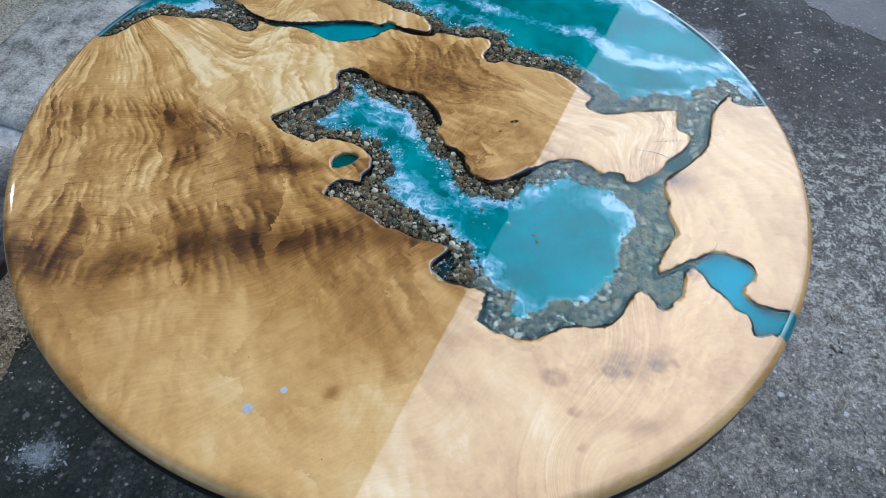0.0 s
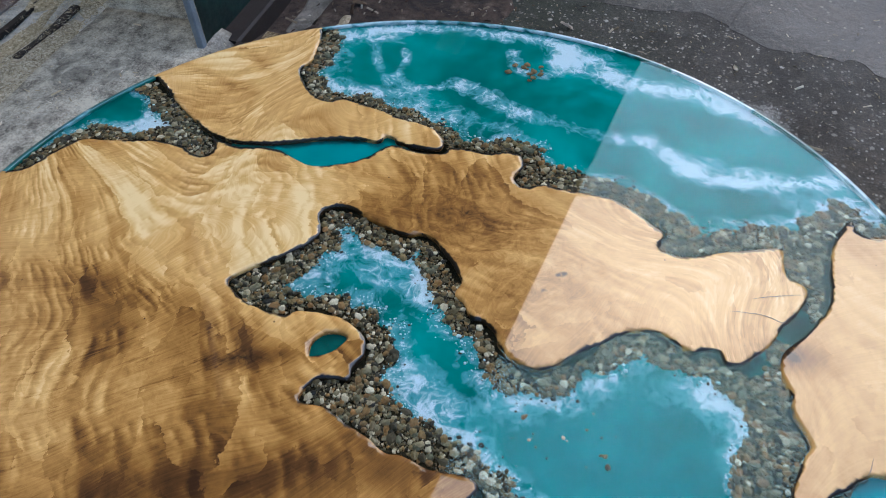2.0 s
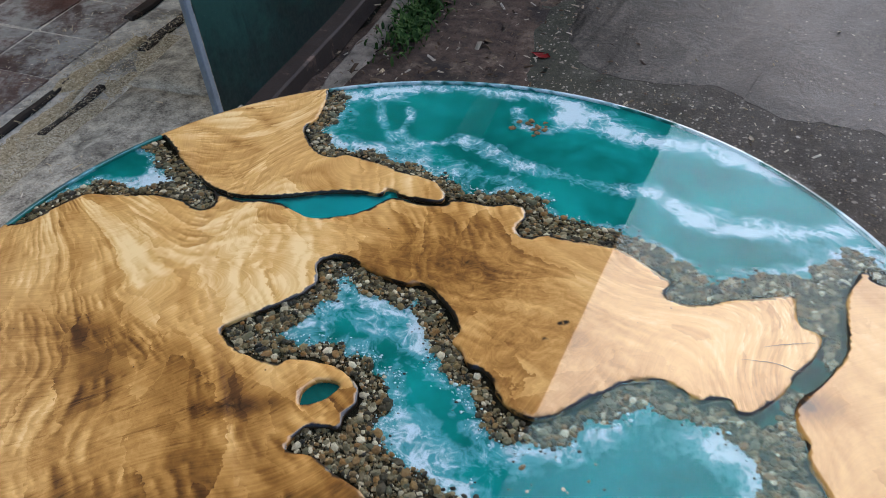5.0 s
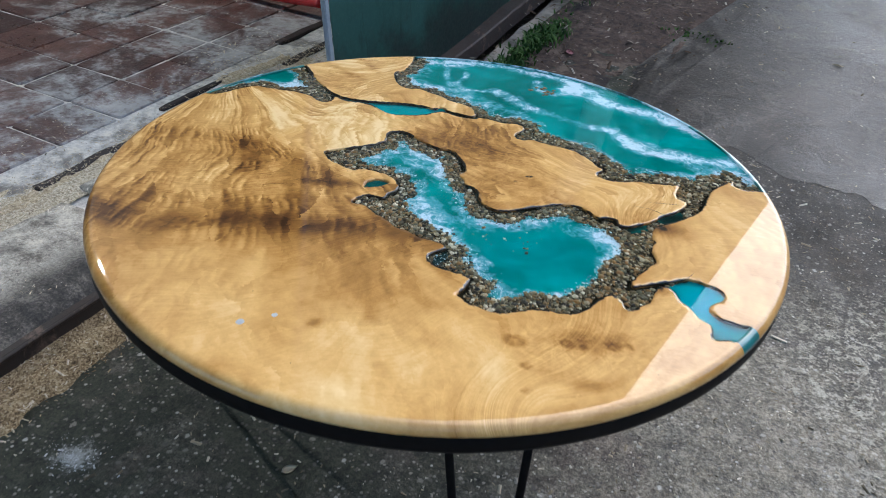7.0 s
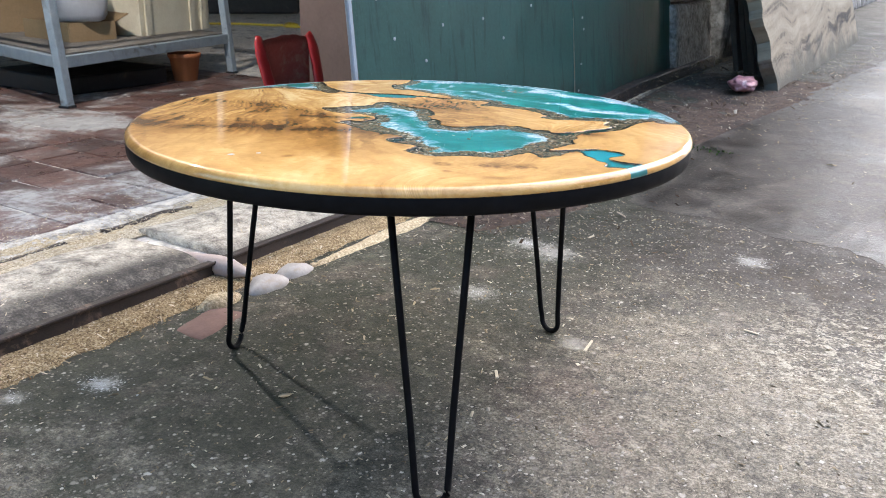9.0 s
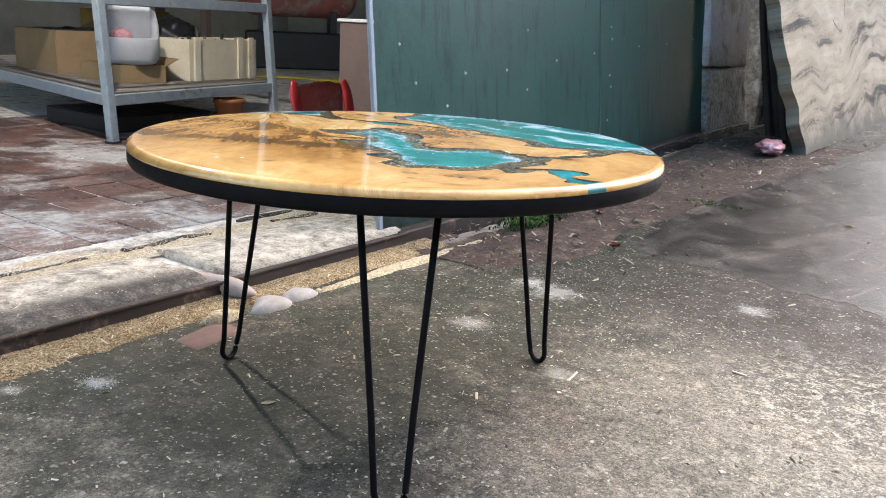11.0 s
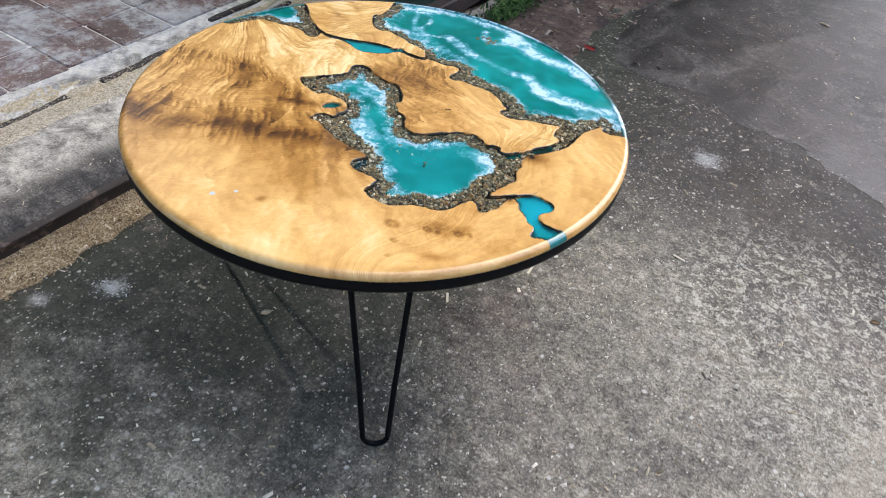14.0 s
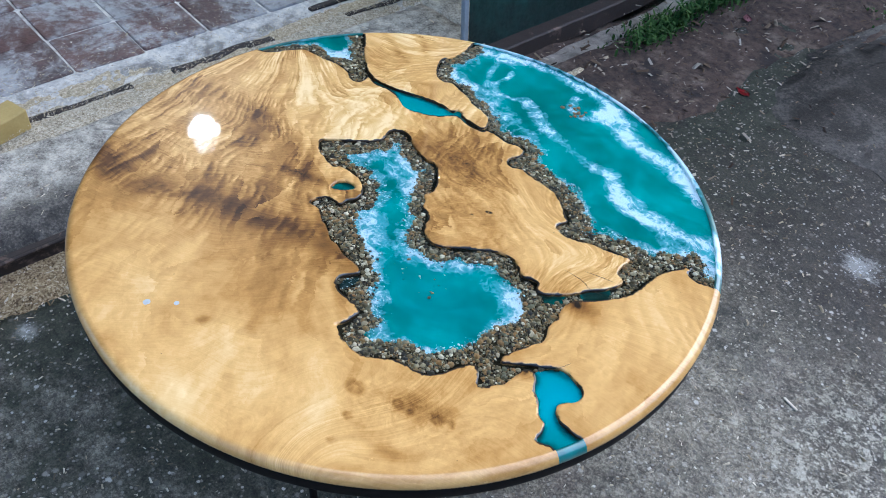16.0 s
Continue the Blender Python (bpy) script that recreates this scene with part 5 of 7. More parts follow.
char_wet = np.where((np.hypot(X - 26.3, Y - 8) < 3.2) | (np.hypot(X - 23.6, Y - 3.4) < 2.0) | ((np.hypot(X - 8.0, Y + 15) < 2.0) & (X < 8.6)), np.maximum(char_wet, 0.9), char_wet)
scorch = np.clip(0.75 + 1.3 * wiggle(X, Y, 0.22, 6.0) + 0.6 * wiggle(X, Y, 0.9, 12.0), 0.15, 1.0)
char_wet = char_wet * np.clip(scorch + 0.1, 0, 1)
char_wet = np.where(np.hypot(X + 6.3, Y + 5.2) < 1.9, np.maximum(char_wet, 0.5), char_wet)
char_dry = scorch * np.exp(-(shore / 0.19) ** 2)
for pts, wide, amp in (([(-12.9, -8.9), (-11.8, -8.1), (-10.6, -7.9), (-9.9, -7.4)], 0.30, 0.42), ([(26.4, 4.7), (26.7, 4.5)], 0.5, 0.75), ([(29.8, -7.2), (29.9, -7.1)], 0.3, 0.7),
                       ([(-0.6, 11.2), (-0.2, 11.5)], 0.25, 0.6), ([(8.4, 6.9), (8.9, 7.2)], 0.28, 0.7), ([(7.5, 4.8), (7.9, 5.1)], 0.22, 0.6)):
    char_dry = np.maximum(char_dry, amp * np.exp(-(line_dist(X, Y, pts, 0.1) / wide) ** 2))

river_table = empty("river_table", (TX, TY, 0))
tagged(river_table, "round wood and teal resin coffee table on black hairpin legs", "coffee table")


def floats(me, name, values):
    a = me.attributes.new(name, "FLOAT", "POINT")
    a.data.foreach_set("value", np.ascontiguousarray(values, dtype=np.float32))


def vectors(me, name, u, v):
    a = me.attributes.new(name, "FLOAT_VECTOR", "POINT")
    a.data.foreach_set("vector", np.stack([u, v, 0 * u], 1).astype(np.float32).ravel())


rim_mid = rim_angles + math.pi / STEPS
rim_kind = np.full(STEPS, -1)
for k, ring in enumerate(SHAPES):
    rim_kind[inside((FLAT - 0.0008) * np.cos(rim_mid), (FLAT - 0.0008) * np.sin(rim_mid), ring)] = k
PROFILE = [(FLAT + LIP * math.sin(a), TH - LIP + LIP * math.cos(a)) for a in np.radians([0, 11, 23, 34, 45, 56, 68, 79, 90])] + [(TR - 0.0012, TH - 0.0118)]


def rim_of(which, drop=0.0, inner=()):
    """The rounded outer edge of the pieces of one kind."""
    verts, faces, at = [], [], {}
    profile = list(inner) + PROFILE

    def spot(j, i):
        j %= STEPS
        if (j, i) not in at:
            r, z = profile[i]
            at[j, i] = len(verts)
            verts.append((r * math.cos(rim_angles[j]), r * math.sin(rim_angles[j]), z - drop))
        return at[j, i]

    for j in np.flatnonzero(rim_kind == which):
        for i in range(len(profile) - 1):
            faces.append((spot(j, i), spot(j, i + 1), spot(j + 1, i + 1), spot(j + 1, i)))
    return verts, faces


def flat_piece(faces_of, z):
    used = np.unique(faces_of)
    back_to = np.full(len(cv), -1)
    back_to[used] = np.arange(len(used))
    verts = [(cv[i, 0], cv[i, 1], z) for i in used]
    return used, verts, [tuple(back_to[f]) for f in faces_of]


for k, lab in enumerate(("golden brown figured wood slab", "pale golden curly wood slab", "pale tan wood slab")):
    used, verts, faces = flat_piece(cf[kind == k], TH)
    # the bark face of the live edge, down into the resin
    sides = {}
    for f in faces:
        for a, b in ((f[0], f[1]), (f[1], f[2]), (f[2], f[0])):
            sides[a, b] = sides.get((a, b), 0) + 1
    bark, bark_at = [], {}
    for a, b in [e for e in sides if (e[1], e[0]) not in sides]:
        if math.hypot(*verts[a][:2]) < FLAT - 0.0004 or math.hypot(*verts[b][:2]) < FLAT - 0.0004:
            for p in (a, b):
                if p not in bark_at:
                    bark_at[p] = len(verts) + len(bark)
                    bark.append((verts[p][0], verts[p][1], TH - 0.0075))
            faces.append((b, a, bark_at[a], bark_at[b]))
    verts += bark
    rv_, rf_ = rim_of(k)
    base = len(verts)
    verts += rv_
    faces += [tuple(base + i for i in f) for f in rf_]
    me = mesh_of("wood_slab", verts, faces, (WOOD,), True)
    ax = np.array([v[0] for v in verts]) * 100.0
    ay = np.array([v[1] for v in verts]) * 100.0
    az = np.array([v[2] for v in verts])
    u, v = wood_grain(ax, ay + (az - TH) * 100)
    vectors(me, "grain", u, v)
    floats(me, "tone", wood_tone(ax, ay))
    crotch = 1 / (1 + np.exp(-(ay - (-17.0 + 0.43 * ax)) / 3.6))
    floats(me, "figure", (0.26 + 0.70 * crotch) * (1.0, 0.75, 0.42)[k] * (1 - 0.62 * blob(ax, ay, 10, 8, 12, 6)))
    floats(me, "calm", 1.0 - 0.35 * crotch)
    floats(me, "heart", np.clip(1.2 * blob(ax, ay, -24, -14, 11, 3.0, 24) + blob(ax, ay, -26, -22, 8, 2.2, 27) + blob(ax, ay, -11, -7, 6, 1.5, 15), 0, 1))
    floats(me, "burl", np.clip(0.9 * blob(ax, ay, -1, 11.5, 6, 3.2) + 0.7 * blob(ax, ay, 7, 5, 4.5, 3.5) + 0.5 * blob(ax, ay, -22, -15, 8, 4, 25) + 0.6 * blob(ax, ay, 26, -20, 5, 3, 30) + 0.12, 0, 1))
    floats(me, "char", np.concatenate([char_dry[used], np.full(len(bark), 0.42), np.zeros(len(rv_))]))
    slab = new("wood_slab", me)
    slab.parent = river_table
    tagged(slab, lab)

# the poured resin: a tinted bed with foam a few millimetres down, clear resin over it
wet = cf[kind == -1]
lead = np.arange(len(cv))
for _ in range(200):
    low = lead[wet].min(1)
    before = lead.copy()
    for c in range(3):
        np.minimum.at(lead, wet[:, c], low)
    lead = lead[lead]
    if (lead == before).all():
        break
BED_Z = TH - 0.006
groups = lead[wet[:, 0]]
names, counts = np.unique(groups, return_counts=True)
for g in names[counts > 12]:
    used, verts, faces = flat_piece(wet[groups == g], BED_Z)
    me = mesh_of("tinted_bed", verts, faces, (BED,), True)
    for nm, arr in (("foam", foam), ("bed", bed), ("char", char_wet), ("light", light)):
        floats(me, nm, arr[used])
    ob = new("tinted_bed", me)
    ob.parent = river_table
    tagged(ob, "teal tinted resin with white foam")
    ob = new("resin_surface", mesh_of("resin_surface", [(x, y, TH - 0.0003) for x, y, _ in verts], faces, (RESIN,), True))
    ob.parent = river_table
    ob.visible_shadow = False
    tagged(ob, "clear glossy resin")
rv_, rf_ = rim_of(-1, 0.0, ((FLAT, BED_Z - 0.001),))
edge = new("resin_edge", mesh_of("resin_edge", rv_, rf_, (EDGE,), True))
edge.parent = river_table
rim_xy = np.array([(x, y) for x, y, _ in rv_]) * (0.965 * FLAT / TR) * 100
nearest = np.array([int(np.argmin((X - x) ** 2 + (Y - y) ** 2)) for x, y in rim_xy[::5]])
nearest = np.repeat(nearest, 5)[:len(rv_)]
floats(edge.data, "foam", np.clip(foam[nearest] * 0.9, 0, 1))
tagged(edge, "polished teal resin edge with foam")

# black painted underside and band
ub = bmesh.new()
rings = []
for r, z in ((TR - 0.0013, TH - 0.0118), (TR - 0.0008, TH - 0.0130), (TR - 0.0008, TH - 0.0278), (TR - 0.0030, TH - 0.0325), (TR - 0.008, TH - 0.0343), (0.2, TH - 0.0343), (0.01, TH - 0.0343)):
    rings.append([ub.verts.new((r * math.cos(a), r * math.sin(a), z)) for a in np.linspace(0, 2 * math.pi, 180, endpoint=False)])
for a, b in zip(rings, rings[1:]):
    for i in range(180):
        ub.faces.new((a[i], b[i], b[(i + 1) % 180], a[(i + 1) % 180]))
ub.faces.new(rings[-1][::-1])
bmesh.ops.recalc_face_normals(ub, faces=ub.faces[:])
part("underside", ub, BLACK, river_table, "black painted lower band and underside", True)

LEG_TOP = TH - 0.0343
for ang, reach in ((-50.5, 0.346), (71.6, 0.333), (193.0, 0.342)):
    a = radians(ang)
    out, tan = Vector((math.cos(a), math.sin(a), 0)), Vector((-math.sin(a), math.cos(a), 0))
    pts = []
    for s, t in ((-0.052, 0.0), (-0.040, 0.35), (-0.028, 0.7), (-0.0225, 0.90)):
        pts.append(out * (0.29 + (reach - 0.29) * t) + tan * s + Vector((0, 0, LEG_TOP * (1 - t) + 0.006 * t)))
    foot = out * reach
    for b in np.radians(np.linspace(180, 360, 11)):
        pts.append(foot + tan * (0.021 * math.cos(b)) + Vector((0, 0, 0.026 + 0.021 * math.sin(b))))
    for s, t in ((0.0225, 0.90), (0.028, 0.7), (0.040, 0.35), (0.052, 0.0)):
        pts.append(out * (0.29 + (reach - 0.29) * t) + tan * s + Vector((0, 0, LEG_TOP * (1 - t) + 0.006 * t)))
    leg = part("leg", tube_bm(pts, 0.0048, 10), BLACK, river_table, "black steel hairpin leg", True)
    plate = box_bm(0.05, 0.125, 0.003, out * 0.292 + Vector((0, 0, LEG_TOP - 0.003)), 0.0005, Matrix.Rotation(a, 4, "Z"))
    part("mounting_plate", plate, BLACK, leg)

# pebbles along the banks: the nearest three hundred are loose parts, the rest is one layer of gravel
def pebble_bm(seed):
    bm = bmesh.new()
    bmesh.ops.create_icosphere(bm, subdivisions=1, radius=1.0)
    for v in bm.verts:
        n = 1.3 * noise.noise(v.co * 1.3 + Vector((seed * 3.7, seed, 0)))
        v.co *= 1.0 + 0.30 * n
    return bm


forms = []
for k in range(7):
    bm = pebble_bm(k + 1.0)
    me = bpy.data.meshes.new("pebble")
    bm.to_mesh(me)
    bm.free()
    me.materials.append(PEBBLE)
    forms.append(tidy(me, False))
amber = []
for f in forms:
    g_ = f.copy()
    g_.materials.clear()
    g_.materials.append(CARD)
    amber.append(g_)
form_v = [np.array([tuple(v.co) for v in f.vertices]) for f in forms]
form_f = [np.array([tuple(p.vertices) for p in f.polygons]) for f in forms]

tri = cv[wet]
tri_area = np.abs(np.cross(tri[:, 1] - tri[:, 0], tri[:, 2] - tri[:, 0]))
tri_bed = bed[wet].mean(1) * (shore[wet].mean(1) > 0.75 * rind[wet].mean(1))
weight = tri_area * (tri_bed > 0.35)
picks = rng.choice(len(wet), 24000, p=weight / weight.sum())
b1, b2 = rng.random(24000), rng.random(24000)
flip = b1 + b2 > 1
b1[flip], b2[flip] = 1 - b1[flip], 1 - b2[flip]
spots = tri[picks, 0] + b1[:, None] * (tri[picks, 1] - tri[picks, 0]) + b2[:, None] * (tri[picks, 2] - tri[picks, 0])
loose = [(-10.5 / 100 * rng.random() + 0.16, -0.09 + 0.05 * rng.random()) for _ in range(26)]
isle = [(-0.014 + 0.022 * rng.random() + 0.006 * rng.standard_normal(), 0.331 + 0.010 * rng.standard_normal()) for _ in range(16)]
spots = np.concatenate([spots, np.array(loose), np.array(isle)])
size = np.clip(rng.lognormal(math.log(0.00090), 0.60, len(spots)), 0.0005, 0.0040)
size[-len(isle):] = rng.uniform(0.002, 0.0042, len(isle))
order = np.argsort(-size)
big = set(order[:290].tolist())
all_v, all_f, base = [], [], 0
for i, (x, y) in enumerate(spots):
    s = size[i]
    sx, sy, sz = s * rng.uniform(0.85, 1.3), s * rng.uniform(0.7, 1.0), min(0.0026, s * rng.uniform(0.5, 0.8))
    m = pose(x, y, BED_Z + min(sz * 0.7, 0.0027) + rng.uniform(0, 0.0006), rng.uniform(-12, 12), rng.uniform(-12, 12), rng.uniform(0, 360)) @ Matrix.Diagonal((sx, sy, sz, 1))
    k = int(rng.integers(7))
    if i >= len(spots) - len(isle):
        ob = new("pebble", amber[k])
        ob.parent = river_table
        ob.matrix_basis = m
    elif i in big:
        ob = new("pebble", forms[k])
        ob.parent = river_table
        ob.matrix_basis = m
    else:
        a = np.array(m)
        all_v.append(form_v[k] @ a[:3, :3].T + a[:3, 3])
        all_f.append(form_f[k] + base)
        base += len(form_v[k])
gm = bpy.data.meshes.new("gravel")
gv, gf = np.concatenate(all_v), np.concatenate(all_f)
gm.from_pydata(gv.tolist(), [], gf.tolist())
gm.materials.append(GRAVEL)
gravel = new("gravel", tidy(gm, False))
gravel.parent = river_table
tagged(gravel, "fine brown and grey river gravel set in resin", kind="stuff")

# froth: small bubbles where the water meets the gravel, with dark grit among them
surf = np.exp(-((past[wet].mean(1) - 0.35) / 0.55) ** 2) * (~bare[wet].any(1)) * tri_area * (shore[wet].mean(1) > 0.5)
for name_, count, radius, mat_, lab in (("froth", 2200, 0.00050, FROTH, "fine white froth bubbles in the resin"), ("dark_grit", 380, 0.00075, DARK_GRIT, "dark grit caught in the froth")):
    at = rng.choice(len(wet), count, p=surf / surf.sum())
    fv, ff, base = [], [], 0
    for i in at:
        w_ = rng.dirichlet((1, 1, 1))
        x, y = w_ @ tri[i]
        s = radius * rng.lognormal(0, 0.45)
        k = int(rng.integers(7))
        fv.append(form_v[k] * np.array([s * rng.uniform(0.8, 1.5), s, s * 0.3]) + np.array([x, y, BED_Z + 0.0012]))
        ff.append(form_f[k] + base)
        base += len(form_v[k])
    fm = bpy.data.meshes.new(name_)
    fm.from_pydata(np.concatenate(fv).tolist(), [], np.concatenate(ff).tolist())
    fm.materials.append(mat_)
    fo = new(name_, tidy(fm, True))
    fo.parent = river_table
    tagged(fo, lab, kind="stuff")

# open cracks in the burl bridge
for pts, wide in (([(21.8, 7.5), (24.2, 7.9), (25.7, 7.6), (27.2, 8.2)], 0.035), ([(23.4, 9.3), (25.2, 10.2), (27.0, 10.9)], 0.035), ([(31.6, -3.9), (32.0, -2.4)], 0.03)):
    line = spline(pts, 0.25)
    bm = bmesh.new()
    pairs = []
    for i, (x, y) in enumerate(line):
        d = line[min(i + 1, len(line) - 1)] - line[max(i - 1, 0)]
        d = d / np.hypot(*d)
        w = wide * math.sin(math.pi * min(0.97, max(0.03, i / (len(line) - 1)))) ** 0.6
        j = 0.10 * noise.noise(Vector((x * 1.3, y * 1.3, 2.0)))
        pairs.append([bm.verts.new(((x - d[1] * (s * w + j)) / 100, (y + d[0] * (s * w + j)) / 100, TH + 0.0003)) for s in (-1, 1)])
    for a_, b_ in zip(pairs, pairs[1:]):
        bm.faces.new((a_[0], b_[0], b_[1], a_[1]))
    bmesh.ops.recalc_face_normals(bm, faces=bm.faces[:])
    part("crack", bm, CRACK, river_table, "dark hairline crack")

# two pale specks on the lacquer
for x, y, r in ((-0.029, -0.342, 0.0042), (-0.008, -0.317, 0.0030)):
    bm = bmesh.new()
    bmesh.ops.create_circle(bm, cap_ends=True, segments=14, radius=r, matrix=Matrix.Translation((x, y, TH + 0.0003)))
    for v in bm.verts:
        v.co.x += 0.0009 * noise.noise(v.co * 500)
    part("speck", bm, RIVET, river_table, "pale speck in the lacquer")


# ---- the lamp whose glow shows in the lacquer ----
work_lamp = empty("work_lamp", LAMP_AT)
tagged(work_lamp, "bright hanging lamp with a white metal shade", "lamp")
bm = bmesh.new()
bmesh.ops.create_uvsphere(bm, u_segments=20, v_segments=12, radius=0.045)
part("bulb", bm, BULB, work_lamp, "glowing bulb", True)
bm = bmesh.new()
prev = None
for r, z in ((0.022, 0.13), (0.035, 0.12), (0.055, 0.075), (0.070, 0.015)):
    ring = [bm.verts.new((r * math.cos(a), r * math.sin(a), z)) for a in np.linspace(0, 2 * math.pi, 28, endpoint=False)]
    if prev:
        for i in range(28):
            bm.faces.new((prev[i], ring[i], ring[(i + 1) % 28], prev[(i + 1) % 28]))
    prev = ring
bmesh.ops.solidify(bm, geom=bm.faces[:], thickness=0.002)
part("shade", bm, LAMP_BODY, work_lamp, smooth=True)
part("cord", tube_bm([(0, 0, 0.12), (0.002, 0, 0.8), (0, 0, 1.62)], 0.004, 6), BLACK, work_lamp)


# ---- along the kerb: loose stones, dust and shavings ----
def rock(name, at, size, seed, material, label, category, turn=0.0, group=""):
    bm = bmesh.new()
    bmesh.ops.create_icosphere(bm, subdivisions=3, radius=0.5)
    for v in bm.verts:
        d = 1.0 + 0.35 * noise.noise(v.co * 1.7 + Vector((seed, seed, 0))) + 0.10 * noise.noise(v.co * 6 + Vector((seed, 0, 2)))
        v.co = Vector((v.co.x * size[0], v.co.y * size[1], max(-0.36, v.co.z) * size[2])) * (d + 0.10 * abs(noise.noise(v.co * 9)))
    low = min(v.co.z for v in bm.verts)
    for v in bm.verts:
        v.co.z -= low
    ob = link_bm(name, bm, material, smooth=True)
    ob.matrix_basis = pose(*at, 0, 0, turn)
    return tagged(ob, label, category, group)


rock("loose_stone", (-0.46, 1.045, 0.0), (0.22, 0.055, 0.05), 7.0, PINK_STONE, "broken stone chip between the kerb stones", "stone", 6, "loose stones")
bf = box_bm(0.085, 0.15, 0.03, (0, 0, 0), 0.008, segs=2)
rough_up(bf, 0.007, 16.0, 3.0, cuts=3)
bf = link_bm("brick_fragment", bf, BRICK, smooth=True)
bf.matrix_basis = pose(-0.268, 0.855, -0.0275, 0, 0, 6)
tagged(bf, "worn pinkish brick fragment sunk in the yard", "brick")
bf = box_bm(0.06, 0.11, 0.05, (0, 0, 0), 0.003)
rough_up(bf, 0.003, 20.0, 5.0, cuts=2)
bf = link_bm("wood_offcut", bf, OFFCUT)
bf.matrix_basis = pose(-0.815, 0.625, FLOOR_Z, 0, 0, 15)
tagged(bf, "small yellowish wood offcut lying in the sawdust", "offcut")


def heap(name, centre, half, height, seed, material, label):
    """A long low drift of shavings along a line."""
    bm = bmesh.new()
    (x0, y0), (x1, y1) = centre
    k, m = max(8, int(math.hypot(x1 - x0, y1 - y0) / 0.012)), 10
    d = Vector((x1 - x0, y1 - y0, 0)).normalized()
    side = Vector((-d.y, d.x, 0))
    rows = []
    for j in range(k + 1):
        t = j / k
        c = Vector((x0 + (x1 - x0) * t, y0 + (y1 - y0) * t, 0))
        w = half * (0.65 + 0.6 * noise.noise(c * 4 + Vector((seed, 0, 0)))) * min(1.0, 6 * t, 6 * (1 - t)) + 0.006
        row = []
        for i in range(m + 1):
            s = i / m * 2 - 1
            p = c + side * (s * w)
            lift = max(0.0, 1 - s * s) * height * (0.5 + 0.9 * noise.noise(p * 14 + Vector((0, seed, 0))) ** 2 + 0.35 * noise.noise(p * 60))
            row.append(bm.verts.new((p.x, p.y, lift - 0.002)))
        rows.append(row)
    for a, b in zip(rows, rows[1:]):
        for i in range(m):
            bm.faces.new((a[i], b[i], b[i + 1], a[i + 1]))
    bmesh.ops.recalc_face_normals(bm, faces=bm.faces[:])
    ob = link_bm(name, bm, material, smooth=True)
    return tagged(ob, label, "sawdust", "drifts of sawdust", "stuff")


for z, line, half, high, seed in ((FLOOR_Z - 0.004, ((-0.795, -0.5), (-0.795, 0.95)), 0.055, 0.016, 1.0), (FLOOR_Z - 0.004, ((-0.80, 0.85), (-0.86, 1.70)), 0.050, 0.018, 3.0), (FLOOR_Z - 0.004, ((-0.90, 1.66), (-0.86, 1.93)), 0.085, 0.022, 11.0), (FLOOR_Z - 0.004, ((-0.90, 0.45), (-0.88, 1.0)), 0.075, 0.012, 9.0),
                                  (0.0, ((-0.315, 1.2), (-0.315, 2.0)), 0.03, 0.014, 7.0)):
    h = heap("sawdust_drift", line, half, high, seed, SAWDUST, "pale sawdust and shavings swept against the edge")
    h.location.z = z


def scatter(name, places, sizes, material, label, category, flat=0.35, up=0.0015, aspect=(1.5, 4.0), seed=1):
    """Many small chips in one mesh."""
    r = np.random.default_rng(seed)
    verts, faces = [], []
    for (x, y, z), s in zip(places, sizes):
        a, tilt = r.uniform(0, 2 * math.pi), r.uniform(-flat, flat)
        l, w = s * math.sqrt(r.uniform(*aspect)), s / math.sqrt(r.uniform(*aspect))
        ca, sa = math.cos(a), math.sin(a)
        base = len(verts)
        t = w * 0.3
        for dx, dy, dz in ((-l, -w, 0), (l, -w * r.uniform(0.3, 1), 0), (l * r.uniform(0.7, 1), w, 0), (-l * r.uniform(0.6, 1), w * r.uniform(0.5, 1), 0), (0, 0, t)):
            verts.append((x + (dx * ca - dy * sa) / 2, y + (dx * sa + dy * ca) / 2, z + up * r.uniform(0.3, 1.3) + dz + dx * math.sin(tilt) / 2))
        faces += [(base, base + 1, base + 4), (base + 1, base + 2, base + 4), (base + 2, base + 3, base + 4), (base + 3, base, base + 4), (base + 3, base + 2, base + 1, base)]
    ob = new(name, mesh_of(name, verts, faces, (material,)))
    return tagged(ob, label, category, kind="stuff")


rr = np.random.default_rng(21)


def ground_at(x, y):
    return ground_z(y) + lumpy(x, y)


def strewn(n, x0, x1, y0, y1, z=None, dense=None):
    out = []
    while len(out) < n:
        x, y = rr.uniform(x0, x1), rr.uniform(y0, y1)
        if dense is None or rr.random() < dense(x, y):
            out.append((x, y, ground_at(x, y) if z is None else z))
    return out


pts = strewn(15000, -0.32, 2.0, -0.6, 2.1, None, lambda x, y: 0.25 + 0.75 * max(0, noise.noise(Vector((x * 2.2, y * 2.2, 4.0))) + 0.25))
scatter("sawdust_flakes", pts, rr.lognormal(math.log(0.0021), 0.6, len(pts)), CHIPS, "fine pale wood shavings strewn over the yard", "sawdust", seed=2)
pts = strewn(20000, -1.08, -0.745, -0.5, 2.05, FLOOR_Z, lambda x, y: math.exp(-((x + 0.80) / 0.06) ** 2) * (0.5 + 0.9 * max(0.0, 0.4 + noise.noise(Vector((x * 7, y * 7, 2.0))))) + 0.9 * math.exp(-((x + 0.89) / 0.07) ** 2 - ((y - 1.79) / 0.09) ** 2) + 0.35 * math.exp(-((x + 0.90) / 0.10) ** 2 - ((y - 0.7) / 0.25) ** 2) + 0.09)
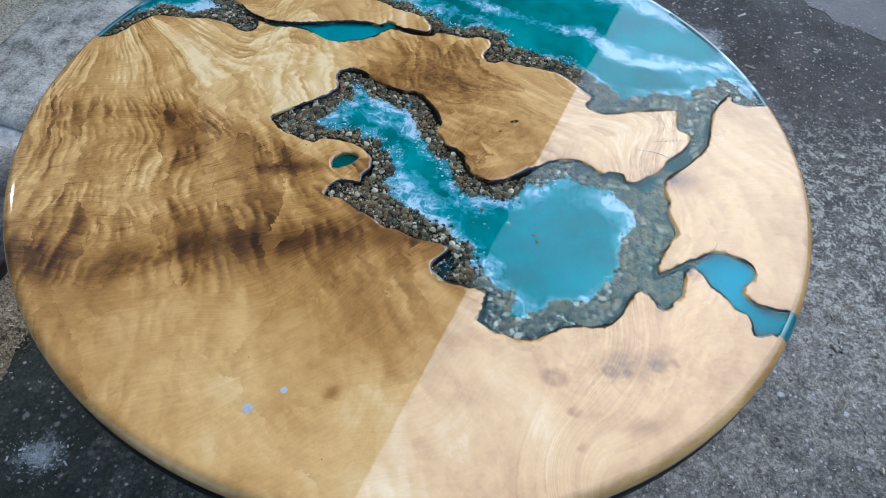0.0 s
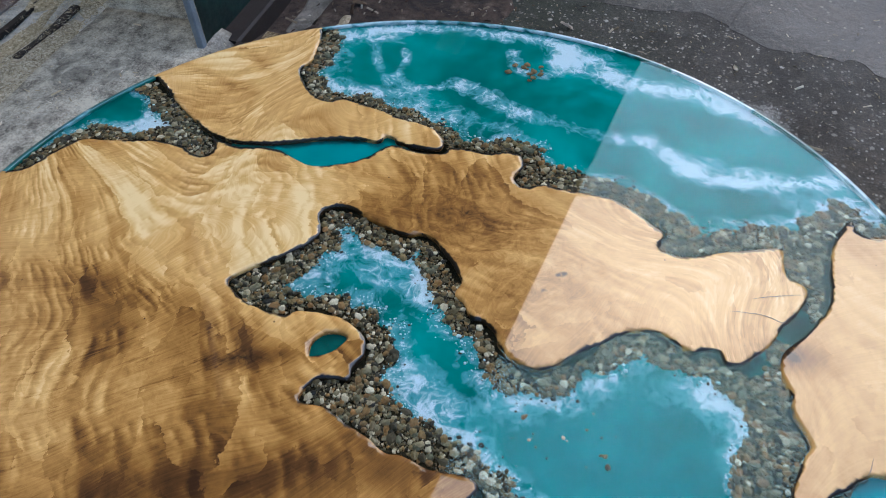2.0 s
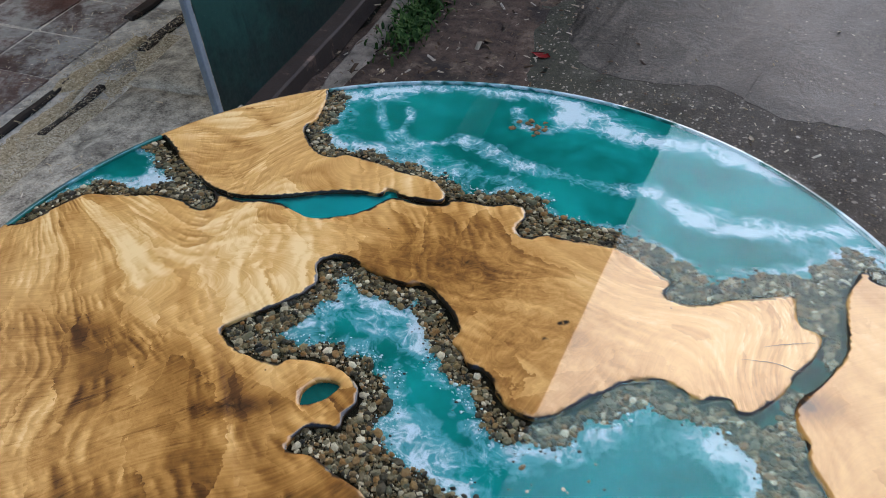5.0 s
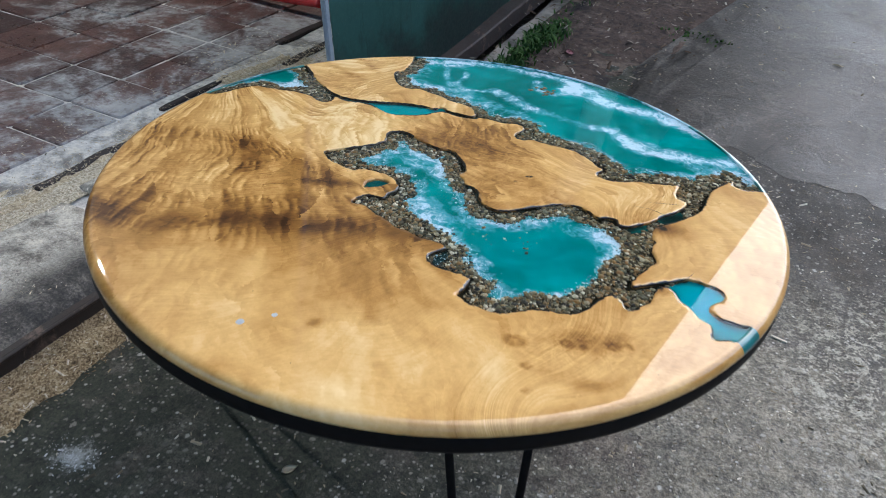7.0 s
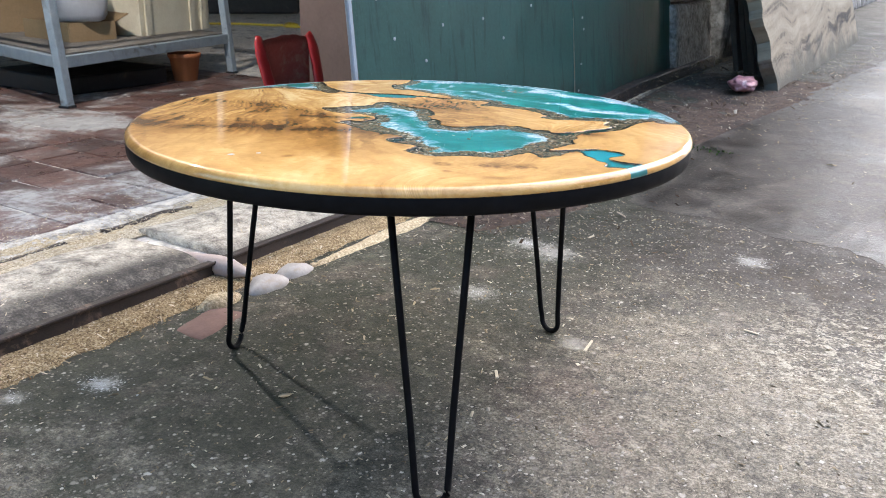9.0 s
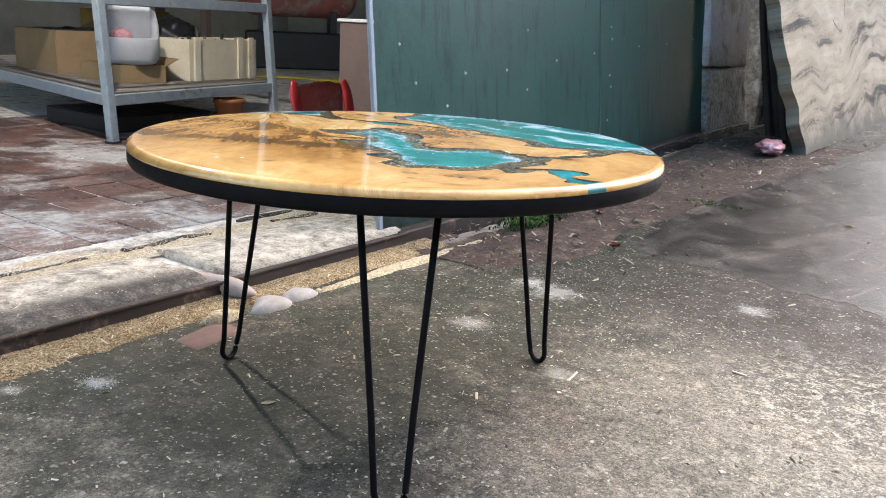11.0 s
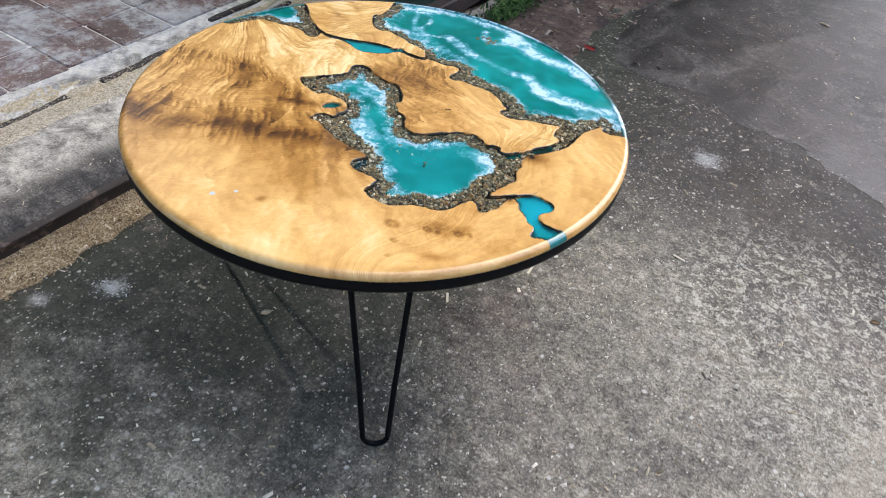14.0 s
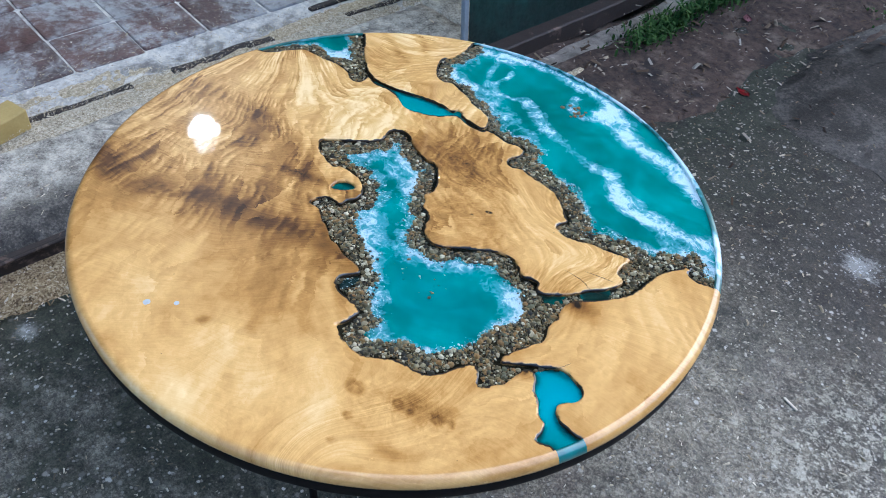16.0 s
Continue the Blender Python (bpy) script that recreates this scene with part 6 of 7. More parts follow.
pts = [(x, y, z + 0.003 + 0.014 * math.exp(-((x + 0.81) / 0.06) ** 2) * rr.random()) for x, y, z in pts]
scatter("shavings", pts, rr.lognormal(math.log(0.0015), 0.5, len(pts)), SHAVE, "pale curled wood shavings heaped behind the kerb", "sawdust", 0.6, aspect=(2.0, 9.0), seed=3)
pts = strewn(900, -0.735, -0.47, -0.5, 1.7, 0.0, lambda x, y: 0.12 + (noise.noise(Vector((x * 6, y * 6, 1.0))) > 0.15))
pts = [(x, y, 0.045 if x < -0.50 else 0.038) for x, y, _ in pts]
scatter("kerb_shavings", pts, rr.lognormal(math.log(0.0019), 0.5, len(pts)), SHAVE, "thin pale shavings lying on the kerb", "sawdust", 0.3, aspect=(2.0, 8.0), seed=13)
pts = strewn(9000, 0.1, 1.8, -0.7, 1.7, None, lambda x, y: max(0.0, min(1.0, 0.15 + 0.35 * x + 2.2 * noise.noise(Vector((x * 3.1, y * 3.1, 11.0))) + 1.2 * noise.noise(Vector((x * 11, y * 11, 2.0))))))
scatter("yard_grit", pts, rr.lognormal(math.log(0.0026), 0.45, len(pts)), GRIT, "pale grit worn loose from the yard surface", "grit", 0.4, up=0.0008, aspect=(1.0, 2.2), seed=24)


def sawdust_bank(name, material, label, x0, x1, y0, y1, base, high, seed, gaps=0.0):
    """A low swept bank of sawdust with a ragged edge that thins out to nothing."""
    bm = bmesh.new()
    nx, ny = max(8, int((x1 - x0) / 0.006)), int((y1 - y0) / 0.010)
    rows = []
    for j in range(ny + 1):
        y = y0 + (y1 - y0) * j / ny
        edge = 0.16 * noise.noise(Vector((3.0 * y, seed, 0.0))) + 0.16 * noise.noise(Vector((17.0 * y, seed, 4.0)))
        row = []
        for i in range(nx + 1):
            u = i / nx
            p = Vector((x0 + (x1 - x0) * u, y, 0.0))
            rough = noise.noise(p * 30 + Vector((seed, 0, 0))) * 0.22 + noise.noise(p * 95 + Vector((0, seed, 0))) * 0.16
            h = min(1.0, (0.86 + edge - u) * 3.2) + rough
            h -= gaps * max(0.0, 0.35 + 1.6 * noise.noise(Vector((p.x * 5, y * 3.2, seed))))
            h = max(h, -0.5)
            row.append(bm.verts.new((p.x, y, (base if base is not None else ground_at(p.x, y)) + high * h)))
        rows.append(row)
    for a, b in zip(rows, rows[1:]):
        for i in range(nx):
            bm.faces.new((a[i], a[i + 1], b[i + 1], b[i]))
    return tagged(link_bm(name, bm, material, smooth=True), label, "sawdust", kind="stuff")


sawdust_bank("rail_sawdust", TAN_DUST, "damp tan sawdust swept against the steel rail", -0.444, -0.335, -3.0, 1.79, None, 0.007, 2.0)
sawdust_bank("kerb_sawdust", PALE_DUST, "dry pale sawdust drifted behind the kerb", -0.730, -0.865, -1.0, 1.95, FLOOR_Z, 0.006, 7.0, 0.9)
pts = strewn(9000, -0.442, -0.30, -0.8, 1.4, None, lambda x, y: (1.0 if x < -0.362 else math.exp(-((x + 0.362) / 0.022) ** 2)))
pts = [(x, y, z + (0.006 if x < -0.365 else 0.002)) for x, y, z in pts]
scatter("rail_shavings", pts, rr.lognormal(math.log(0.0021), 0.5, len(pts)), CRUMB, "tan and white wood crumbs swept against the steel rail", "sawdust", 0.6, aspect=(1.5, 6.0), seed=14)
pts = strewn(1500, -3.0, -0.9, 0.0, 3.4, FLOOR_Z + 0.004, lambda x, y: 0.15 + 0.85 * (noise.noise(Vector((x * 2, y * 2, 9.0))) > 0.1))
scatter("floor_dust", pts, rr.lognormal(math.log(0.0016), 0.5, len(pts)), CHIPS, "wood shavings strewn on the tile floor", "sawdust", 0.5, seed=4)
pts = strewn(3600, -0.44, 0.34, 1.6, 4.6, None, lambda x, y: 1.0 if x < -0.10 + 0.06 * y else 0.16)
scatter("leaf_litter", [(x, y, z + (0.014 if x < -0.2 else 0.006)) for x, y, z in pts], rr.lognormal(math.log(0.0048), 0.55, len(pts)), LITTER, "dead leaves, twigs and splinters on damp dirt", "litter", 0.6, seed=5)
pts = strewn(1500, 0.2, 3.0, 1.9, 5.0, None) + strewn(900, 0.05, 0.75, 3.0, 6.5, None, lambda x, y: math.exp(-((x - 0.16 - 0.06 * (y - 3)) / 0.16) ** 2))
scatter("yard_litter", [(x, y, z + 0.010) for x, y, z in pts], rr.lognormal(math.log(0.0042), 0.5, len(pts)), CHIPS, "scattered bits of leaf on the paving", "litter", 0.4, seed=6)
pts = []
for cx, cy, r, k in ((-0.225, 0.575, 0.035, 120), (-0.30, 0.47, 0.02, 20), (0.013, 1.646, 0.05, 60), (0.075, 1.286, 0.06, 60), (0.517, 1.84, 0.05, 60)):
    for _ in range(2 * k):
        a, d = rr.uniform(0, 2 * math.pi), r * abs(rr.normal(0, 0.7))
        x, y = cx + 1.3 * d * math.cos(a), cy + 0.8 * d * math.sin(a)
        pts.append((x, y, ground_at(x, y)))
scatter("plaster_dust", pts, rr.lognormal(math.log(0.0013), 0.5, len(pts)), POWDER, "spilled white plaster dust on the yard", "dust", 0.2, seed=8)



def dry_leaf(at, turn, size, material, label, curl=0.08):
    bm = bmesh.new()
    rows = []
    for j in range(9):
        t = j / 8
        w = 0.28 * math.sin(math.pi * min(1, t * 1.05) ** 0.8) + 0.01
        z = curl * (t - 0.5) ** 2
        rows.append([bm.verts.new((s * w, t - 0.5, z + 0.05 * abs(s))) for s in (-1, -0.5, 0, 0.5, 1)])
    for a, b in zip(rows, rows[1:]):
        for i in range(4):
            bm.faces.new((a[i], a[i + 1], b[i + 1], b[i]))
    bmesh.ops.solidify(bm, geom=bm.faces[:], thickness=0.012)
    bmesh.ops.scale(bm, vec=(size, size, size), verts=bm.verts[:])
    low = min(v.co.z for v in bm.verts)
    for v in bm.verts:
        v.co.z -= low
    ob = link_bm("dry_leaf", bm, material, smooth=True)
    ob.matrix_basis = pose(*at, 0, 0, turn)
    return tagged(ob, label, "leaf", "fallen leaves")


for x, y, turn, size, m, lab in ((0.055, 0.719, -30, 0.026, CRATE, "pale curled wood shaving on the asphalt"), (-0.005, 2.172, 80, 0.045, RED, "small red leaf on damp asphalt"),
                                 (0.10, 2.40, 100, 0.025, CARD, "small brown leaf on damp asphalt"), (0.46, 1.98, 20, 0.022, CRATE, "tan leaf on the asphalt"), (1.027, 1.503, 120, 0.024, CARD, "tan leaf on the worn asphalt"),
                                 (0.965, 0.816, 20, 0.018, CRATE, "pale wood chip on the worn asphalt"), (1.112, 1.002, 20, 0.036, CARD, "tan wood chip on the worn asphalt")):
    dry_leaf((x, y, ground_at(x, y) + 0.001), turn, size, m, lab)
dry_leaf((-0.20, 2.46, ground_z(2.46) + 0.008), 40, 0.045, PINK, "scrap of pink paper by the weeds")

for x, y, turn, l in ((0.385, 1.176, 8, 0.05), (0.30, 0.98, 35, 0.028), (0.62, 1.42, 80, 0.03), (0.82, 0.70, 120, 0.026)):
    bm = box_bm(0.005, l, 0.003, (0, 0, 0), 0.001)
    rough_up(bm, 0.0012, 60.0, x)
    ob = link_bm("splinter", bm, CRATE)
    ob.matrix_basis = pose(x, y, ground_at(x, y) + 0.0005, 0, 0, turn)
    tagged(ob, "thin straw-coloured wood splinter on the asphalt", "splinter", "splinters")

# a dry vine tendril and its curled leaf
vine = bpy.data.curves.new("dry_vine", "CURVE")
vine.dimensions, vine.bevel_depth, vine.bevel_resolution = "3D", 0.0022, 2
for line in (((1.006, 1.758), (1.035, 1.757), (1.065, 1.772), (1.088, 1.735), (1.085, 1.69), (1.103, 1.647), (1.13, 1.63)), ((1.065, 1.772), (1.10, 1.775), (1.16, 1.80)), ((1.088, 1.735), (1.066, 1.742), (1.052, 1.725))):
    sp = vine.splines.new("POLY")
    sp.points.add(len(line) - 1)
    for pt, (x, y) in zip(sp.points, line):
        pt.co = (x, y, ground_at(x, y) + 0.0025 + 0.003 * abs(math.sin(x * 90)), 1.0)
vine.materials.append(CARD)
tagged(new("dry_vine", vine), "dry brown vine tendril lying on the asphalt", "twig")

# ---- weeds at the wall foot ----
def weeds(at, half, count, high, seed, label):
    r = np.random.default_rng(seed)
    verts, faces = [], []
    for _ in range(count):
        x, y = r.normal(0, half[0]), r.normal(0, half[1])
        h, lean, a = high * r.uniform(0.4, 1.2), r.uniform(0.2, 1.1), r.uniform(0, 2 * math.pi)
        w = r.uniform(0.0018, 0.0042)
        base = len(verts)
        for j in range(4):
            t = j / 3
            px, py = x + math.cos(a) * lean * h * t * t, y + math.sin(a) * lean * h * t * t
            ww = w * (0.6 + 1.4 * t) * (1 - t) ** 0.6 + 0.0006
            verts += [(px - math.sin(a) * ww, py + math.cos(a) * ww, h * t * (1 - 0.3 * t)), (px + math.sin(a) * ww, py - math.cos(a) * ww, h * t * (1 - 0.3 * t) + 0.001)]
        faces += [(base + 2 * j, base + 2 * j + 1, base + 2 * j + 3, base + 2 * j + 2) for j in range(3)]
    ob = new("weed_clump", mesh_of("weed_clump", verts, faces, (LEAF_GREEN,)))
    ob.location = at
    return tagged(ob, label, "weeds", "weeds", "stuff")


weeds((-0.315, 2.22, ground_z(2.22) + 0.012), (0.026, 0.08), 620, 0.026, 1, "low green weeds along the wall foot")
weeds((-0.305, 2.50, ground_z(2.5) + 0.012), (0.026, 0.11), 680, 0.028, 2, "low green weeds along the wall foot")
weeds((0.10, 2.76, ground_z(2.76) + 0.006), (0.05, 0.030), 70, 0.010, 3, "small tuft of weeds by the paving edge")
weeds((-0.30, 2.95, ground_z(2.95) + 0.012), (0.03, 0.1), 120, 0.024, 4, "sparse weeds along the wall foot")

# ---- boards and the big slab leaning on the old wall ----
def plank(at, w, t, h, lean, turn, seed):
    bm = box_bm(t, w, h, (0, 0, 0), 0.004)
    bmesh.ops.subdivide_edges(bm, edges=[e for e in bm.edges if abs(e.verts[0].co.z - e.verts[1].co.z) > h * 0.8], cuts=10)
    rough_up(bm, 0.006, 5.0, seed)
    ob = link_bm("leaning_plank", bm, OLD_PLANK)
    ob.matrix_basis = pose(*at, 0, lean, turn)
    return tagged(ob, "dark grey weathered plank leaning on the wall", "plank", "leaning planks")


for k, (x, y, w, lean) in enumerate(((-0.20, 4.44, 0.11, -11), (-0.145, 4.40, 0.10, -12), (-0.095, 4.36, 0.12, -13), (-0.05, 4.30, 0.10, -14))):
    plank((x, y, ground_z(y) - 0.006), w, 0.028, 1.25 + 0.1 * (k % 3), lean, (k % 2) * 6 - 3, k * 2.0)


def live_slab():
    bm = bmesh.new()
    ny, nz = 60, 34
    front, rear = [], []
    for j in range(nz + 1):
        fr, rb_ = [], []
        for i in range(ny + 1):
            s, t = i / ny, j / nz
            lo = 0.02 * noise.noise(Vector((s * 5, 0, 3)))
            hi = 1.25 + 0.12 * noise.noise(Vector((s * 3, 2, 0))) + 0.05 * noise.noise(Vector((s * 11, 5, 0)))
            left = 0.04 * noise.noise(Vector((0, t * 4, 7))) - 0.10 * t + 0.05 * (noise.noise(Vector((1, t * 14, 2))))
            y = left + (2.45 - left) * s
            z = lo + (hi - lo) * t
            bumpy = 0.006 * noise.noise(Vector((y * 6, z * 6, 1)))
            fr.append(bm.verts.new((0.03 + bumpy, y, z)))
            rb_.append(bm.verts.new((-0.03, y + 0.01, z)))
        front.append(fr)
        rear.append(rb_)
    for g, rev in ((front, False), (rear, True)):
        for a, b in zip(g, g[1:]):
            for i in range(ny):
                f = (a[i], a[i + 1], b[i + 1], b[i])
                bm.faces.new(f[::-1] if rev else f)
    for g, h in ((front[0], rear[0]), (rear[-1], front[-1])):
        for i in range(ny):
            bm.faces.new((h[i], h[i + 1], g[i + 1], g[i]))
    for i in (0, ny):
        for j in range(nz):
            q = (front[j][i], front[j + 1][i], rear[j + 1][i], rear[j][i])
            bm.faces.new(q if i == 0 else q[::-1])
    bmesh.ops.recalc_face_normals(bm, faces=bm.faces[:])
    ob = link_bm("wood_slab_blank", bm, SLAB_WOOD)
    ob.matrix_basis = pose(0.10, 3.82, ground_z(3.9) - 0.005, 0.6, -17, 0)
    return tagged(ob, "big weathered live-edge slab leaning on the wall", "wood slab")


live_slab()


def crumpled(name, at, size, material, label, category, seed):
    bm = bmesh.new()
    bmesh.ops.create_icosphere(bm, subdivisions=4, radius=0.5)
    for v in bm.verts:
        q = v.co * 3.2 + Vector((seed, 0, 0))
        d = 0.8 + 0.45 * abs(noise.noise(q)) + 0.14 * abs(noise.noise(q * 2.7))
        v.co = Vector((v.co.x * size[0], v.co.y * size[1], v.co.z * size[2])) * d
    low = min(v.co.z for v in bm.verts)
    for v in bm.verts:
        v.co.z -= low
    ob = link_bm(name, bm, material, smooth=True)
    ob.location = at
    return tagged(ob, label, category)


rock("plastic_wrap", (-0.318, 1.055, -0.034), (0.07, 0.11, 0.065), 8.0, WRAP, "milky white plastic wrap half buried against the rail", "plastic wrap")
rock("plastic_wrap", (-0.325, 1.150, -0.034), (0.06, 0.10, 0.058), 12.0, WRAP, "milky white plastic wrap half buried against the rail", "plastic wrap")
rock("plastic_wrap", (-0.322, 0.925, -0.014), (0.05, 0.10, 0.040), 15.0, SAWDUST, "dust-covered lump of plastic against the rail", "plastic wrap")
crumpled("plastic_bag", (0.0, 3.72, ground_z(3.72) + 0.002), (0.12, 0.21, 0.07), PINK, "crumpled pink plastic bag on the dirt", "bag", 3.0)

# ---- inside the workshop ----
RACK_AT, RACK_U, RACK_V = Vector((-2.43, 2.03, 0)), Vector((-0.30, 1.25, 0)), Vector((-1.18, 0.21, 0))   # near corner, along the front, along the side


def on_rack(u, v, z=0.0):
    return RACK_AT + RACK_U * u + RACK_V * v + Vector((0, 0, z))


def beam(a, b, wide, high, bm=None, trim=0.0):
    """A bar from a to b, standing on that line."""
    d = b - a
    return box_bm(d.length - 2 * trim, wide, high, (a + b) / 2, 0.003, Matrix.Rotation(math.atan2(d.y, d.x), 4, "Z"), bm)


def rack():
    e = empty("storage_rack", (0, 0, FLOOR_Z))
    tagged(e, "blue-grey angle-iron rack with two loaded shelves", "shelf rack")
    deep = 1.45
    corners = [on_rack(0, 0), on_rack(1, 0), on_rack(1, deep), on_rack(0, deep)]
    turn = Matrix.Rotation(math.atan2(RACK_U.y, RACK_U.x), 4, "Z")
    for c in corners:
        lb = box_bm(0.045, 0.04, 1.25, c, 0.004, turn)
        for v in lb.verts:
            v.co.x += plumb(v.co.z)
        part("leg", lb, RACK, e)
        part("foot", box_bm(0.055, 0.05, 0.012, c, 0.002, turn), DARK_METAL, e)
    for z in (0.168, 0.61):
        up = Vector((plumb(z), 0, z))
        for i in range(4):
            part("shelf_rail", beam(corners[i] + up, corners[(i + 1) % 4] + up, 0.03, 0.05, None, 0.024), RACK, e)
        bm = bmesh.new()
        front = 0.02 if z < 0.5 else 0.75            # the upper shelf is boarded only at the back
        low = [bm.verts.new(on_rack(u, v, z + 0.040) + Vector((plumb(z), 0, 0))) for u, v in ((0.02, front), (0.98, front), (0.98, deep - 0.02), (0.02, deep - 0.02))]
        high = [bm.verts.new(v.co + Vector((0, 0, 0.016))) for v in low]
        bm.faces.new(low), bm.faces.new(high[::-1])
        for i in range(4):
            bm.faces.new((low[i], high[i], high[(i + 1) % 4], low[(i + 1) % 4]))
        bmesh.ops.recalc_face_normals(bm, faces=bm.faces[:])
        part("shelf_board", bm, SHELF, e, "dusty brown shelf board")
    return e


rack()
SHELF_Z = FLOOR_Z + 0.168 + 0.0565
RACK_TURN = math.degrees(math.atan2(RACK_U.y, RACK_U.x)) - 90


def carton(at, sx, sy, sz, turn, label, seed, material=CARD):
    e = empty("cardboard_box", at, turn)
    tagged(e, label, "box", "boxes on the rack")
    bm = bmesh.new()
    for dx, dy, lx, ly in ((-sx / 2, 0, 0.006, sy), (sx / 2, 0, 0.006, sy), (0, -sy / 2, sx - 0.007, 0.006), (0, sy / 2, sx - 0.007, 0.006)):
        box_bm(lx, ly, sz, (dx, dy, 0), 0.001, None, bm)
    box_bm(sx - 0.008, sy - 0.008, 0.006, (0, 0, 0), 0.0, None, bm)
    rough_up(bm, 0.004, 6.0, seed)
    part("body", bm, material, e)
    part("flap", box_bm(sx * 0.95, 0.005, sy * 0.35, (0, sy / 2 + 0.01, sz - 0.004), 0.001, Matrix.Rotation(radians(-65), 4, "X")), material, e)
    return e


carton(on_rack(0.30, 1.10, SHELF_Z), 0.56, 0.36, 0.235, -6, "big worn cardboard box, open and full of scraps", 1.0)
carton(on_rack(0.31, 0.46, SHELF_Z), 0.42, 0.25, 0.090, -4, "low brown carton under the plastic jug", 3.0)
scraps = box_bm(0.50, 0.30, 0.05, (0, 0, 0), 0.01)
rough_up(scraps, 0.03, 9.0, 2.0, cuts=6)
scraps = link_bm("scrap_heap", scraps, DARK_METAL)
scraps.matrix_basis = pose(*on_rack(0.30, 1.10, SHELF_Z + 0.185), 0, 0, -6)
tagged(scraps, "dark scraps heaped in the cardboard box", "scraps")


def jug():
    e = empty("plastic_jug", on_rack(0.30, 0.36, SHELF_Z + 0.094), -38)
    tagged(e, "cut-open milky plastic jug on a carton", "jug")
    bm = bmesh.new()
    k = 40
    outer = []
    for r, z in ((0.105, 0.0), (0.122, 0.008), (0.135, 0.03), (0.140, 0.08), (0.141, 0.13), (0.138, 0.20), (0.125, 0.265), (0.10, 0.29)):
        ring = []
        for a in np.linspace(0, 2 * math.pi, k, endpoint=False):
            c, s = math.cos(a), math.sin(a)
            q = (abs(c) ** 4 + abs(s) ** 4) ** -0.25
            front = min(1.0, max(0.0, 0.5 + 1.1 * c))
            top = 0.29 - 0.155 * front
            ring.append(bm.verts.new((r * c * q * 0.85, r * s * q * 1.05, min(z, top - 0.001 * (0.29 - z)))))
        outer.append(ring)
    for a, b in zip(outer, outer[1:]):
        for i in range(k):
            bm.faces.new((a[i], a[(i + 1) % k], b[(i + 1) % k], b[i]))
    bm.faces.new(outer[0][::-1])
    bmesh.ops.solidify(bm, geom=bm.faces[:], thickness=0.003)
    part("body", bm, JUG, e, "milky white plastic", True)
    return e


jug()
crumpled("plastic_film", on_rack(0.29, 0.42, SHELF_Z + 0.12), (0.11, 0.13, 0.16), PINK, "crumpled pink film inside the jug", "film", 6.0)


def crate():
    e = empty("plywood_crate", on_rack(0.775, 0.36, SHELF_Z), RACK_TURN)
    tagged(e, "pale plywood crate with a nailed batten", "crate")
    sx, sy, sz = 0.26, 0.62, 0.225
    for nm, lx, ly, lz, at in (("side_panel", 0.012, sy, sz, (sx / 2, 0, 0)), ("side_panel", 0.012, sy, sz, (-sx / 2, 0, 0)), ("end_panel", sx - 0.014, 0.012, sz, (0, sy / 2 - 0.007, 0)), ("end_panel", sx - 0.014, 0.012, sz, (0, -sy / 2 + 0.007, 0)), ("base", sx - 0.014, sy - 0.028, 0.012, (0, 0, 0))):
        part(nm, box_bm(lx, ly, lz, at, 0.0015), CRATE, e)
    for y in (0.14, 0.245):
        part("batten", box_bm(0.012, 0.05, sz + 0.012, (sx / 2 + 0.0125, y, 0), 0.002), CRATE, e)
    part("batten", box_bm(0.012, 0.05, sz + 0.012, (sx / 2 + 0.0125, -0.25, 0), 0.002), CRATE, e)
    return e


crate()
for k in range(9):
    foot = on_rack(0.56 + 0.05 * k, 0.36 + rr.uniform(-0.06, 0.06), SHELF_Z + 0.018)
    tip = foot + Vector((rr.uniform(-0.04, 0.04), rr.uniform(-0.05, 0.05), rr.uniform(0.20, 0.28)))
    bar = tube_bm([foot, tip], rr.uniform(0.006, 0.013), 8)
    tagged(link_bm("metal_rod", bar, DARK_METAL if k % 4 else SHELF, smooth=True), "short metal rod standing in the crate", "rod", "rods in the crate")
crumpled("white_rag", on_rack(0.58, 0.80, SHELF_Z), (0.22, 0.28, 0.36), PALE, "crumpled off-white rag behind the crate", "rag", 21.0)
crumpled("dark_rag", on_rack(0.86, 0.82, SHELF_Z), (0.26, 0.34, 0.34), DARK_METAL, "heap of dark oily rags behind the crate", "rag", 25.0)


def tool_box(name, at, size, material, label, category):
    bm = box_bm(*size, (0, 0, 0), 0.008)
    ob = link_bm(name, bm, material)
    ob.location = at
    return tagged(ob, label, category)


tool_box("yellow_case", on_rack(0.75, 1.22, SHELF_Z), (0.42, 0.40, 0.36), YELLOW_DUSTY, "dusty yellow tool case behind the cardboard box", "case")
UP_Z = FLOOR_Z + 0.61 + 0.0565
tool_box("paint_tin", on_rack(0.3, 1.0, UP_Z), (0.25, 0.25, 0.22), DARK_METAL, "dark metal tin on the upper shelf", "tin")
tool_box("grey_case", on_rack(0.7, 1.0, UP_Z), (0.3, 0.34, 0.16), EDGE_GREY, "grey case on the upper shelf", "case")

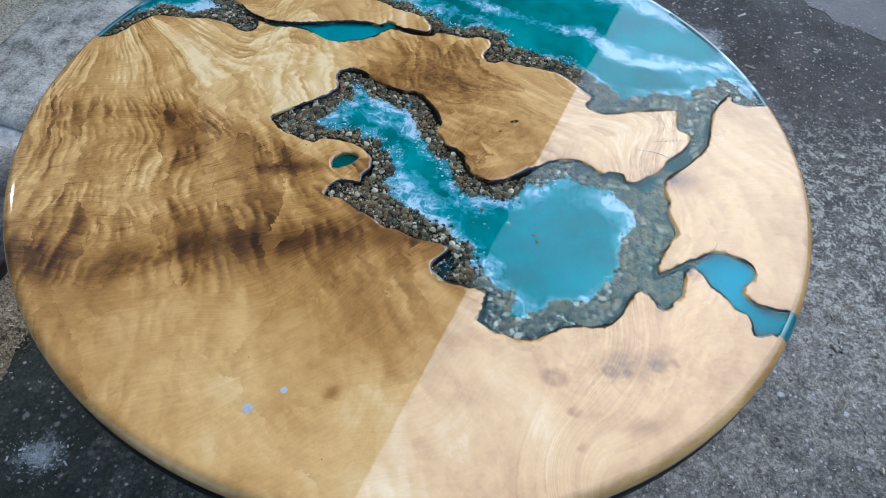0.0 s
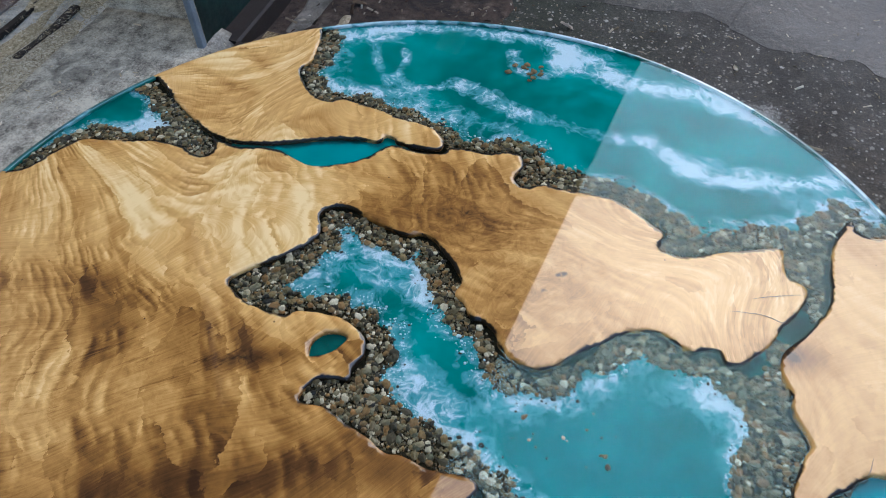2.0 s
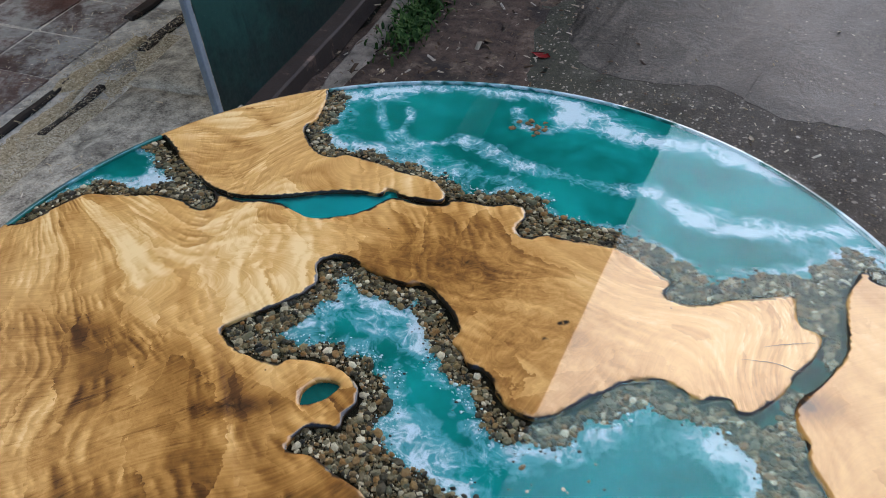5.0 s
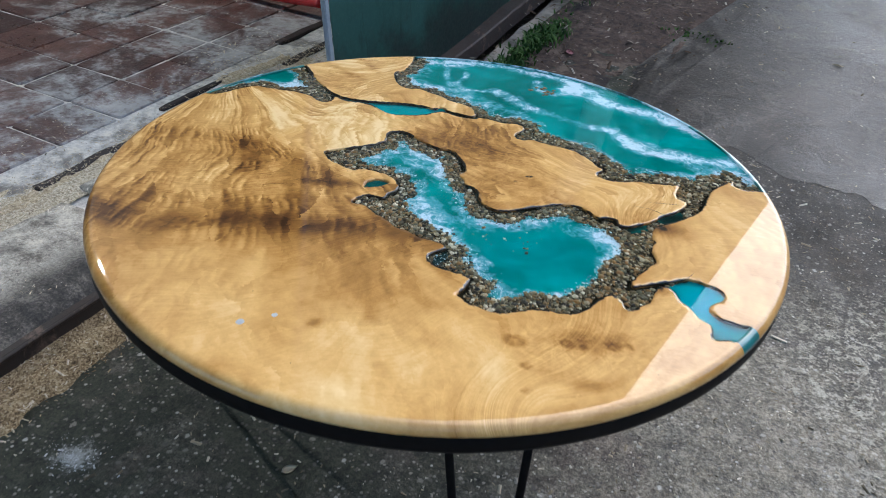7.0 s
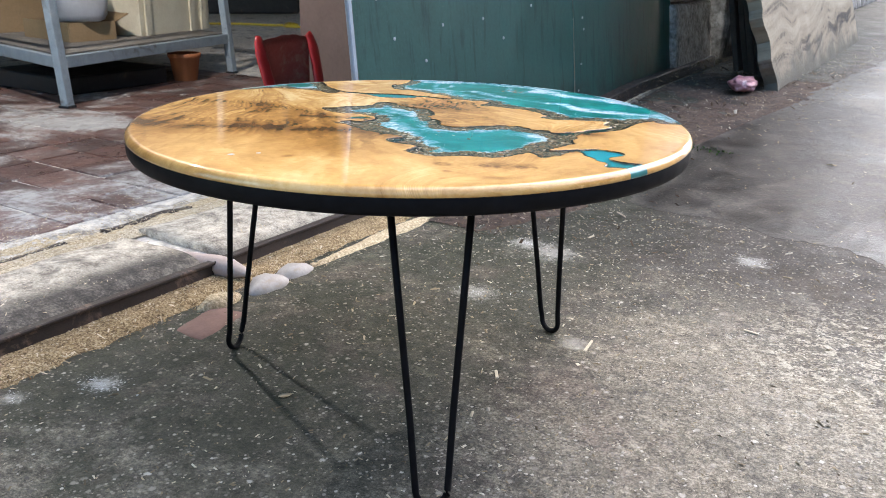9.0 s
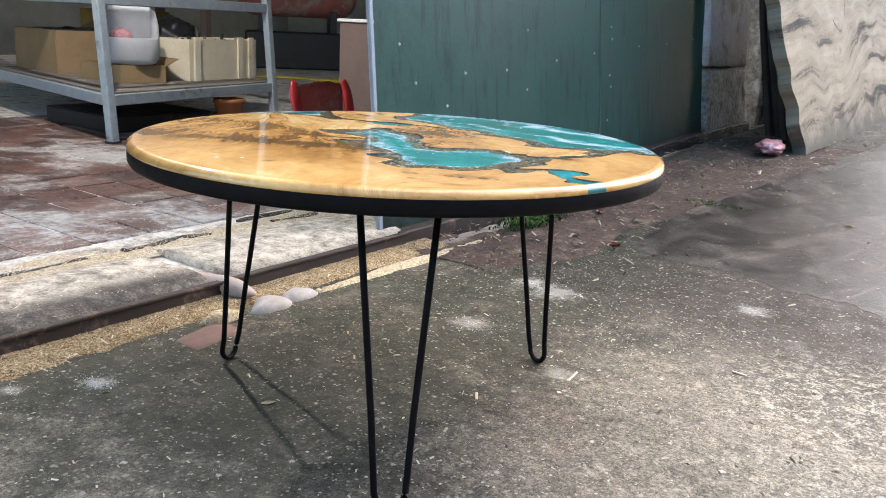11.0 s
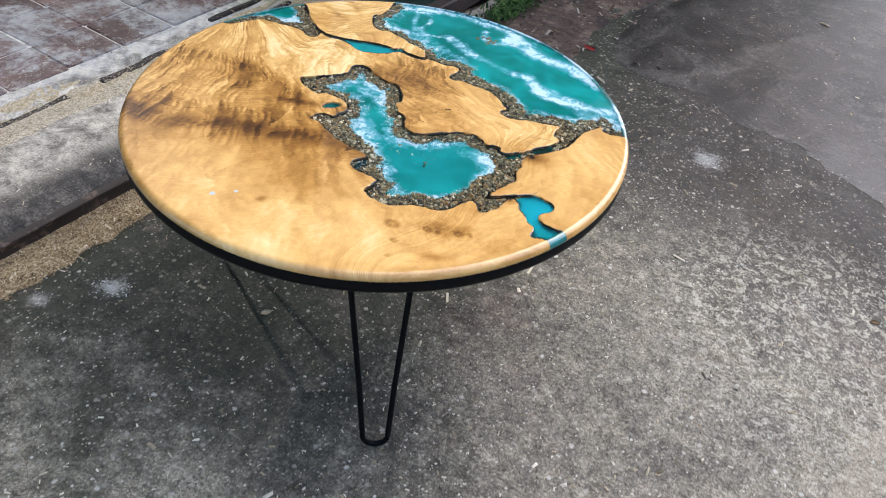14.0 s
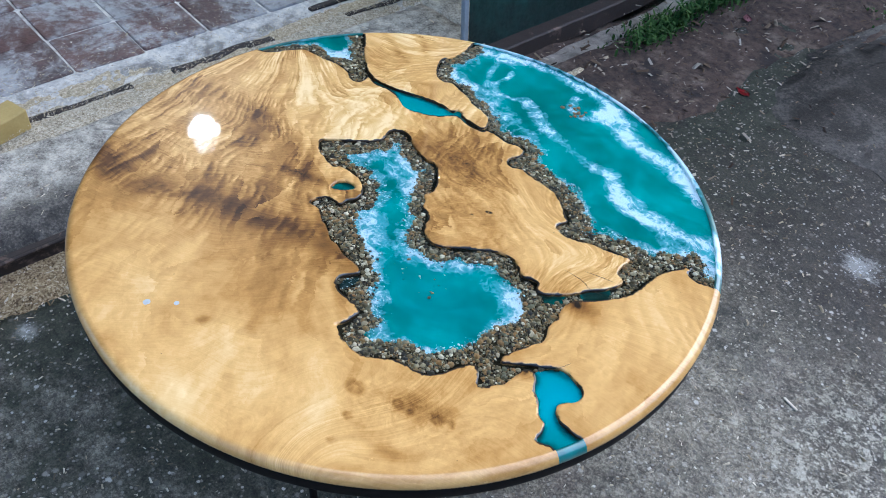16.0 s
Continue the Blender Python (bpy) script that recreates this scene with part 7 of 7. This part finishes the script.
pot = bmesh.new()
prev = None
for r, z in ((0.055, 0.0), (0.06, 0.004), (0.078, 0.12), (0.086, 0.125), (0.086, 0.145), (0.074, 0.145), (0.068, 0.10)):
    ring = [pot.verts.new((r * math.cos(a), r * math.sin(a), z)) for a in np.linspace(0, 2 * math.pi, 24, endpoint=False)]
    if prev:
        for i in range(24):
            pot.faces.new((prev[i], prev[(i + 1) % 24], ring[(i + 1) % 24], ring[i]))
    else:
        pot.faces.new(ring[::-1])
    prev = ring
pot.faces.new(prev)
pot = link_bm("clay_pot", pot, ORANGE, smooth=True)
pot.location = (-2.70, 2.92, FLOOR_Z)
tagged(pot, "orange clay pot standing under the rack", "pot")
# added dark block in place of the shade and clutter below the rack
tool_box("dark_crate", (-3.0, 2.5, FLOOR_Z), (0.6, 0.6, 0.085), DARK_METAL, "low dark block standing in for shade and clutter under the rack", "crate")


def flat_tube(points, radius, squash, sides=12):
    """A flat oval bar: a tube pressed thin across x."""
    bm = tube_bm(points, radius, sides)
    mid_x = [Vector(p) for p in points]
    for v in bm.verts:
        c = min(mid_x, key=lambda p: (p - v.co).length_squared)
        v.co.x = c.x + (v.co.x - c.x) * squash
    return bm


def red_chair():
    e = empty("red_chair", (-1.425, 2.375, FLOOR_Z), 0, 0, -5)
    tagged(e, "low worn red chair with a dusty dull red back panel", "chair")
    for s in (-1, 1):
        rise = spline([(0.02, s * 0.115, 0.03), (0.03, s * 0.130, 0.09), (0.015, s * 0.145, 0.20), (-0.005, s * 0.150, 0.31), (-0.015, s * 0.138, 0.348)], 0.015)
        part("post", flat_tube(rise, lambda t: 0.028 - 0.010 * max(0, t - 0.8) * 5, 0.45), RED, e, smooth=True)
        run = spline([(0.02, s * 0.115, 0.028), (0.12, s * 0.130, 0.018), (0.47, s * 0.150, 0.018)], 0.02)
        part("side_tube", tube_bm(run, 0.015, 10), RED, e, smooth=True)
    part("cross_tube", tube_bm(spline([(0.47, -0.150, 0.018), (0.495, -0.07, 0.018), (0.495, 0.07, 0.018), (0.47, 0.150, 0.018)], 0.02), 0.015, 10), RED, e, smooth=True)
    part("cross_tube", tube_bm([(0.02, -0.11, 0.03), (0.02, 0.11, 0.03)], 0.014, 10), RED, e, smooth=True)
    bm = bmesh.new()
    rows = []
    for j in range(13):
        t = j / 12
        half = 0.115 + 0.025 * t
        rows.append([bm.verts.new((-0.012 - 0.03 * math.sin(math.pi * i / 12) * math.sin(math.pi * t), half * (i / 6 - 1), 0.085 + 0.245 * t + (0.02 * math.sin(math.pi * i / 12) if j == 12 else 0) + 0.010 * noise.noise(Vector((i * 0.4, t * 3, 0))))) for i in range(13)])
    for a, b in zip(rows, rows[1:]):
        for i in range(12):
            bm.faces.new((a[i], a[i + 1], b[i + 1], b[i]))
    bmesh.ops.solidify(bm, geom=bm.faces[:], thickness=0.012)
    part("panel", bm, RED_DULL, e, "dusty dull red panel", True)
    return e


red_chair()

cab = empty("brown_cabinet", (-1.62, 3.13, FLOOR_Z))
tagged(cab, "brown cabinet with a pale top beside the green wall", "cabinet")
part("body", box_bm(0.66, 0.26, 0.585, (0, 0, 0), 0.004), BROWN, cab)
part("top", box_bm(0.68, 0.28, 0.016, (0, 0, 0.5855), 0.003), PALE, cab, "pale top board")

# far inside: a red tank on a frame, a cable, a dark bench
tank = empty("compressor", (-6.4, 7.0, FLOOR_Z), -40)
tagged(tank, "red air compressor on a dark frame", "compressor")
bm = bmesh.new()
bmesh.ops.create_uvsphere(bm, u_segments=24, v_segments=14, radius=0.24)
for v in bm.verts:
    v.co.y += 0.45 * (1 if v.co.y > 0 else -1)
    v.co.z += 0.82
part("tank", bm, RED_DULL, tank, smooth=True)
part("motor", box_bm(0.28, 0.36, 0.26, (0, 0.1, 1.05), 0.03), DARK_METAL, tank)
part("plinth", box_bm(0.44, 1.2, 0.42, (0, 0, 0), 0.02), DARK_METAL, tank)
for y in (-0.4, 0.4):
    part("saddle", box_bm(0.36, 0.08, 0.24, (0, y, 0.42), 0.004), DARK_METAL, tank)
cable = spline([(-5.6, 5.3), (-5.2, 5.7), (-4.9, 5.8), (-4.7, 6.0), (-4.9, 6.1), (-4.65, 5.8), (-4.4, 5.95), (-4.0, 5.9)], 0.04)
tagged(link_bm("power_cable", tube_bm([(x, y, FLOOR_Z + 0.012) for x, y in cable], 0.012, 6), YELLOW, smooth=True), "yellow power cable lying on the far floor", "cable")
bench = empty("work_bench", (-5.6, 3.6, FLOOR_Z))
tagged(bench, "dark cluttered work bench at the back", "bench")
part("bench_top", box_bm(0.8, 2.6, 0.06, (0, 0, 0.74), 0.005), BROWN, bench)
for x in (-0.33, 0.33):
    for y in (-1.2, 1.2):
        part("leg", box_bm(0.07, 0.07, 0.74, (x, y, 0), 0.004), BROWN, bench)
for k, (y, s, m) in enumerate(((-0.9, 0.3, EDGE_GREY), (-0.3, 0.25, RED_DULL), (0.3, 0.35, DARK_METAL), (0.9, 0.3, CARD))):
    tool_box("bench_box", (-5.6, 3.6 + y, FLOOR_Z + 0.80), (0.4, s, 0.25 + 0.05 * (k % 2)), m, "dusty box standing on the work bench", "box")

# ---- terracotta tiles of the workshop floor ----
tiles = []
for k in range(6):
    bm = bmesh.new()
    a = 0.0838
    ring = []
    for cx, cy in ((-a, -a), (a, -a), (a, a), (-a, a)):
        c = 0.004 + 0.014 * max(0.0, noise.noise(Vector((k * 3.1, cx * 40, cy * 40))))
        sx, sy = (1 if cx > 0 else -1), (1 if cy > 0 else -1)
        pair = [(cx - sx * c, cy), (cx, cy - sy * c)]
        ring += pair if (sx * sy < 0) else pair[::-1]
    top = [bm.verts.new((x * 0.97, y * 0.97, 0.008 + 0.0012 * noise.noise(Vector((x * 20, y * 20, k))))) for x, y in ring]
    lip = [bm.verts.new((x, y, 0.005)) for x, y in ring]
    foot = [bm.verts.new((x, y, -0.012)) for x, y in ring]
    bm.faces.new(top)
    for r0, r1 in ((lip, top), (foot, lip)):
        for i in range(8):
            bm.faces.new((r0[i], r0[(i + 1) % 8], r1[(i + 1) % 8], r1[i]))
    bmesh.ops.recalc_face_normals(bm, faces=bm.faces[:])
    me = bpy.data.meshes.new("tile")
    bm.to_mesh(me)
    bm.free()
    me.materials.append(TILE)
    tiles.append(tidy(me))
for i in range(15):
    for j in range(20):
        x, y = -1.03 - 0.172 * i, -0.10 + 0.172 * j
        ob = new("tile", tiles[int(rr.integers(6))])
        ob.parent = floor
        ob.matrix_basis = pose(x + rr.uniform(-0.003, 0.003), y + rr.uniform(-0.003, 0.003), FLOOR_Z - 0.0052 + rr.uniform(-0.0018, 0.0014), rr.uniform(-0.5, 0.5), rr.uniform(-0.5, 0.5), rr.uniform(-1, 1) + 90 * int(rr.integers(4)))
